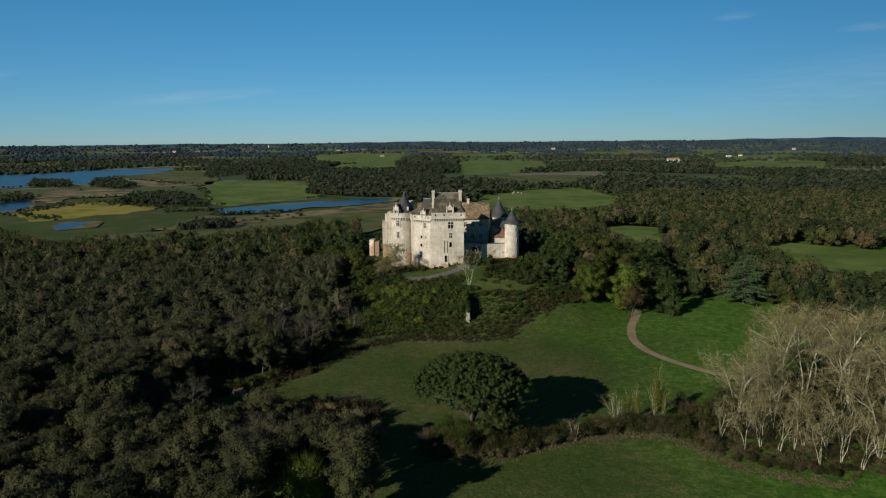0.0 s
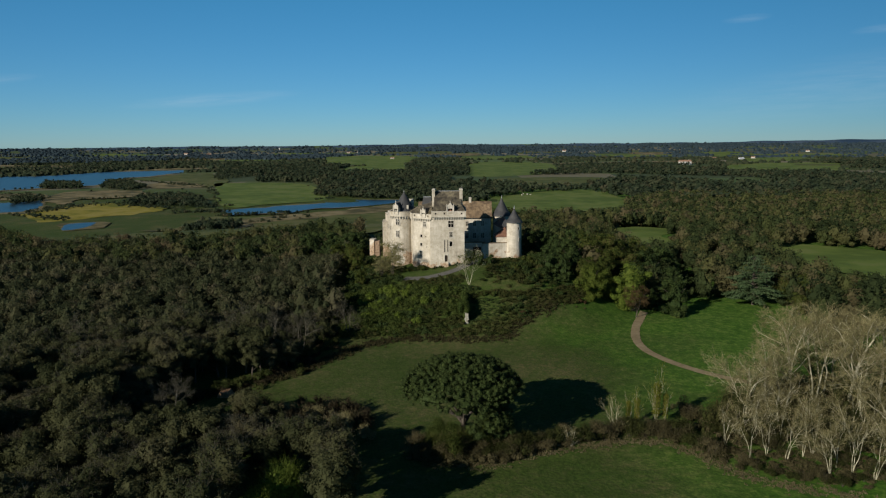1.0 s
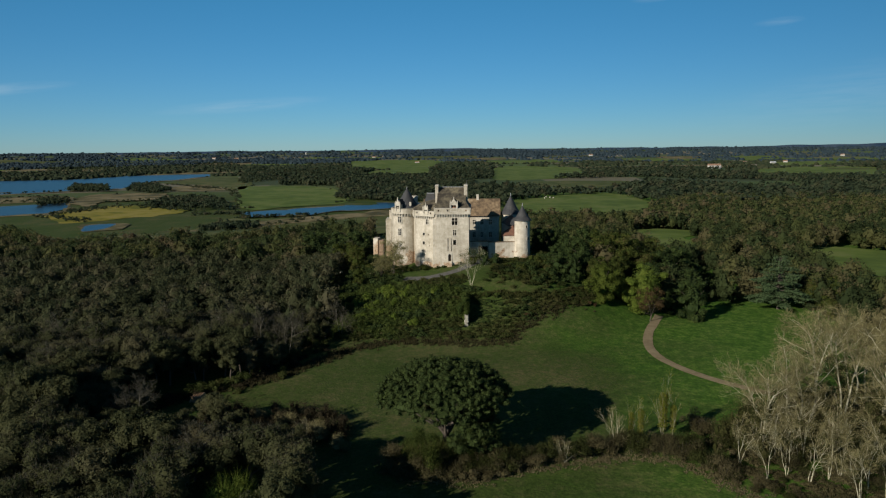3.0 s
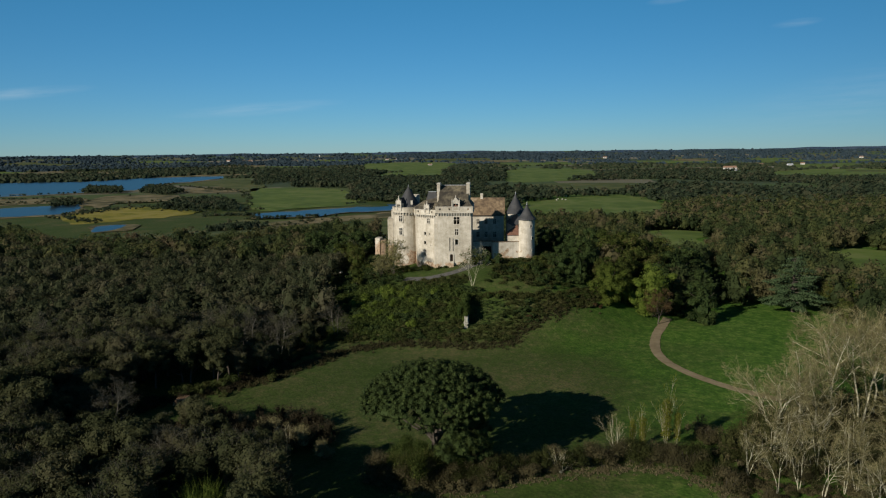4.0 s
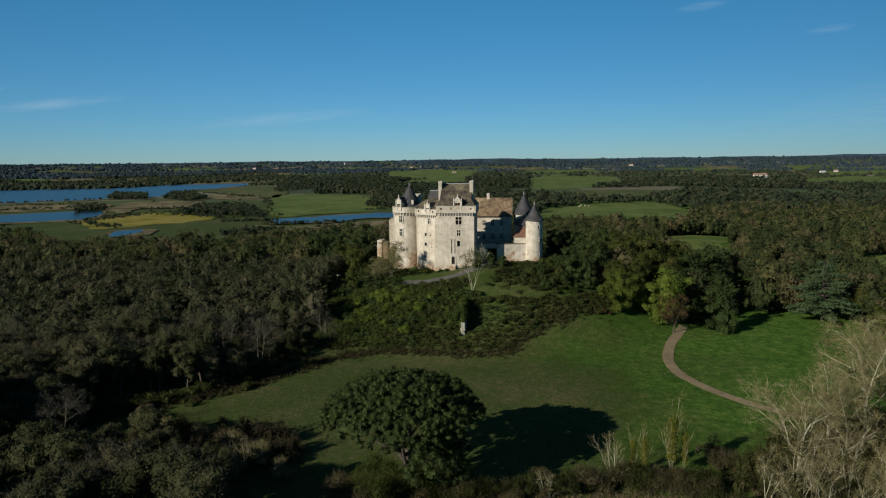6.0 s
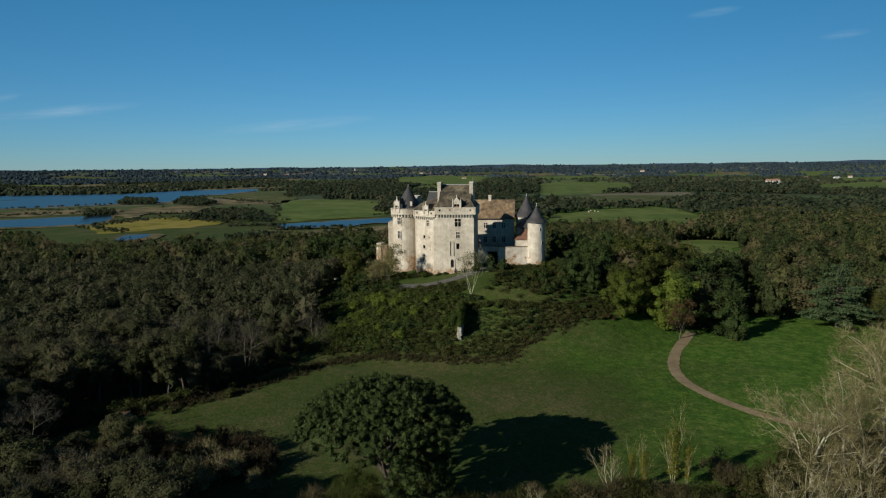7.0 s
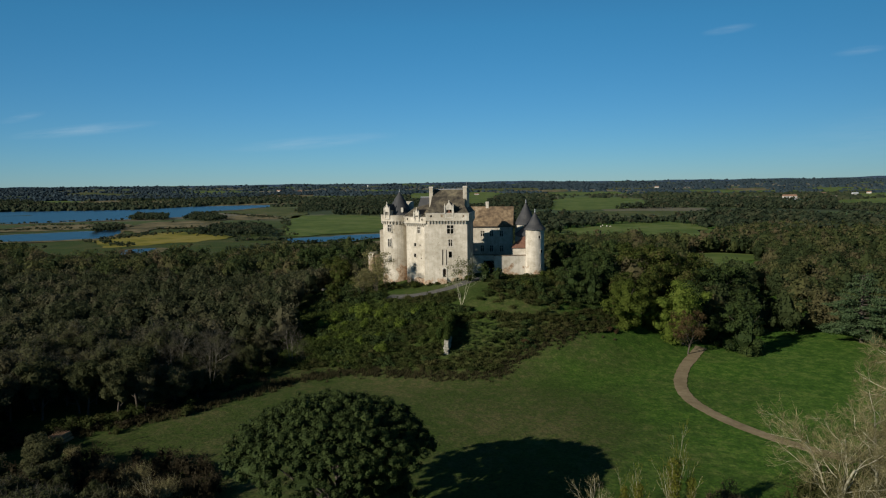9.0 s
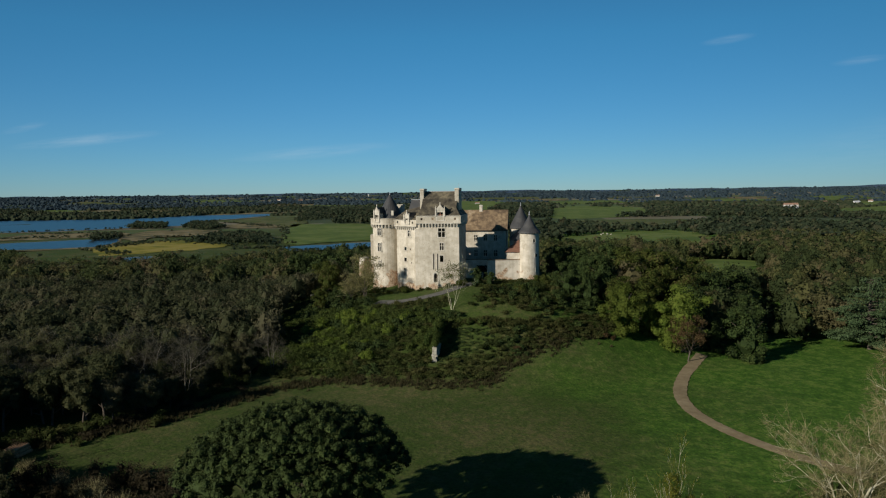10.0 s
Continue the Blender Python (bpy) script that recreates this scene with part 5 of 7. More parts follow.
def place(src, x, y, s=1.0, turn=0.0, sz=None, sink=0.15, z=None):
    gz = float(ground_z(x, y)) if z is None else z
    return copy_thing(src, pose(x, y, gz - sink, 0, 0, turn) @ Matrix.Diagonal((s, s, sz or s, 1)))


def settle(src, x, y, s=1.0, turn=0.0, sz=None):
    """Put the built original itself at its place."""
    src.matrix_world = pose(x, y, float(ground_z(x, y)) - 0.15, 0, 0, turn) @ Matrix.Diagonal((s, s, sz or s, 1))
    return src


# -- the umbrella pine --
def umbrella_pine():
    rg = np.random.default_rng(21)
    t = thing("umbrella_pine", "huge dark green umbrella pine with a domed crown in the meadow", "tree")
    pcs = []
    path, rad = limb((0, 0, -0.6), (0.05, 0.05, 1), 8.5, 0.75, 0.5, rg, 0.06, 6)
    pcs.append(tube(path, rad, 9))
    for i in range(16):
        a = i * 2.4
        lp, lr = limb(path[rg.integers(3, 7)], (math.cos(a), math.sin(a), rg.uniform(0.5, 1.3)), rg.uniform(6, 11), 0.32, 0.06, rg, 0.2, 6, 0.12)
        pcs.append(tube(lp, lr, 6))
    v, f = join(pcs)
    part("trunk", mesh_of("trunk", v, f, M_BARK, True), None, t)
    lobes, inner = [], []
    for i in range(900):
        # knobbly pads of needles over a broad dome
        q, a = math.sqrt((i + 0.5) / 900), i * 2.39996
        x, y = 13.1 * q * math.cos(a) * rg.uniform(0.95, 1.04), 13.1 * q * math.sin(a) * rg.uniform(0.95, 1.04)
        top = 11.2 + 7.4 * math.sqrt(max(0, 1 - (q * 0.985) ** 2)) + rg.normal() * 0.42
        s = rg.uniform(0.32, 0.85)
        lobes.append((x + rg.normal() * 0.3, y + rg.normal() * 0.3, top - s * 0.5, s, s * 0.85))
    for i in range(110):
        q, a = rg.uniform(0.55, 0.97), rg.uniform(0, 6.28)
        lobes.append((12.3 * q * math.cos(a), 12.3 * q * math.sin(a), rg.uniform(10.6, 13.0), rg.uniform(0.6, 1.1), rg.uniform(0.5, 0.8)))
    for i in range(80):
        # inner boughs that close the dome
        q, a = math.sqrt(rg.random()) * 0.86, rg.uniform(0, 6.28)
        inner.append((13.1 * q * math.cos(a), 13.1 * q * math.sin(a), 9.9 + 6.2 * math.sqrt(1 - q * q), 1.8, 0.9))
    # boughs hanging low on the sunless side
    for i in range(110):
        a, q = rg.uniform(-1.35, 0.7), rg.uniform(4.5, 11.8)
        lobes.append((q * math.cos(a), q * math.sin(a), rg.uniform(3.6, 11.0), rg.uniform(0.6, 1.2), rg.uniform(0.5, 0.9)))
    v, f = join([leaf_cloud(lobes, 120000, 0.10, rg, flat=0.15, core=0.74, mesh=(5, 4), rough=0.5, inner=0.2, cores=1200), leaf_cloud(inner, 6000, 0.12, rg, core=0.95, mesh=(7, 5))])
    part("crown", mesh_of("crown", v, f, M_UMBRELLA), None, t)
    return settle(t, 5.8, 143.5)


umbrella_pine()


# -- kinds of tree, each built once --
def kinds():
    rg = np.random.default_rng(31)
    oaks = []
    for i in range(3):
        oaks.append(leafy_tree("oak_tree", "dull olive-green oak tree of the dense wood", rg, rg.uniform(10, 13), rg.uniform(4.4, 5.6), M_OAK, 3600, 0.2, 26))
    for i in range(4):
        oaks.append(leafy_tree("oak_tree", "half-bare oak tree with grey twigs in the dense wood", rg, rg.uniform(10, 13), rg.uniform(4.2, 5.4), M_OAK, 3000, 0.19, 24, twigs=900))
    return oaks


OAKS = kinds()
WOOD_LEFT = [(-215, 100), (-12, 100), (-16, 130), (-26, 146), (-42, 152), (-62, 164), (-57, 175), (-42, 188), (-37, 203), (-35, 216), (-37, 232), (-42, 250), (-46, 270), (-45, 330), (-60, 400), (-230, 400), (-330, 330)]


def scatter(poly, step, rg, jitter=0.42):
    pts = np.array(poly)
    xs, ys = np.arange(pts[:, 0].min(), pts[:, 0].max(), step), np.arange(pts[:, 1].min(), pts[:, 1].max(), step)
    X, Y = np.meshgrid(xs, ys)
    X = X + (np.arange(len(ys)) % 2 * step / 2)[:, None]
    X, Y = X + rg.uniform(-jitter, jitter, X.shape) * step, Y + rg.uniform(-jitter, jitter, Y.shape) * step
    ok = inside(X, Y, [tuple(p) for p in poly])
    return np.stack([X[ok], Y[ok]], 1)


def in_view(p, margin=12.0):
    """Keeps what lies in the wedge of land that the flight overlooks."""
    x, y = p[:, 0], p[:, 1]
    return (x > -0.95 * y - margin) & (x < 0.72 * y + margin + 10) & (y > 96)


lw = scatter(WOOD_LEFT, 5.9, rng)
lw = lw[in_view(lw)]
lw = lw[(np.hypot(lw[:, 0] + 28, lw[:, 1] - 117) > 8.0) & ~((np.abs(lw[:, 0] + 26) < 8) & (lw[:, 1] < 117))]
lw = lw[~((lw[:, 0] > -63) & (lw[:, 0] < -46) & (lw[:, 1] > 147) & (lw[:, 1] < 163))]
lw = lw[~((np.abs(lw[:, 0] + 58.5) < 7.5) & (np.abs(lw[:, 1] - 170) < 9))]
lw = lw[np.argsort(np.hypot(lw[:, 0] - 20, lw[:, 1] - 40))]
near, rest = lw[:290], lw[290:]
for i, (x, y) in enumerate(near):
    o = OAKS[rng.integers(len(OAKS))]
    s = rng.uniform(0.75, 1.2) * (0.62 if x > -56 and y > 192 else 0.58 if -68 < x < -46 and 138 < y < 167 else 0.9 if -46 <= x < -18 and 130 < y < 167 else 1.0)
    place(o, x, y, s, rng.uniform(0, 360), s * rng.uniform(0.85, 1.1))
for o in OAKS:
    for q in (*o.children_recursive, o):
        bpy.data.objects.remove(q)


def wood_stuff(name, spots, rg, h, R, count, leaf, mat, label, k=7, core=0.9, variants=6, cores=5, smooth=False, big=1.35, rough=0.42):
    """Many trees of a wood that nobody could count, as one mesh."""
    kinds_ = []
    for _ in range(variants):
        kinds_.append(leaf_cloud(round_lobes(rg, R, h * 0.12, h, k), count, leaf, rg, core=core * 0.93, mesh=(5, 3), cores=cores, rough=rough))
    V, F, T, n = [], [], [], 0
    for x, y in spots:
        v, f = kinds_[rg.integers(variants)]
        T.append(np.full(len(v), rg.random()))
        a, s = rg.uniform(0, 6.28), 0.68 + (big - 0.68) * rg.random() ** 1.3
        sz = (0.55 + 0.45 * s) * rg.uniform(0.85, 1.1)
        c, d = math.cos(a), math.sin(a)
        w = np.stack([(v[:, 0] * c - v[:, 1] * d) * s + x, (v[:, 0] * d + v[:, 1] * c) * s + y, v[:, 2] * sz + float(ground_z(x, y)) - 0.5], 1)
        V.append(w), F.append(f + n)
        n += len(v)
    if not V:
        return None
    return tagged(new(name, mesh_of(name, np.concatenate(V), np.concatenate(F), mat, smooth, tone=np.concatenate(T))), label, "wood", kind="stuff")


OPEN = [FIELDS[k] for k in FIELDS]
MEADOW = [(-62, 165), (-57, 175), (-35, 203), (-13, 217), (22, 217), (27, 228), (46, 245), (61, 255), (78, 250), (95, 243), (111, 256), (124, 257), (118, 225), (95, 190), (75, 165), (60, 148), (48, 146), (30, 140), (10, 133), (-5, 135), (-15, 100), (-12, 130), (-26, 148)]
HILL_EDGE = [(44, 236), (132, 236), (134, 276), (112, 272), (96, 262), (70, 266), (52, 262)]
SHADE_GAP = [(97, 277), (113, 274), (117, 292), (118, 340), (108, 330), (102, 310)]
HOUSE_YARD = [(820, 2500), (920, 2500), (925, 2300), (800, 2300)]
CASTLE = [(-45, 225), (60, 225), (60, 262), (48, 300), (40, 335), (-42, 335)]


def land(spots, extra=()):
    ok = np.ones(len(spots), bool)
    for p in (*OPEN, MEADOW, CASTLE, HILL_EDGE, SHADE_GAP, HOUSE_YARD, *extra):
        ok &= ~inside(spots[:, 0], spots[:, 1], p)
    return spots[ok]


wood_stuff("oak_wood", rest, rng, 11.5, 5.2, 520, 0.37, M_WESTWOOD, "dense olive-green autumn wood", 14, big=1.25, rough=0.22)
# middle distance: the woods round the castle and to the east
mid = scatter([(-330, 330), (-40, 330), (-60, 470), (-200, 460), (-420, 560), (-560, 600)], 8.5, rng)
east = scatter([(60, 240), (240, 200), (700, 500), (1100, 1100), (330, 1100), (60, 700), (-40, 430), (-40, 330)], 9.0, rng)
both = land(np.concatenate([mid, east]))
both = both[in_view(both) & ~inside(both[:, 0], both[:, 1], VALLEY)]
d = np.hypot(both[:, 0], both[:, 1])
young = inside(both[:, 0], both[:, 1], [(104, 360), (134, 360), (162, 505), (110, 485)]) | inside(both[:, 0], both[:, 1], [(160, 245), (222, 245), (268, 380), (182, 402)])
wood_stuff("young_wood", both[young], rng, 5.5, 4.5, 260, 0.4, M_WOODS, "low young growth along the clearings", 12)
both, d = both[~young], d[~young]
wood_stuff("mixed_wood", both[d < 520], rng, 14, 6.6, 560, 0.46, M_WOODS, "mixed autumn woodland, green turning brown", 16, big=1.35, rough=0.25)
wood_stuff("mixed_wood", both[d >= 520], rng, 13, 6.0, 80, 1.2, M_WOODS, "mixed autumn woodland stretching away", 8, cores=2, big=1.5, rough=0.25)
# valley tree belts and the far bocage
far = scatter([(-1300, 1000), (-300, 1000), (300, 1000), (1500, 1000), (2500, 2500), (-2700, 2600)], 17, rng)
far = land(far[np.array([noise.noise((x * 0.0035, y * 0.0022, 3.3)) for x, y in far]) > np.where((np.hypot(far[:, 0], far[:, 1]) > 1500) & (far[:, 0] > -200), -0.16, -0.3)])
far = far[in_view(far) & ~inside(far[:, 0], far[:, 1], VALLEY)]
wood_stuff("far_wood", far, rng, 13, 8.0, 16, 3.0, M_FARWOOD, "woods and hedgerows in the distance", 4, variants=5, cores=2, big=1.6, smooth=True)


def far_country():
    """Hedged farmland on the rising land: hedgerow trees round irregular parcels, copses and long woods, each tree a small dome."""
    rg = np.random.default_rng(71)
    k = 420
    sr, sa = np.sqrt(rg.uniform(2200 ** 2, 5000 ** 2, k)), rg.uniform(-0.8, 0.8, k)
    seeds = np.stack([sr * np.sin(sa), sr * np.cos(sa)], 1)
    n = 62000
    d0, a0 = np.sqrt(rg.uniform(2330 ** 2, 4840 ** 2, n)), rg.uniform(-0.74, 0.74, n)
    P = np.stack([d0 * np.sin(a0), d0 * np.cos(a0)], 1)
    two = np.concatenate([np.partition(np.hypot(q[:, None, 0] - seeds[None, :, 0], 1.5 * (q[:, None, 1] - seeds[None, :, 1])), 1, axis=1)[:, :2] for q in np.array_split(P, 40)])
    hedge_ = (two[:, 1] - two[:, 0] < 26) & (rg.random(n) < 0.62)
    grain = np.array([noise.noise((x * 0.0028, y * 0.0020, 7.7)) + 0.4 * noise.noise((x * 0.009, y * 0.007, 2.2)) for x, y in P])
    # a long forest beyond the lake, wooded ground on the skyline to the east
    lift = 0.9 * S(-0.16, -0.36, a0) * S(3900, 3300, d0) + 0.5 * S(4350, 4700, d0) * S(0.1, 0.35, a0)
    P = P[hedge_ | (grain + lift > 0.16) & (rg.random(n) < 0.75) | (rg.random(n) < 0.012)]
    P = land(P)
    P = P[:36000]
    a = np.arange(5) / 5 * 2 * math.pi
    dome = np.array([[math.cos(q), math.sin(q), -0.1] for q in a] + [[0.8 * math.cos(q + 0.6), 0.8 * math.sin(q + 0.6), 0.62] for q in a] + [[0, 0, 1.0]])
    f = np.array([t for i_ in range(5) for t in ((i_, (i_ + 1) % 5, 5 + i_), ((i_ + 1) % 5, 5 + (i_ + 1) % 5, 5 + i_), (5 + i_, 5 + (i_ + 1) % 5, 10))])
    # trees beyond 3300 m take the leaf colour with blue haze painted in
    for lo_, hi_, mat in ((0, 3300, M_FARWOOD), (3300, 9999, M_HAZEDWOOD)):
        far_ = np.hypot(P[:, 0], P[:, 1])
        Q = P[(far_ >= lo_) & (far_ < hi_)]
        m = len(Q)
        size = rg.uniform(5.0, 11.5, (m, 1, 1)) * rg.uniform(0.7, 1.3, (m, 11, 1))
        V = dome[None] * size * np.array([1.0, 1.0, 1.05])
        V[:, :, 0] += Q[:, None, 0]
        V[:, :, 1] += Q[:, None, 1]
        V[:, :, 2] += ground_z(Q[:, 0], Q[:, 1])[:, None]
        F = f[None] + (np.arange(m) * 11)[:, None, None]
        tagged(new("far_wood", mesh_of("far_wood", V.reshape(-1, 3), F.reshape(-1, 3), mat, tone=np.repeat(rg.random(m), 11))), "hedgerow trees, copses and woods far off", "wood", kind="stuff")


far_country()
CLUMPS = [[(-871, 1401), (-996, 1622), (-907, 1612), (-775, 1392)], [(-747, 1405), (-859, 1650), (-770, 1595), (-654, 1429), (-644, 1331)], [(-507, 1018), (-550, 1188), (-466, 1180), (-414, 1108), (-346, 955), (-403, 976)],
          [(-250, 600), (-290, 770), (-240, 767), (-200, 610)], [(-759, 1137), (-737, 1181), (-671, 1088), (-690, 1032)], [(-2024, 3064), (-1272, 3403), (-849, 2619), (-969, 2584), (-1243, 2320), (-1333, 2010)],
          [(-598, 1664), (-855, 2445), (-621, 3081), (-455, 2203), (-559, 1812)], [(-244, 1172), (-309, 1628), (-7, 1792), (0, 1073), (-136, 1106)]]
vf = np.concatenate([scatter(c, 11 if c[0][1] < 1500 else 30 if c[0][1] > 2800 else 18, rng) for c in CLUMPS])
hedges = [((-578, 897), (-560, 1004)), ((-379, 898), (-311, 922)), ((-500, 1010), (-400, 960)), ((-340, 1000), (-200, 1120)), ((-700, 1600), (-560, 1480)), ((-620, 1130), (-480, 1200)), ((-440, 1230), (-300, 1180)), ((-300, 700), (-180, 850)), ((-590, 938), (-574, 1026)), ((-540, 1052), (-410, 972)), ((-576, 880), (-470, 812)), ((-1068, 1262), (-850, 1478)), ((-900, 1830), (-812, 1545)), ((-310, 862), (-200, 890)), ((-520, 1420), (-340, 1010)), ((-780, 1680), (-530, 1420)), ((-935, 1215), (-805, 1262)), ((-905, 1075), (-715, 1160)), ((-905, 1080), (-760, 1180))]
low = np.concatenate([np.linspace(a, b, 34) + rng.normal(size=(34, 2)) * 8 for a, b in hedges])
stray = scatter(VALLEY, 34, rng)
stray = land(stray[rng.random(len(stray)) < 0.05])
low = np.concatenate([low[~inside(low[:, 0], low[:, 1], FIELDS["green_a"])], stray])
low = low[np.hypot(low[:, 0] + 428, low[:, 1] - 755) > 60]
wood_stuff("marsh_hedges", low, rng, 4.5, 4.0, 30, 1.0, M_FARWOOD, "low dark hedges and bushes in the marsh", 4, cores=1)
wood_stuff("marsh_trees", vf, rng, 10.5, 6.5, 34, 1.6, M_FARWOOD, "dark alder clumps and hedges in the marsh", 5, cores=1)

# ---- single trees, hedges and scrub ----


def copies(src, rows, first=True):
    """Settle the original on the first row (x, y, size, turn), copies on the others."""
    for x, y, s, a in rows[1:]:
        place(src, x, y, s, a)
    settle(src, *rows[0])


def bare_grove():
    rg = np.random.default_rng(41)
    label = "tall leafless tree with pale trunks and fine tan twigs"
    srcs = [bare_tree("bare_tree", label, rg, h, 1.0, st, tw, ra, upright=up, first=0.42, group="bare grove", bough=bo, wave=0.34) for h, st, ra, up, tw, bo in ((22, 1, 0.30, 0.8, 1.1, 12), (21, 2, 0.28, 0.95, 1.0, 9), (22, 1, 0.30, 0.75, 1.1, 12))]
    thin = [bare_tree("bare_tree", "slender white-stemmed leafless tree at the grove's edge", rg, 15, 0.9, st, 0.6, 0.14, upright=1.5, first=0.45, group="bare grove", bough=5, wave=0.42, wide=1.0) for st in (2, 3, 3)]
    tops = []
    for src in srcs + thin:
        tops.append(max(v.co.z for ob in src.children for v in ob.data.vertices))
        # ivy and last leaves low in the crowns
        h = tops[-1]
        v, f = leaf_cloud([(rg.normal() * 1.9, rg.normal() * 1.9, h * rg.uniform(0.12, 0.66), rg.uniform(0.6, 1.5), rg.uniform(0.7, 1.6)) for _ in range(16)], 1500, 0.11, rg, core=0, inner=0.9)
        part("foliage", mesh_of("foliage", v, f, M_OLIVE), None, src)
    tall = [(84.5, 160, 26), (91, 161, 27), (99.7, 160, 27), (78, 157, 22), (73, 157, 19), (108, 163, 27), (118, 161, 26), (98, 169, 26), (90, 171, 24), (104, 175, 24), (127, 157, 26), (70, 149, 17), (77.5, 150, 19), (95, 149, 23), (105, 150, 24), (117, 149, 25), (98, 140, 19), (110, 140, 21)]
    slim = [(64.7, 135, 12), (69, 136.6, 13), (71.8, 134, 12.5), (76, 135.8, 14), (78.4, 136.6, 13), (77.6, 128.6, 13.5), (80.1, 131, 14), (82.4, 129.4, 14), (66.5, 144, 14.5), (69.5, 142, 14.5), (74, 142, 15), (80, 142.5, 16.5), (86, 135, 15), (91.5, 131, 15.5), (98, 131, 16.5), (88, 140, 17), (62.3, 141.5, 11), (85, 126.5, 13)]
    for kind_, spots, top in ((srcs, tall, tops[:3]), (thin, slim, tops[3:])):
        rows = [[] for _ in kind_]
        for i, (x, y, h) in enumerate(spots):
            rows[i % 3].append((x, y, h / top[i % 3] * rg.uniform(0.96, 1.04), rg.uniform(0, 360)))
        for src, row in zip(kind_, rows):
            copies(src, row)


bare_grove()


def lone_bare():
    rg = np.random.default_rng(43)
    a = bare_tree("bare_tree", "pale leafless young tree in the hedge", rg, 12, 1.5, 3, 0.3, 0.10, None, M_TWIG, upright=1.5, first=0.15, bough=5, wave=0.26)
    copies(a, [(40.5, 147.5, 0.85, 10), (29.3, 140.5, 0.55, 60), (-22.5, 146.5, 0.6, 30), (-61, 127, 1.0, 70), (-47, 121, 0.95, 250), (-90, 126, 1.0, 300)])
    b = bare_tree("bare_tree", "grey leafless tree among the oaks", rg, 16, 1.2, 2, 0.8, 0.2, M_GREYBARK, M_GREYTWIG, upright=1.0)
    copies(b, [(-43, 203, 1.0, 40), (-51.5, 205, 0.95, 160), (-32, 224, 0.75, 220), (-74, 190, 0.85, 300), (-95, 172, 0.9, 20), (-62, 152, 0.8, 75), (-40, 128, 0.75, 99), (-88, 140, 0.8, 10), (-66, 215, 0.9, 70), (-110, 200, 0.9, 190), (-52, 118, 0.75, 240)])
    # thin yellowing poplars with a few leaves left
    p = bare_tree("poplar_sapling", "slim young poplar with pale twigs and yellow leaves", rg, 12.5, 0.25, 3, 0.25, 0.07, None, M_GOLD, upright=2.6, first=0.1, bough=5, wave=0.2, wide=0.95)
    v, f = leaf_cloud([(0, 0, 3.5 + i * 1.5, 0.9, 1.2) for i in range(5)], 2200, 0.13, rg, core=0)
    part("foliage", mesh_of("foliage", v, f, M_GOLD), None, p)
    copies(p, [(50.2, 150.5, 1.0, 0), (52.5, 151.5, 0.72, 90), (45.5, 149.5, 0.7, 200), (43.8, 150.5, 0.6, 140)])


lone_bare()


def small_yard_trees():
    """Half-bare trees in front of the castle walls."""
    rg = np.random.default_rng(45)
    t = bare_tree("ash_tree", "half-bare ash tree with thin leaves before the castle", rg, 15, 1.5, 3, 0.2, 0.14, M_BARK, M_TWIG, 0.85, 0.25)
    v, f = leaf_cloud(round_lobes(rg, 6.0, 3.6, 13.2, 22), 5200, 0.16, rg, core=0, inner=0.8)
    part("foliage", mesh_of("foliage", v, f, M_PALELEAF), None, t)
    copies(t, [(-20.3, 269.6, 1.15, 0), (-25, 270, 0.75, 50)])
    w = bare_tree("birch_tree", "slender white-barked tree with a thin green top", rg, 12, 3.2, 4, 0.2, 0.085, M_PALEBARK, M_PALEBARK, 1.2, 0.3, bough=4, wave=0.34)
    v, f = leaf_cloud(round_lobes(rg, 4.0, 7.0, 12, 14), 1100, 0.15, rg, core=0, inner=0.8)
    part("foliage", mesh_of("foliage", v, f, M_SCRUB), None, w)
    copies(w, [(9.6, 248.8, 1.15, 0)])


small_yard_trees()


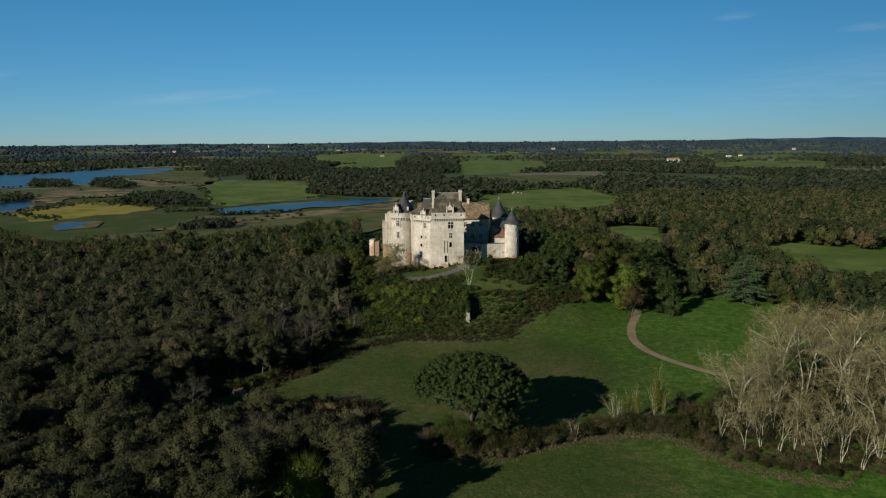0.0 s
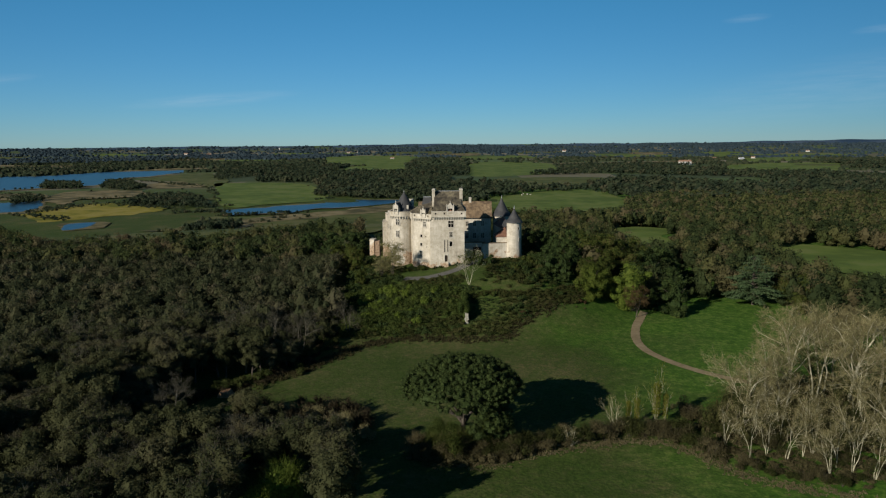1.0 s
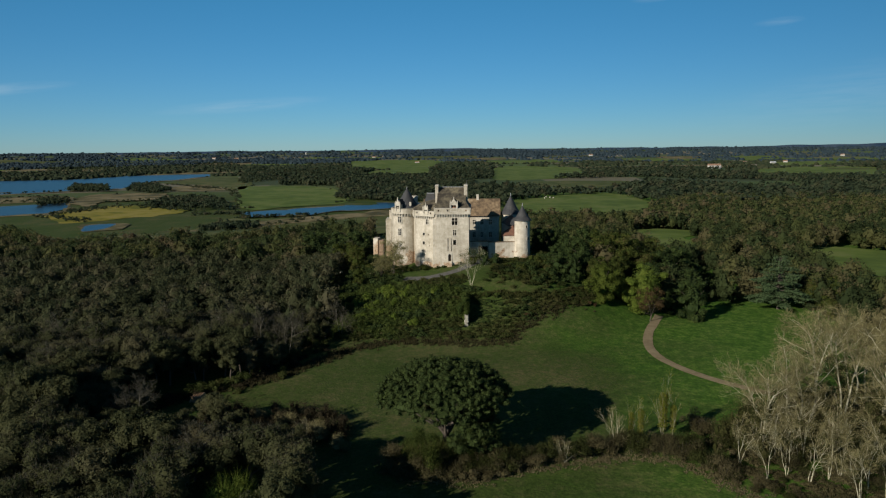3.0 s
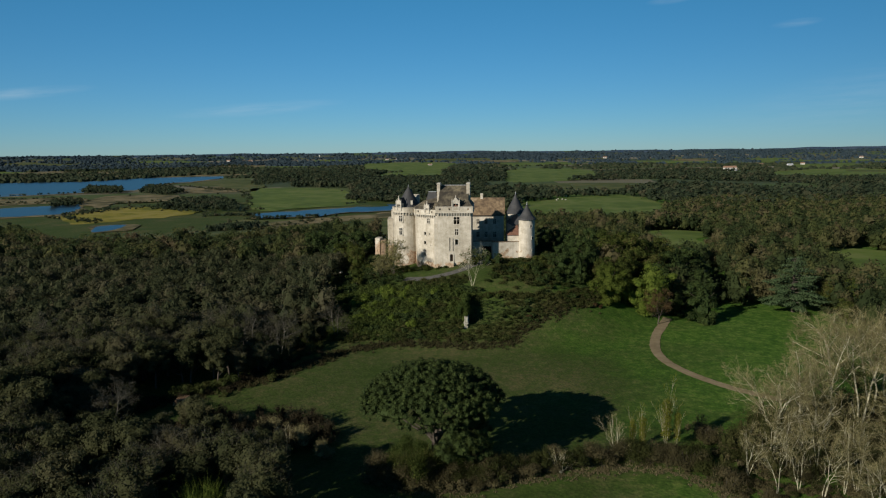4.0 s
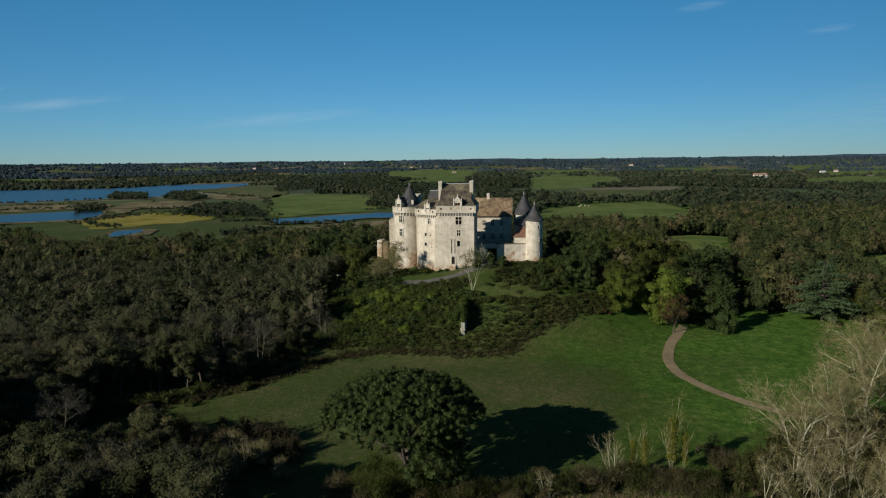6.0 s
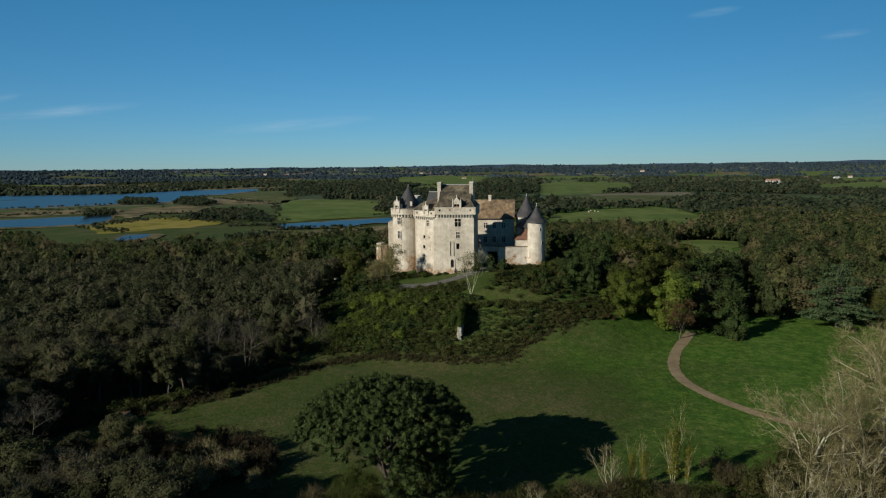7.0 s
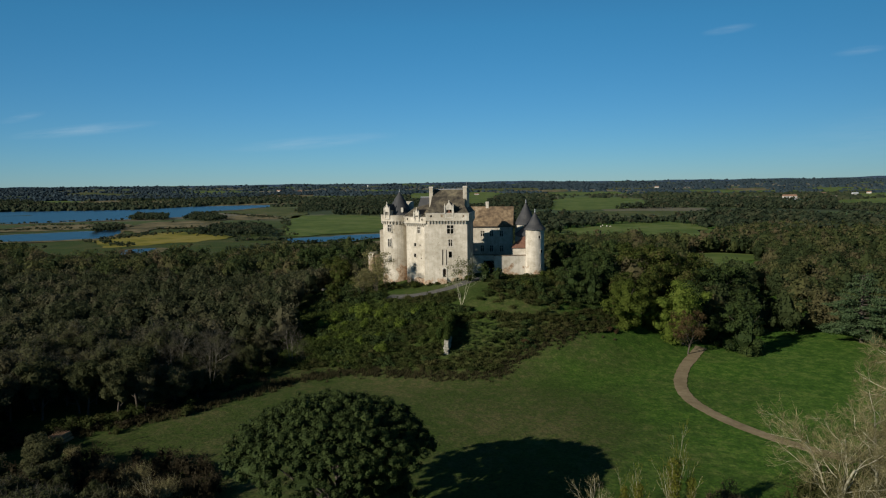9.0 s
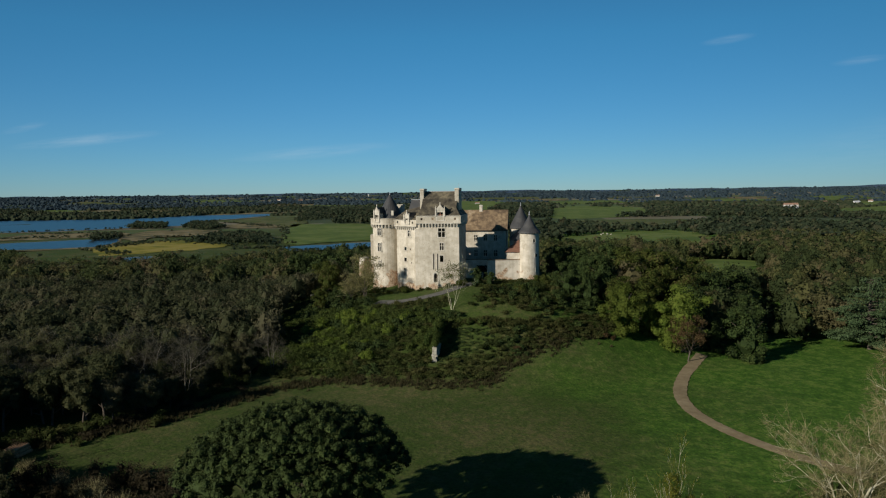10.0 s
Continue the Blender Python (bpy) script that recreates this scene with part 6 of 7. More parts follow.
def east_trees():
    rg = np.random.default_rng(47)
    lime = leafy_tree("maple_tree", "olive-green leafy maple tree at the meadow edge", rg, 13.5, 6.4, M_OLIVELEAF, 9000, 0.2, 44, -0.05)
    copies(lime, [(54.9, 249.4, 1.16, 0), (62.5, 255.5, 0.75, 60)])
    b = leafy_tree("maple_tree", "vivid green rounded tree above the track", rg, 14, 6.4, M_LIME, 9500, 0.19, 46, -0.05)
    copies(b, [(70.5, 251, 1.38, 0), (67.0, 249.5, 0.5, 90)])
    r = bare_tree("cherry_tree", "small russet-leaved tree by the track", rg, 9.5, 1.0, 1, 0.3, 0.17, M_BARK, M_GREYTWIG, 0.8, 0.3, bough=9)
    v, f = leaf_cloud(round_lobes(rg, 4.6, 2.4, 9.4, 34), 4200, 0.13, rg, core=0, inner=0.7)
    part("foliage", mesh_of("foliage", v, f, M_RUST), None, r)
    copies(r, [(70.9, 244.5, 1.3, 0), (150, 320, 1.2, 80), (78, 268, 1.0, 10)])
    d = leafy_tree("holm_oak", "dense dark green evergreen oak", rg, 12.5, 5.6, M_PINE, 6500, 0.22, 26, -0.12)
    copies(d, [(86.5, 249, 1.2, 0), (42, 264, 0.9, 40), (47, 282, 1.0, 310), (74, 263, 1.1, 75), (80, 257, 0.8, 20), (44, 300, 0.95, 110), (86, 283, 1.55, 10), (90, 296, 1.6, 200), (93, 272, 1.2, 60), (78, 268, 1.3, 33), (97, 302, 1.5, 130), (-68, 342, 1.6, 20), (-60, 348, 1.65, 140), (-52, 340, 1.55, 260), (-44.5, 338, 1.55, 70), (-57, 330, 1.4, 310), (-72, 354, 1.6, 190), (-48, 352, 1.6, 45), (47, 262, 0.8, 0), (52, 272, 1.15, 20), (56, 292, 1.35, 95), (48, 318, 1.25, 60), (40, 318, 1.05, 77), (38, 304, 0.85, 190), (14.5, 270, 0.5, 80), (18.5, 268, 0.42, 150)])
    o = leafy_tree("oak_tree", "green oak tree on the castle hill", rg, 13, 5.4, M_SCRUB, 6000, 0.23, 24, 0.12)
    copies(o, [(55, 262, 0.9, 60), (66, 273, 1.25, 200), (60, 281, 1.35, 140), (72, 284, 1.6, 250), (80, 291, 1.65, 80), (66, 294, 1.5, 310), (70, 302, 1.5, 50), (84, 305, 1.6, 170), (62, 266, 1.0, 15), (76, 276, 1.4, 222), (58, 306, 1.3, 12), (-33, 262, 0.6, 10), (-38, 285, 0.85, 80), (-42, 298, 0.9, 150), (-50, 315, 1.0, 260), (-45, 340, 1.1, 20), (134, 264, 0.9, 100), (140, 254, 0.8, 0), (146, 270, 1.0, 20), (132, 248, 0.7, 130)])


east_trees()


def cedar():
    rg = np.random.default_rng(49)
    t = thing("cedar_tree", "spreading blue-green cedar with tiered branches", "tree")
    path, rad = limb((0, 0, -0.5), (0, 0, 1), 16.5, 0.55, 0.08, rg, 0.04, 8, 0.0)
    pcs, lobes = [tube(path, rad, 8)], []
    for i in range(60):
        h = 1.6 + 14.4 * (i / 60)
        a = i * 2.4 + rg.normal() * 0.2
        ln = (8.0 * (1 - (h / 17.5) ** 1.7) + 0.8) * rg.uniform(0.7, 1.08)
        lp, lr = limb((0, 0, h), (math.cos(a), math.sin(a), 0.30), ln, 0.14, 0.03, rg, 0.12, 5, -0.16)
        pcs.append(tube(lp, lr, 4))
        for q in lp[2:]:
            lobes.append((q[0], q[1], q[2] - 0.15, ln * 0.17 + 0.4, 0.6))
    v, f = join(pcs)
    part("trunk", mesh_of("trunk", v, f, M_BARK, True), None, t)
    v, f = leaf_cloud(lobes, 15000, 0.2, rg, flat=0.3, core=0.6, mesh=(5, 3))
    part("crown", mesh_of("crown", v, f, M_CEDAR), None, t)
    settle(t, 122.5, 265, 1.22, 0)


cedar()


def shrub(name, label, rg, h, R, mat, count, leaf, group=""):
    t = thing(name, label, "shrub", group=group)
    pcs = []
    for i in range(7):
        a = rg.uniform(0, 6.28)
        lp, lr = limb((0, 0, -0.3), (0.5 * math.cos(a), 0.5 * math.sin(a), 1), h * 0.8, 0.05, 0.015, rg, 0.3, 4)
        pcs.append(tube(lp, lr, 4))
    v, f = join(pcs)
    part("stem", mesh_of("stem", v, f, M_BARK, True), None, t)
    lo = [(R * 0.6 * rg.uniform(-1, 1), R * 0.6 * rg.uniform(-1, 1), h * rg.uniform(0.2, 0.72), R * rg.uniform(0.3, 0.5), h * rg.uniform(0.18, 0.3)) for _ in range(9)]
    v, f = leaf_cloud(lo, count, leaf, rg, core=0.55, inner=0.6, mesh=(5, 4), cores=5)
    w, g = twig_spray(lo, count // 3, h * 0.3, 0.02, rg, 1.1)
    v, f = np.concatenate([v, w]), np.concatenate([f, g + len(v)])
    part("crown", mesh_of("crown", v, f, mat), None, t)
    return t


def hedge():
    rg = np.random.default_rng(51)
    hs = [shrub("hedge_shrub", "brownish leafless hedge shrub with dry grass at its foot", rg, 4.2, 2.9, M_HEDGE, 1500, 0.14, "hedge shrubs") for _ in range(3)]
    gs = [shrub("hedge_shrub", "olive-green bramble shrub in the hedge", rg, 3.8, 2.9, M_OLIVE, 1500, 0.14, "hedge shrubs") for _ in range(2)]
    line = [(-4, 136), (5, 133), (14, 134.5), (24, 139), (34, 142.5), (44, 145.5), (52, 143), (56, 137), (60, 131), (66, 127), (74, 124), (84, 121)]
    spots = []
    for (xa, ya), (xb, yb) in zip(line, line[1:]):
        k = max(2, int(math.hypot(xb - xa, yb - ya) / 1.25))
        for i in range(k):
            t = i / k
            spots.append((xa + (xb - xa) * t + rg.normal() * 0.8, ya + (yb - ya) * t + abs(rg.normal()) * 2.2))
    for _ in range(34):
        spots.append((rg.uniform(58, 96), rg.uniform(132, 160)))
    for _ in range(14):
        spots.append((rg.uniform(-4, 16), rg.uniform(134, 142)))
    rows = [[] for _ in range(5)]
    for x, y in spots:
        k = rg.integers(3) if rg.random() < 0.68 else 3 + rg.integers(2)
        rows[k].append((x, y, rg.uniform(0.55, 1.25) * (0.5 if x > 57 and y < 138 else 1.0), rg.uniform(0, 360)))
    for src, r in zip(hs + gs, rows):
        copies(src, r)
    g = shrub("laurel_bush", "large green bush at the foot of the umbrella pine", rg, 7.5, 4.2, M_GREEN, 5200, 0.2)
    copies(g, [(2.0, 143.0, 0.72, 0), (9.5, 140.5, 0.7, 70), (0, 140, 0.6, 150), (13.5, 143.5, 0.75, 20)])
    y = shrub("willow_bush", "pale yellow-green willow bush at the wood's edge", rg, 6.5, 4.0, M_LIME, 4200, 0.2)
    copies(y, [(-28, 117, 1.45, 0), (-62, 146, 0.7, 80)])
    pb = shrub("elder_bush", "tall yellowing grey-green bush before the umbrella pine", rg, 6.5, 3.4, M_SCRUB, 3600, 0.16)
    copies(pb, [(2.6, 133.6, 1.0, 0), (5.6, 135.5, 0.9, 80), (0.6, 136.5, 0.8, 200)])
    gr = shrub("grey_bush", "pale grey-brown leafless bush at the wood's edge", rg, 5.0, 3.2, M_TWIG, 2600, 0.12)
    copies(gr, [(-21.5, 148, 1.0, 0), (-29, 152, 0.9, 90), (-15, 144, 0.7, 200), (-36, 155, 0.8, 30), (-46, 160, 0.7, 60), (-25, 142, 1.1, 10)])


hedge()


def scrub(name, spots, rg, h, R, count, leaf, mat, label, variants=6, core=0.65):
    kinds_ = []
    for _ in range(variants):
        lo = [(R * 0.6 * rg.uniform(-1, 1), R * 0.6 * rg.uniform(-1, 1), h * rg.uniform(0.1, 0.6), R * rg.uniform(0.35, 0.6), h * rg.uniform(0.25, 0.4)) for _ in range(6)]
        kinds_.append(leaf_cloud(lo, count, leaf, rg, core=core, inner=0.4, mesh=(5, 4), cores=3, rough=0.45))
    V, F, T, n = [], [], [], 0
    for x, y in spots:
        v, f = kinds_[rg.integers(variants)]
        T.append(np.full(len(v), rg.random()))
        a, s, sz = rg.uniform(0, 6.28), rg.uniform(0.6, 1.3), rg.uniform(0.5, 1.3)
        c, d = math.cos(a), math.sin(a)
        V.append(np.stack([(v[:, 0] * c - v[:, 1] * d) * s + x, (v[:, 0] * d + v[:, 1] * c) * s + y, v[:, 2] * sz + float(ground_z(x, y)) - 0.2], 1))
        F.append(f + n)
        n += len(v)
    return tagged(new(name, mesh_of(name, np.concatenate(V), np.concatenate(F), mat, tone=np.concatenate(T))), label, "scrub", kind="stuff")


def mound_scrub():
    rg = np.random.default_rng(53)
    slope = [(-42, 224), (-30, 220), (-12, 219), (20, 219.5), (27, 229), (49, 246), (60, 256), (52, 261), (40, 250), (31, 243.5), (16, 243), (5, 249), (-8, 254), (-22, 259), (-44, 264)]
    sp = scatter(slope, 1.6, rg)
    away = ~((np.abs(sp[:, 0] - 8.6) < 1.6) & (sp[:, 1] > 225.5) & (sp[:, 1] < 236.5)) & ~inside(sp[:, 0], sp[:, 1], [(9, 227.0), (17, 229), (22.5, 236), (20, 242), (10, 240)])
    sp = sp[away]
    n = np.array([noise.noise((x * 0.09, y * 0.09, 5.0)) for x, y in sp])
    # brown and dry low down and to the east, green towards the west
    dry = sp[:, 0] * 0.02 - (sp[:, 1] - 230) * 0.035 * (sp[:, 0] < 20) + n * 0.9 + rg.normal(size=len(sp)) * 0.12
    kind = np.digitize(dry, [-0.1, 0.35, 1.0])
    low = 0.9
    dark = np.array([noise.noise((x * 0.16, y * 0.16, 11.0)) for x, y in sp]) + rg.normal(size=len(sp)) * 0.1 > 0.3
    kind[dark] = 4
    scrub("bramble_scrub", sp[kind == 4], rg, 1.9, 1.9, 330, 0.15, M_PINE, "dark evergreen bushes on the castle slope")
    scrub("bramble_scrub", sp[kind == 0], rg, 1.9, 1.9, 330, 0.15, M_GREEN, "green bushes on the castle slope")
    scrub("bramble_scrub", sp[kind == 1], rg, 1.6, 1.9, 330, 0.15, M_TANGLE, "tangled green brambles on the castle slope")
    scrub("dry_scrub", sp[kind == 2], rg, 1.2, 1.9, 300, 0.14, M_TANGLE, "dull green undergrowth on the castle slope")
    mixed = rg.random(int((kind == 3).sum()))
    scrub("dry_scrub", sp[kind == 3][mixed < 0.72], rg, low, 1.8, 280, 0.13, M_OLIVE, "olive undergrowth low on the castle slope")
    scrub("dry_scrub", sp[kind == 3][mixed >= 0.72], rg, low, 1.8, 280, 0.13, M_TANGLE, "tangled green undergrowth low on the castle slope")
    right = scatter([(16, 258), (30, 252), (36, 248), (48, 258), (46, 290), (38, 300), (36, 284), (31, 269), (18, 266)], 3.2, rg)
    left = scatter([(-16, 258), (-22, 258), (-44, 262), (-44, 300), (-33, 306), (-28, 290), (-20, 276)], 3.0, rg)
    both_ = np.concatenate([right, left])
    pick = rg.random(len(both_))
    scrub("hill_bushes", both_[pick < 0.32], rg, 2.6, 2.3, 560, 0.18, M_TANGLE, "green bushes crowding the castle hill")
    scrub("hill_bushes", both_[pick >= 0.32], rg, 3.0, 2.2, 560, 0.18, M_PINE, "dark evergreen bushes crowding the castle hill")
    lip = np.concatenate([np.linspace(p, q, 26) + rg.normal(size=(26, 2)) * 0.45 for p, q in (((14, 242.3), (30, 242.6)), ((30, 242.6), (50, 246.5)))])
    scrub("lip_hedge", lip, rg, 2.0, 1.3, 330, 0.14, M_OLIVE, "olive-brown hedge along the lip of the castle lawn")
    # dark carpet added in the hollow; its colour paints the wall's shadow
    hollow = scatter([(9.6, 227.0), (17, 229), (22.5, 236), (20, 242), (10, 240)], 1.3, rg)
    scrub("ground_ivy", hollow, rg, 0.6, 1.2, 200, 0.13, M_PINE, "dark ivy added in the hollow to stand for the ruined wall's shadow")
    # bushes coloured dark here to paint shade that the tall trees don't cast
    gap = scatter([(98, 278), (112, 275), (116, 292), (117, 338), (109, 328), (103, 310)], 4.0, rg)
    scrub("hill_bushes", gap, rg, 4.0, 3.0, 420, 0.2, M_PINE, "dark bushes in the gap, the wood's shade put into their colour")
    yl = [(-27, 247), (-24, 251), (-29, 243), (-12, 236), (-16, 232), (-6, 240), (-3, 246), (-20, 253), (-13, 252), (-27, 236), (-18, 249), (-20, 246), (-15, 250), (-23, 242.5), (-17, 241), (-21, 250), (-25, 240), (-14, 246), (-9, 228), (-22, 236), (-11, 243), (-19, 238)]
    scrub("yellow_scrub", yl, rg, 3.2, 2.2, 700, 0.17, M_LIME, "yellow-green shrubs on the castle slope")
    pine_foot = scatter([(-5, 133), (14, 131.5), (22, 138), (19, 145), (9, 147), (-4, 144)], 1.9, rg)
    scrub("undergrowth", pine_foot, rg, 2.0, 1.9, 300, 0.15, M_HEDGE, "dark brown thicket round the foot of the umbrella pine")
    foot = [(-20, 270), (-14, 274), (-9, 273), (-25, 284), (-30, 296), (-34, 308), (36, 292), (36, 280), (34, 272), (24, 266), (36, 268), (18, 262), (28, 260), (36, 258), (42, 270), (-28, 276), (-33, 286), (10, 270.5), (-18, 276), (-22, 280)]
    scrub("wall_bushes", foot, rg, 3.4, 2.6, 900, 0.2, M_SCRUB, "green bushes along the castle's foot")
    low_ = scatter([(12, 271), (20, 267), (31, 270), (35, 284), (30, 286.5), (16, 281)], 2.2, rg)
    scrub("low_bushes", low_, rg, 1.3, 1.6, 330, 0.15, M_TANGLE, "low green shrubs below the curtain wall")
    brow = np.concatenate([scatter([(-18, 255), (-4, 251), (5, 249), (9.5, 252.5), (3, 260), (-8, 259), (-16, 261)], 2.0, rg), scatter([(16, 258), (34, 250.5), (38, 256), (30, 266), (18, 266)], 1.8, rg), scatter([(15, 253), (24, 249.5), (36, 248.5), (42, 253), (34, 262), (20, 262)], 2.3, rg), np.array([(15, 251), (20, 249), (24, 246.5), (33, 247), (12, 246.5)])])
    scrub("brow_bushes", brow, rg, 1.7, 1.7, 420, 0.15, M_TANGLE, "dark green bushes along the brow below the drive")
    hem = [(-4 + i * 1.3 + rg.normal() * 0.4, 272.9 + rg.normal() * 0.25) for i in range(10) if not 3 <= i <= 4]
    scrub("wall_bushes", hem, rg, 1.3, 1.0, 300, 0.15, M_TANGLE, "low shrubs hemming the keep's foot")
    edge = np.array([(-66, 160), (-60, 171), (-50, 181), (-43, 190), (-39, 203), (-38, 216), (-40, 232)], float)
    hems = np.concatenate([np.linspace(p, q, 18) + rg.normal(size=(18, 2)) * 1.9 for p, q in zip(edge, edge[1:])])
    hems = hems[np.hypot(hems[:, 0] + 56.8, hems[:, 1] - 167) > 4.5]
    pick = rg.random(len(hems))
    scrub("wood_margin", hems[pick < 0.5], rg, 2.6, 2.2, 420, 0.15, M_BROWN, "dark brown bushes along the wood's margin")
    scrub("wood_margin", hems[pick >= 0.5], rg, 3.2, 2.3, 420, 0.16, M_TANGLE, "green bushes along the wood's margin")
    clump = scatter([(-58, 148), (-40, 149), (-24, 145), (-15, 149), (-16, 158), (-27, 163), (-44, 162)], 2.5, rg)
    scrub("thicket", clump, rg, 4.4, 2.2, 420, 0.14, M_BROWN, "dark brown leafless thicket in front of the wood", core=0.5)
    # rank grass fringing the mown meadow
    line = np.array([(-62, 168), (-50, 178), (-40, 188), (-33, 201), (-25, 213), (-13, 218), (8, 216), (21, 218), (27, 228), (38, 240), (50, 248)])
    tufts("rank_grass", line, 90, 1.6, 0.9, rg, M_HEDGE, "brown rank grass along the meadow's edge")
    line = np.array([(0, 132.5), (10, 132), (20, 136.2), (32, 140.8), (44, 143.6), (51, 141.3), (55.5, 135), (59.8, 128.5), (66, 124), (80, 120)])
    tufts("dry_grass", line, 95, 1.1, 0.36, rg, M_REED, "dry straw-coloured grass along the hedge")
    ug = scatter([(58, 144), (64, 140), (84, 137.5), (100, 133), (125, 140), (126, 176), (92, 178), (76, 168), (64, 156)], 2.7, rg)
    fr = scatter([(58, 139), (66, 130), (76, 126), (98, 123), (100, 132), (84, 136.5), (64, 139)], 1.7, rg)
    scrub("low_brambles", fr, rg, 1.0, 1.6, 240, 0.13, M_HEDGE, "low brown brambles round the white trunks")
    scrub("thicket", ug[rg.random(len(ug)) < 0.6], rg, 8.0, 2.3, 420, 0.14, M_OLIVE, "olive-green young growth among the bare trees", core=0.4)
    scrub("undergrowth", ug, rg, 2.6, 2.0, 240, 0.2, M_HEDGE, "brown thicket under the bare trees")


def tufts(name, line, per, wide, h, rg, mat, label):
    """Blades of long grass in clumps along a line on the ground."""
    tri = []
    for a, b in zip(line, line[1:]):
        k = int(per * math.hypot(*(b - a)) / 10)
        c = a + (b - a) * rg.random((k, 1)) + rg.normal(size=(k, 2)) * wide
        for x, y in c:
            n = 14
            at = np.stack([x + rg.normal(size=n) * 0.22, y + rg.normal(size=n) * 0.22, np.full(n, float(ground_z(x, y)) - 0.05)], 1)
            way = np.stack([rg.normal(size=n) * 0.35, rg.normal(size=n) * 0.35, np.ones(n)], 1) * h * rg.uniform(0.5, 1.2, (n, 1))
            side = np.stack([rg.normal(size=n), rg.normal(size=n), np.zeros(n)], 1) * 0.07
            tri.append(np.stack([at - side, at + side, at + way], 1).reshape(-1, 3))
    v = np.concatenate(tri)
    return tagged(new(name, mesh_of(name, v, np.arange(len(v)).reshape(-1, 3), mat)), label, "grass", kind="stuff")


mound_scrub()


def ivy():
    rg = np.random.default_rng(57)
    top = [(8.3 + rg.normal() * 0.35, 227.4 + i * 0.55, 10.3 + 0.12 * i + rg.normal() * 0.3, rg.uniform(0.7, 1.2), rg.uniform(0.8, 1.5)) for i in range(18)]
    top += [(7.6 + rg.normal() * 0.9, 229.5 + i * 0.8, 10.8 + 0.2 * i + rg.normal() * 0.4, rg.uniform(0.9, 1.5), rg.uniform(1.4, 2.4)) for i in range(14)]
    top += [(7.6 + rg.normal() * 0.2, 228 + i * 0.9, 8.6 + rg.normal() * 0.6, rg.uniform(0.5, 0.8), rg.uniform(0.8, 1.3)) for i in range(9)]
    v, f = leaf_cloud(top, 7000, 0.14, rg, core=0.75, rough=0.4)
    tagged(new("ivy", mesh_of("ivy", v, f, M_GREEN)), "green ivy draped over the ruined wall", "ivy")


ivy()

# ---- far buildings ----


def cottage(name, label, x, y, L, W_, H, turn, wall, roof, pitch=0.55):
    z = float(ground_z(x, y))
    t = thing(name, label, "house", (x, y, z))
    m = pose(x, y, z, 0, 0, turn)
    part("wall", boxes((-L / 2, L / 2, -W_ / 2, W_ / 2, -0.5, H), m=m), wall, t)
    h = W_ / 2 * pitch * 1.6
    bm = hull([(-L / 2 - 0.5, -W_ / 2 - 0.5, H), (L / 2 + 0.5, -W_ / 2 - 0.5, H), (L / 2 + 0.5, W_ / 2 + 0.5, H), (-L / 2 - 0.5, W_ / 2 + 0.5, H), (-L / 2 - 0.5, 0, H + h), (L / 2 + 0.5, 0, H + h)],
              [(0, 1, 5, 4), (1, 2, 5), (2, 3, 4, 5), (3, 0, 4), (3, 2, 1, 0)])
    bmesh.ops.transform(bm, matrix=m, verts=bm.verts)
    part("roof", bm, roof, t)
    k = max(2, int(L / 5))
    for i in range(k):
        u = -L / 2 + (i + 0.5) * L / k
        part("window", boxes((u - 0.6, u + 0.6, -W_ / 2 - 0.05, -W_ / 2 + 0.05, H * 0.35, H * 0.75), m=m), M_DARK, t)
    part("chimney", boxes((L * 0.3, L * 0.3 + 1, -0.5, 0.5, H + h - 1, H + h + 1.2), m=m), M_DRESSED, t)
    return t


M_LIMEWASH = material("limewash", [(0.3, (0.46, 0.44, 0.40)), (0.7, (0.64, 0.62, 0.57))], 0.5, 4, 0.8)
M_ORANGE = material("orange_tiles", [(0.3, (0.20, 0.115, 0.075)), (0.7, (0.31, 0.19, 0.125))], 0.6, 5, 0.85)
M_ZINC = material("grey_sheet_roof", [(0.3, (0.35, 0.36, 0.38)), (0.7, (0.55, 0.56, 0.58))], 0.5, 4, 0.5)
cottage("farmhouse", "long white farmhouse with an orange tile roof", 866, 2525, 46, 14, 12, 8, M_LIMEWASH, M_ORANGE)
for x, y, L, W_, H, a in ((1225, 2880, 26, 10, 5, 20), (1310, 2960, 16, 9, 5, -15), (1130, 2930, 18, 9, 5, 5), (1800, 3450, 16, 9, 5, 0), (-610, 3900, 18, 10, 4, 10), (-560, 3960, 14, 8, 4, -10), (-1480, 3700, 22, 10, 6, 5), (-1330, 3640, 24, 10, 6, 0), (640, 3900, 20, 10, 6, 10), (-300, 3300, 20, 10, 4, 15)):
    cottage("farm_building", "pale farm building far off among trees", x, y, L, W_, H, a, M_LIMEWASH, M_ZINC if L > 25 else M_ORANGE)


def water_tower():
    x, y = -1088, 4199
    z = float(ground_z(x, y))
    t = thing("water_tower", "white concrete water tower on the horizon", "water tower", (x, y, z))
    part("shaft", lathe([(3.0, z - 1), (2.6, z + 5), (2.6, z + 10)], 16, (x, y)), M_LIMEWASH, t)
    part("tank", lathe([(2.6, z + 10), (5, z + 12), (5.4, z + 16), (4.6, z + 17), (0.1, z + 17.6)], 20, (x, y)), M_LIMEWASH, t)


water_tower()


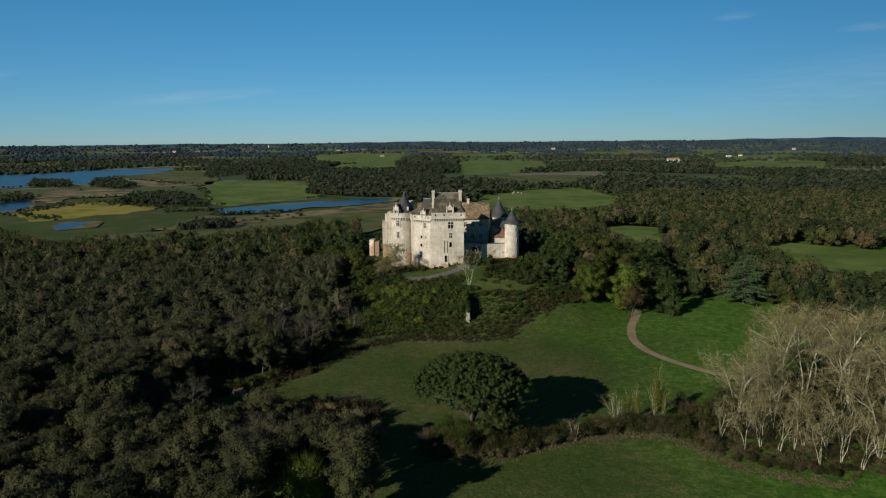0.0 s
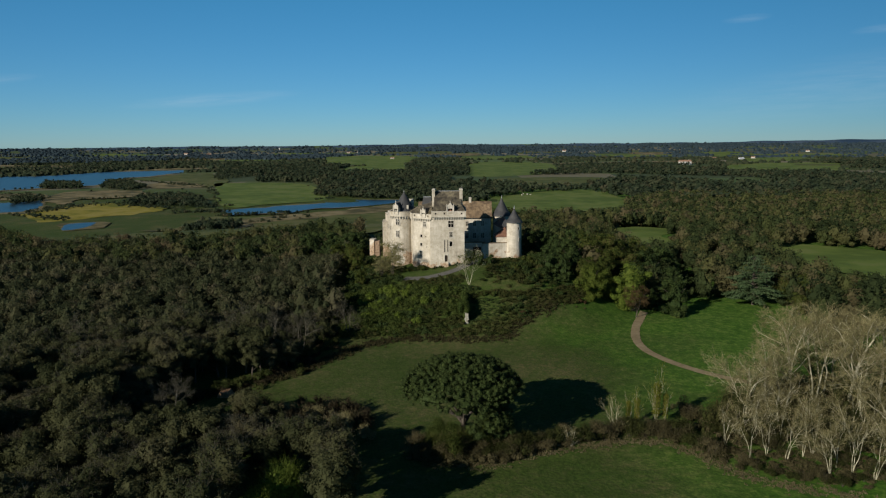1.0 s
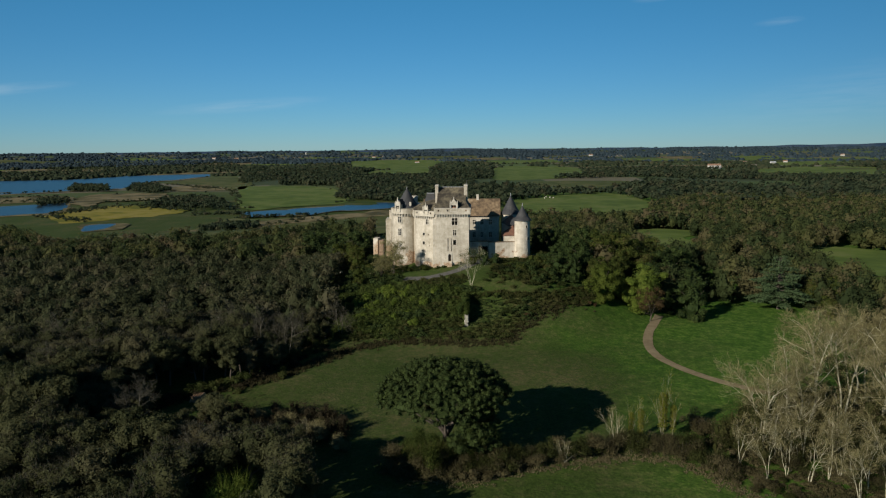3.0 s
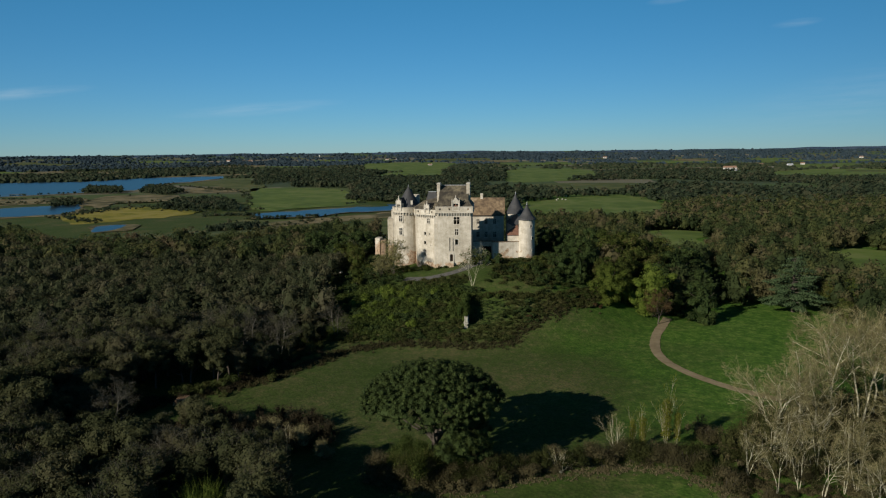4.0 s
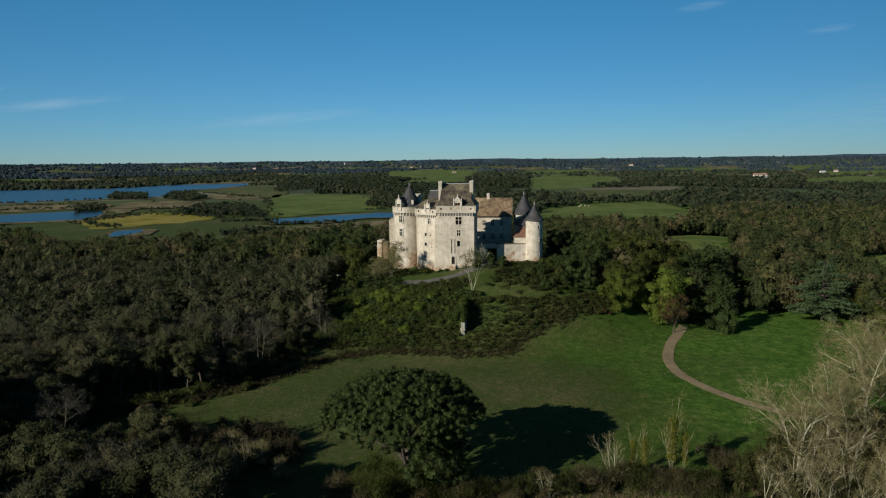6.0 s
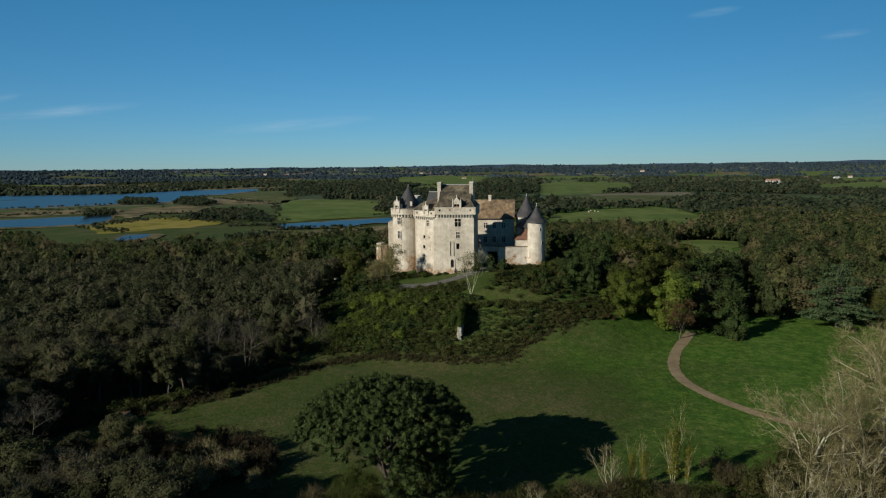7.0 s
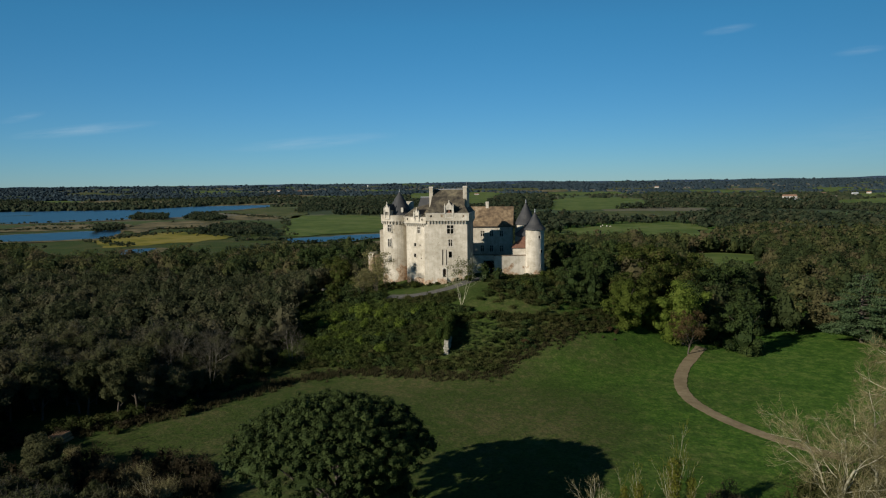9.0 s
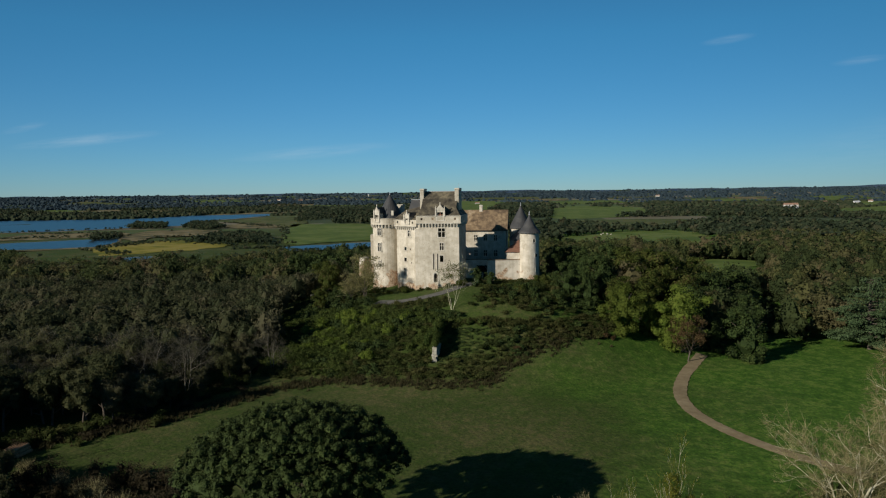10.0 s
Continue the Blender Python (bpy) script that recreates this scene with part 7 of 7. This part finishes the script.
def bales():
    rg = np.random.default_rng(61)
    bm = lathe([(0.02, -0.75), (0.8, -0.75), (0.9, -0.6), (0.9, 0.6), (0.8, 0.75), (0.02, 0.75)], 14)
    bmesh.ops.rotate(bm, verts=bm.verts, matrix=Matrix.Rotation(math.pi / 2, 3, "X"))
    me = bm_mesh("straw_bale", bm, M_DRESSED)
    for i in range(7):
        x, y = 121 + i * 2.6 + rg.normal() * 1.6, 1152 + i * 2 + rg.normal() * 7
        ob = tagged(new("straw_bale", me), "white wrapped straw bale lying in the pasture", "bale", group="bales in the pasture")
        s = rg.uniform(0.7, 1.3)
        ob.matrix_world = pose(x, y, float(ground_z(x, y)) + 1.0 + 0.88 * s, 0, 0, rg.uniform(0, 40)) @ Matrix.Diagonal((s, s, s, 1))


bales()


def boulder():
    rg = np.random.default_rng(65)
    x, y = -46.0, 292.0
    bm = bmesh.new()
    bmesh.ops.create_icosphere(bm, subdivisions=3, radius=0.9)
    for v in bm.verts:
        v.co *= 1 + 0.25 * noise.noise(v.co * 1.7)
        v.co.z *= 0.8
    ob = tagged(new("boulder", bm_mesh("boulder", bm, M_DRESSED)), "pale limestone boulder on the wooded slope", "rock")
    ob.location = (x, y, float(ground_z(x, y)) + 0.5)


boulder()


def russet_shrubs():
    rg = np.random.default_rng(67)
    s = shrub("dogwood_bush", "low russet bush on the meadow's upper edge", rg, 2.2, 1.6, M_RUST, 900, 0.14)
    copies(s, [(50, 245.6, 0.8, 0), (52.3, 246.2, 0.6, 80), (28, 232, 0.8, 10)])


russet_shrubs()


M_CUTWOOD = material("cut_wood", [(0.3, (0.20, 0.105, 0.05)), (0.7, (0.40, 0.25, 0.14))], 2.0, 5, 0.85)


def log_pile():
    x, y = -55.2, 169.4
    z = float(ground_z(x, y))
    rg = np.random.default_rng(63)
    t = thing("log_pile", "heap of orange-brown cut logs at the meadow's edge", "log pile", (x, y, z))
    for r in range(3):
        for i in range(6 - r):
            m = pose(x - 1.6 + (i + r * 0.5) * 0.58, y, z + 0.28 + r * 0.5, 90, 0, rg.uniform(-4, 4))
            bm = lathe([(0.02, -1.6), (0.27, -1.6), (0.29, 0), (0.26, 1.6), (0.02, 1.6)], 9)
            bmesh.ops.transform(bm, matrix=m, verts=bm.verts)
            part("log", bm, M_CUTWOOD, t)


log_pile()
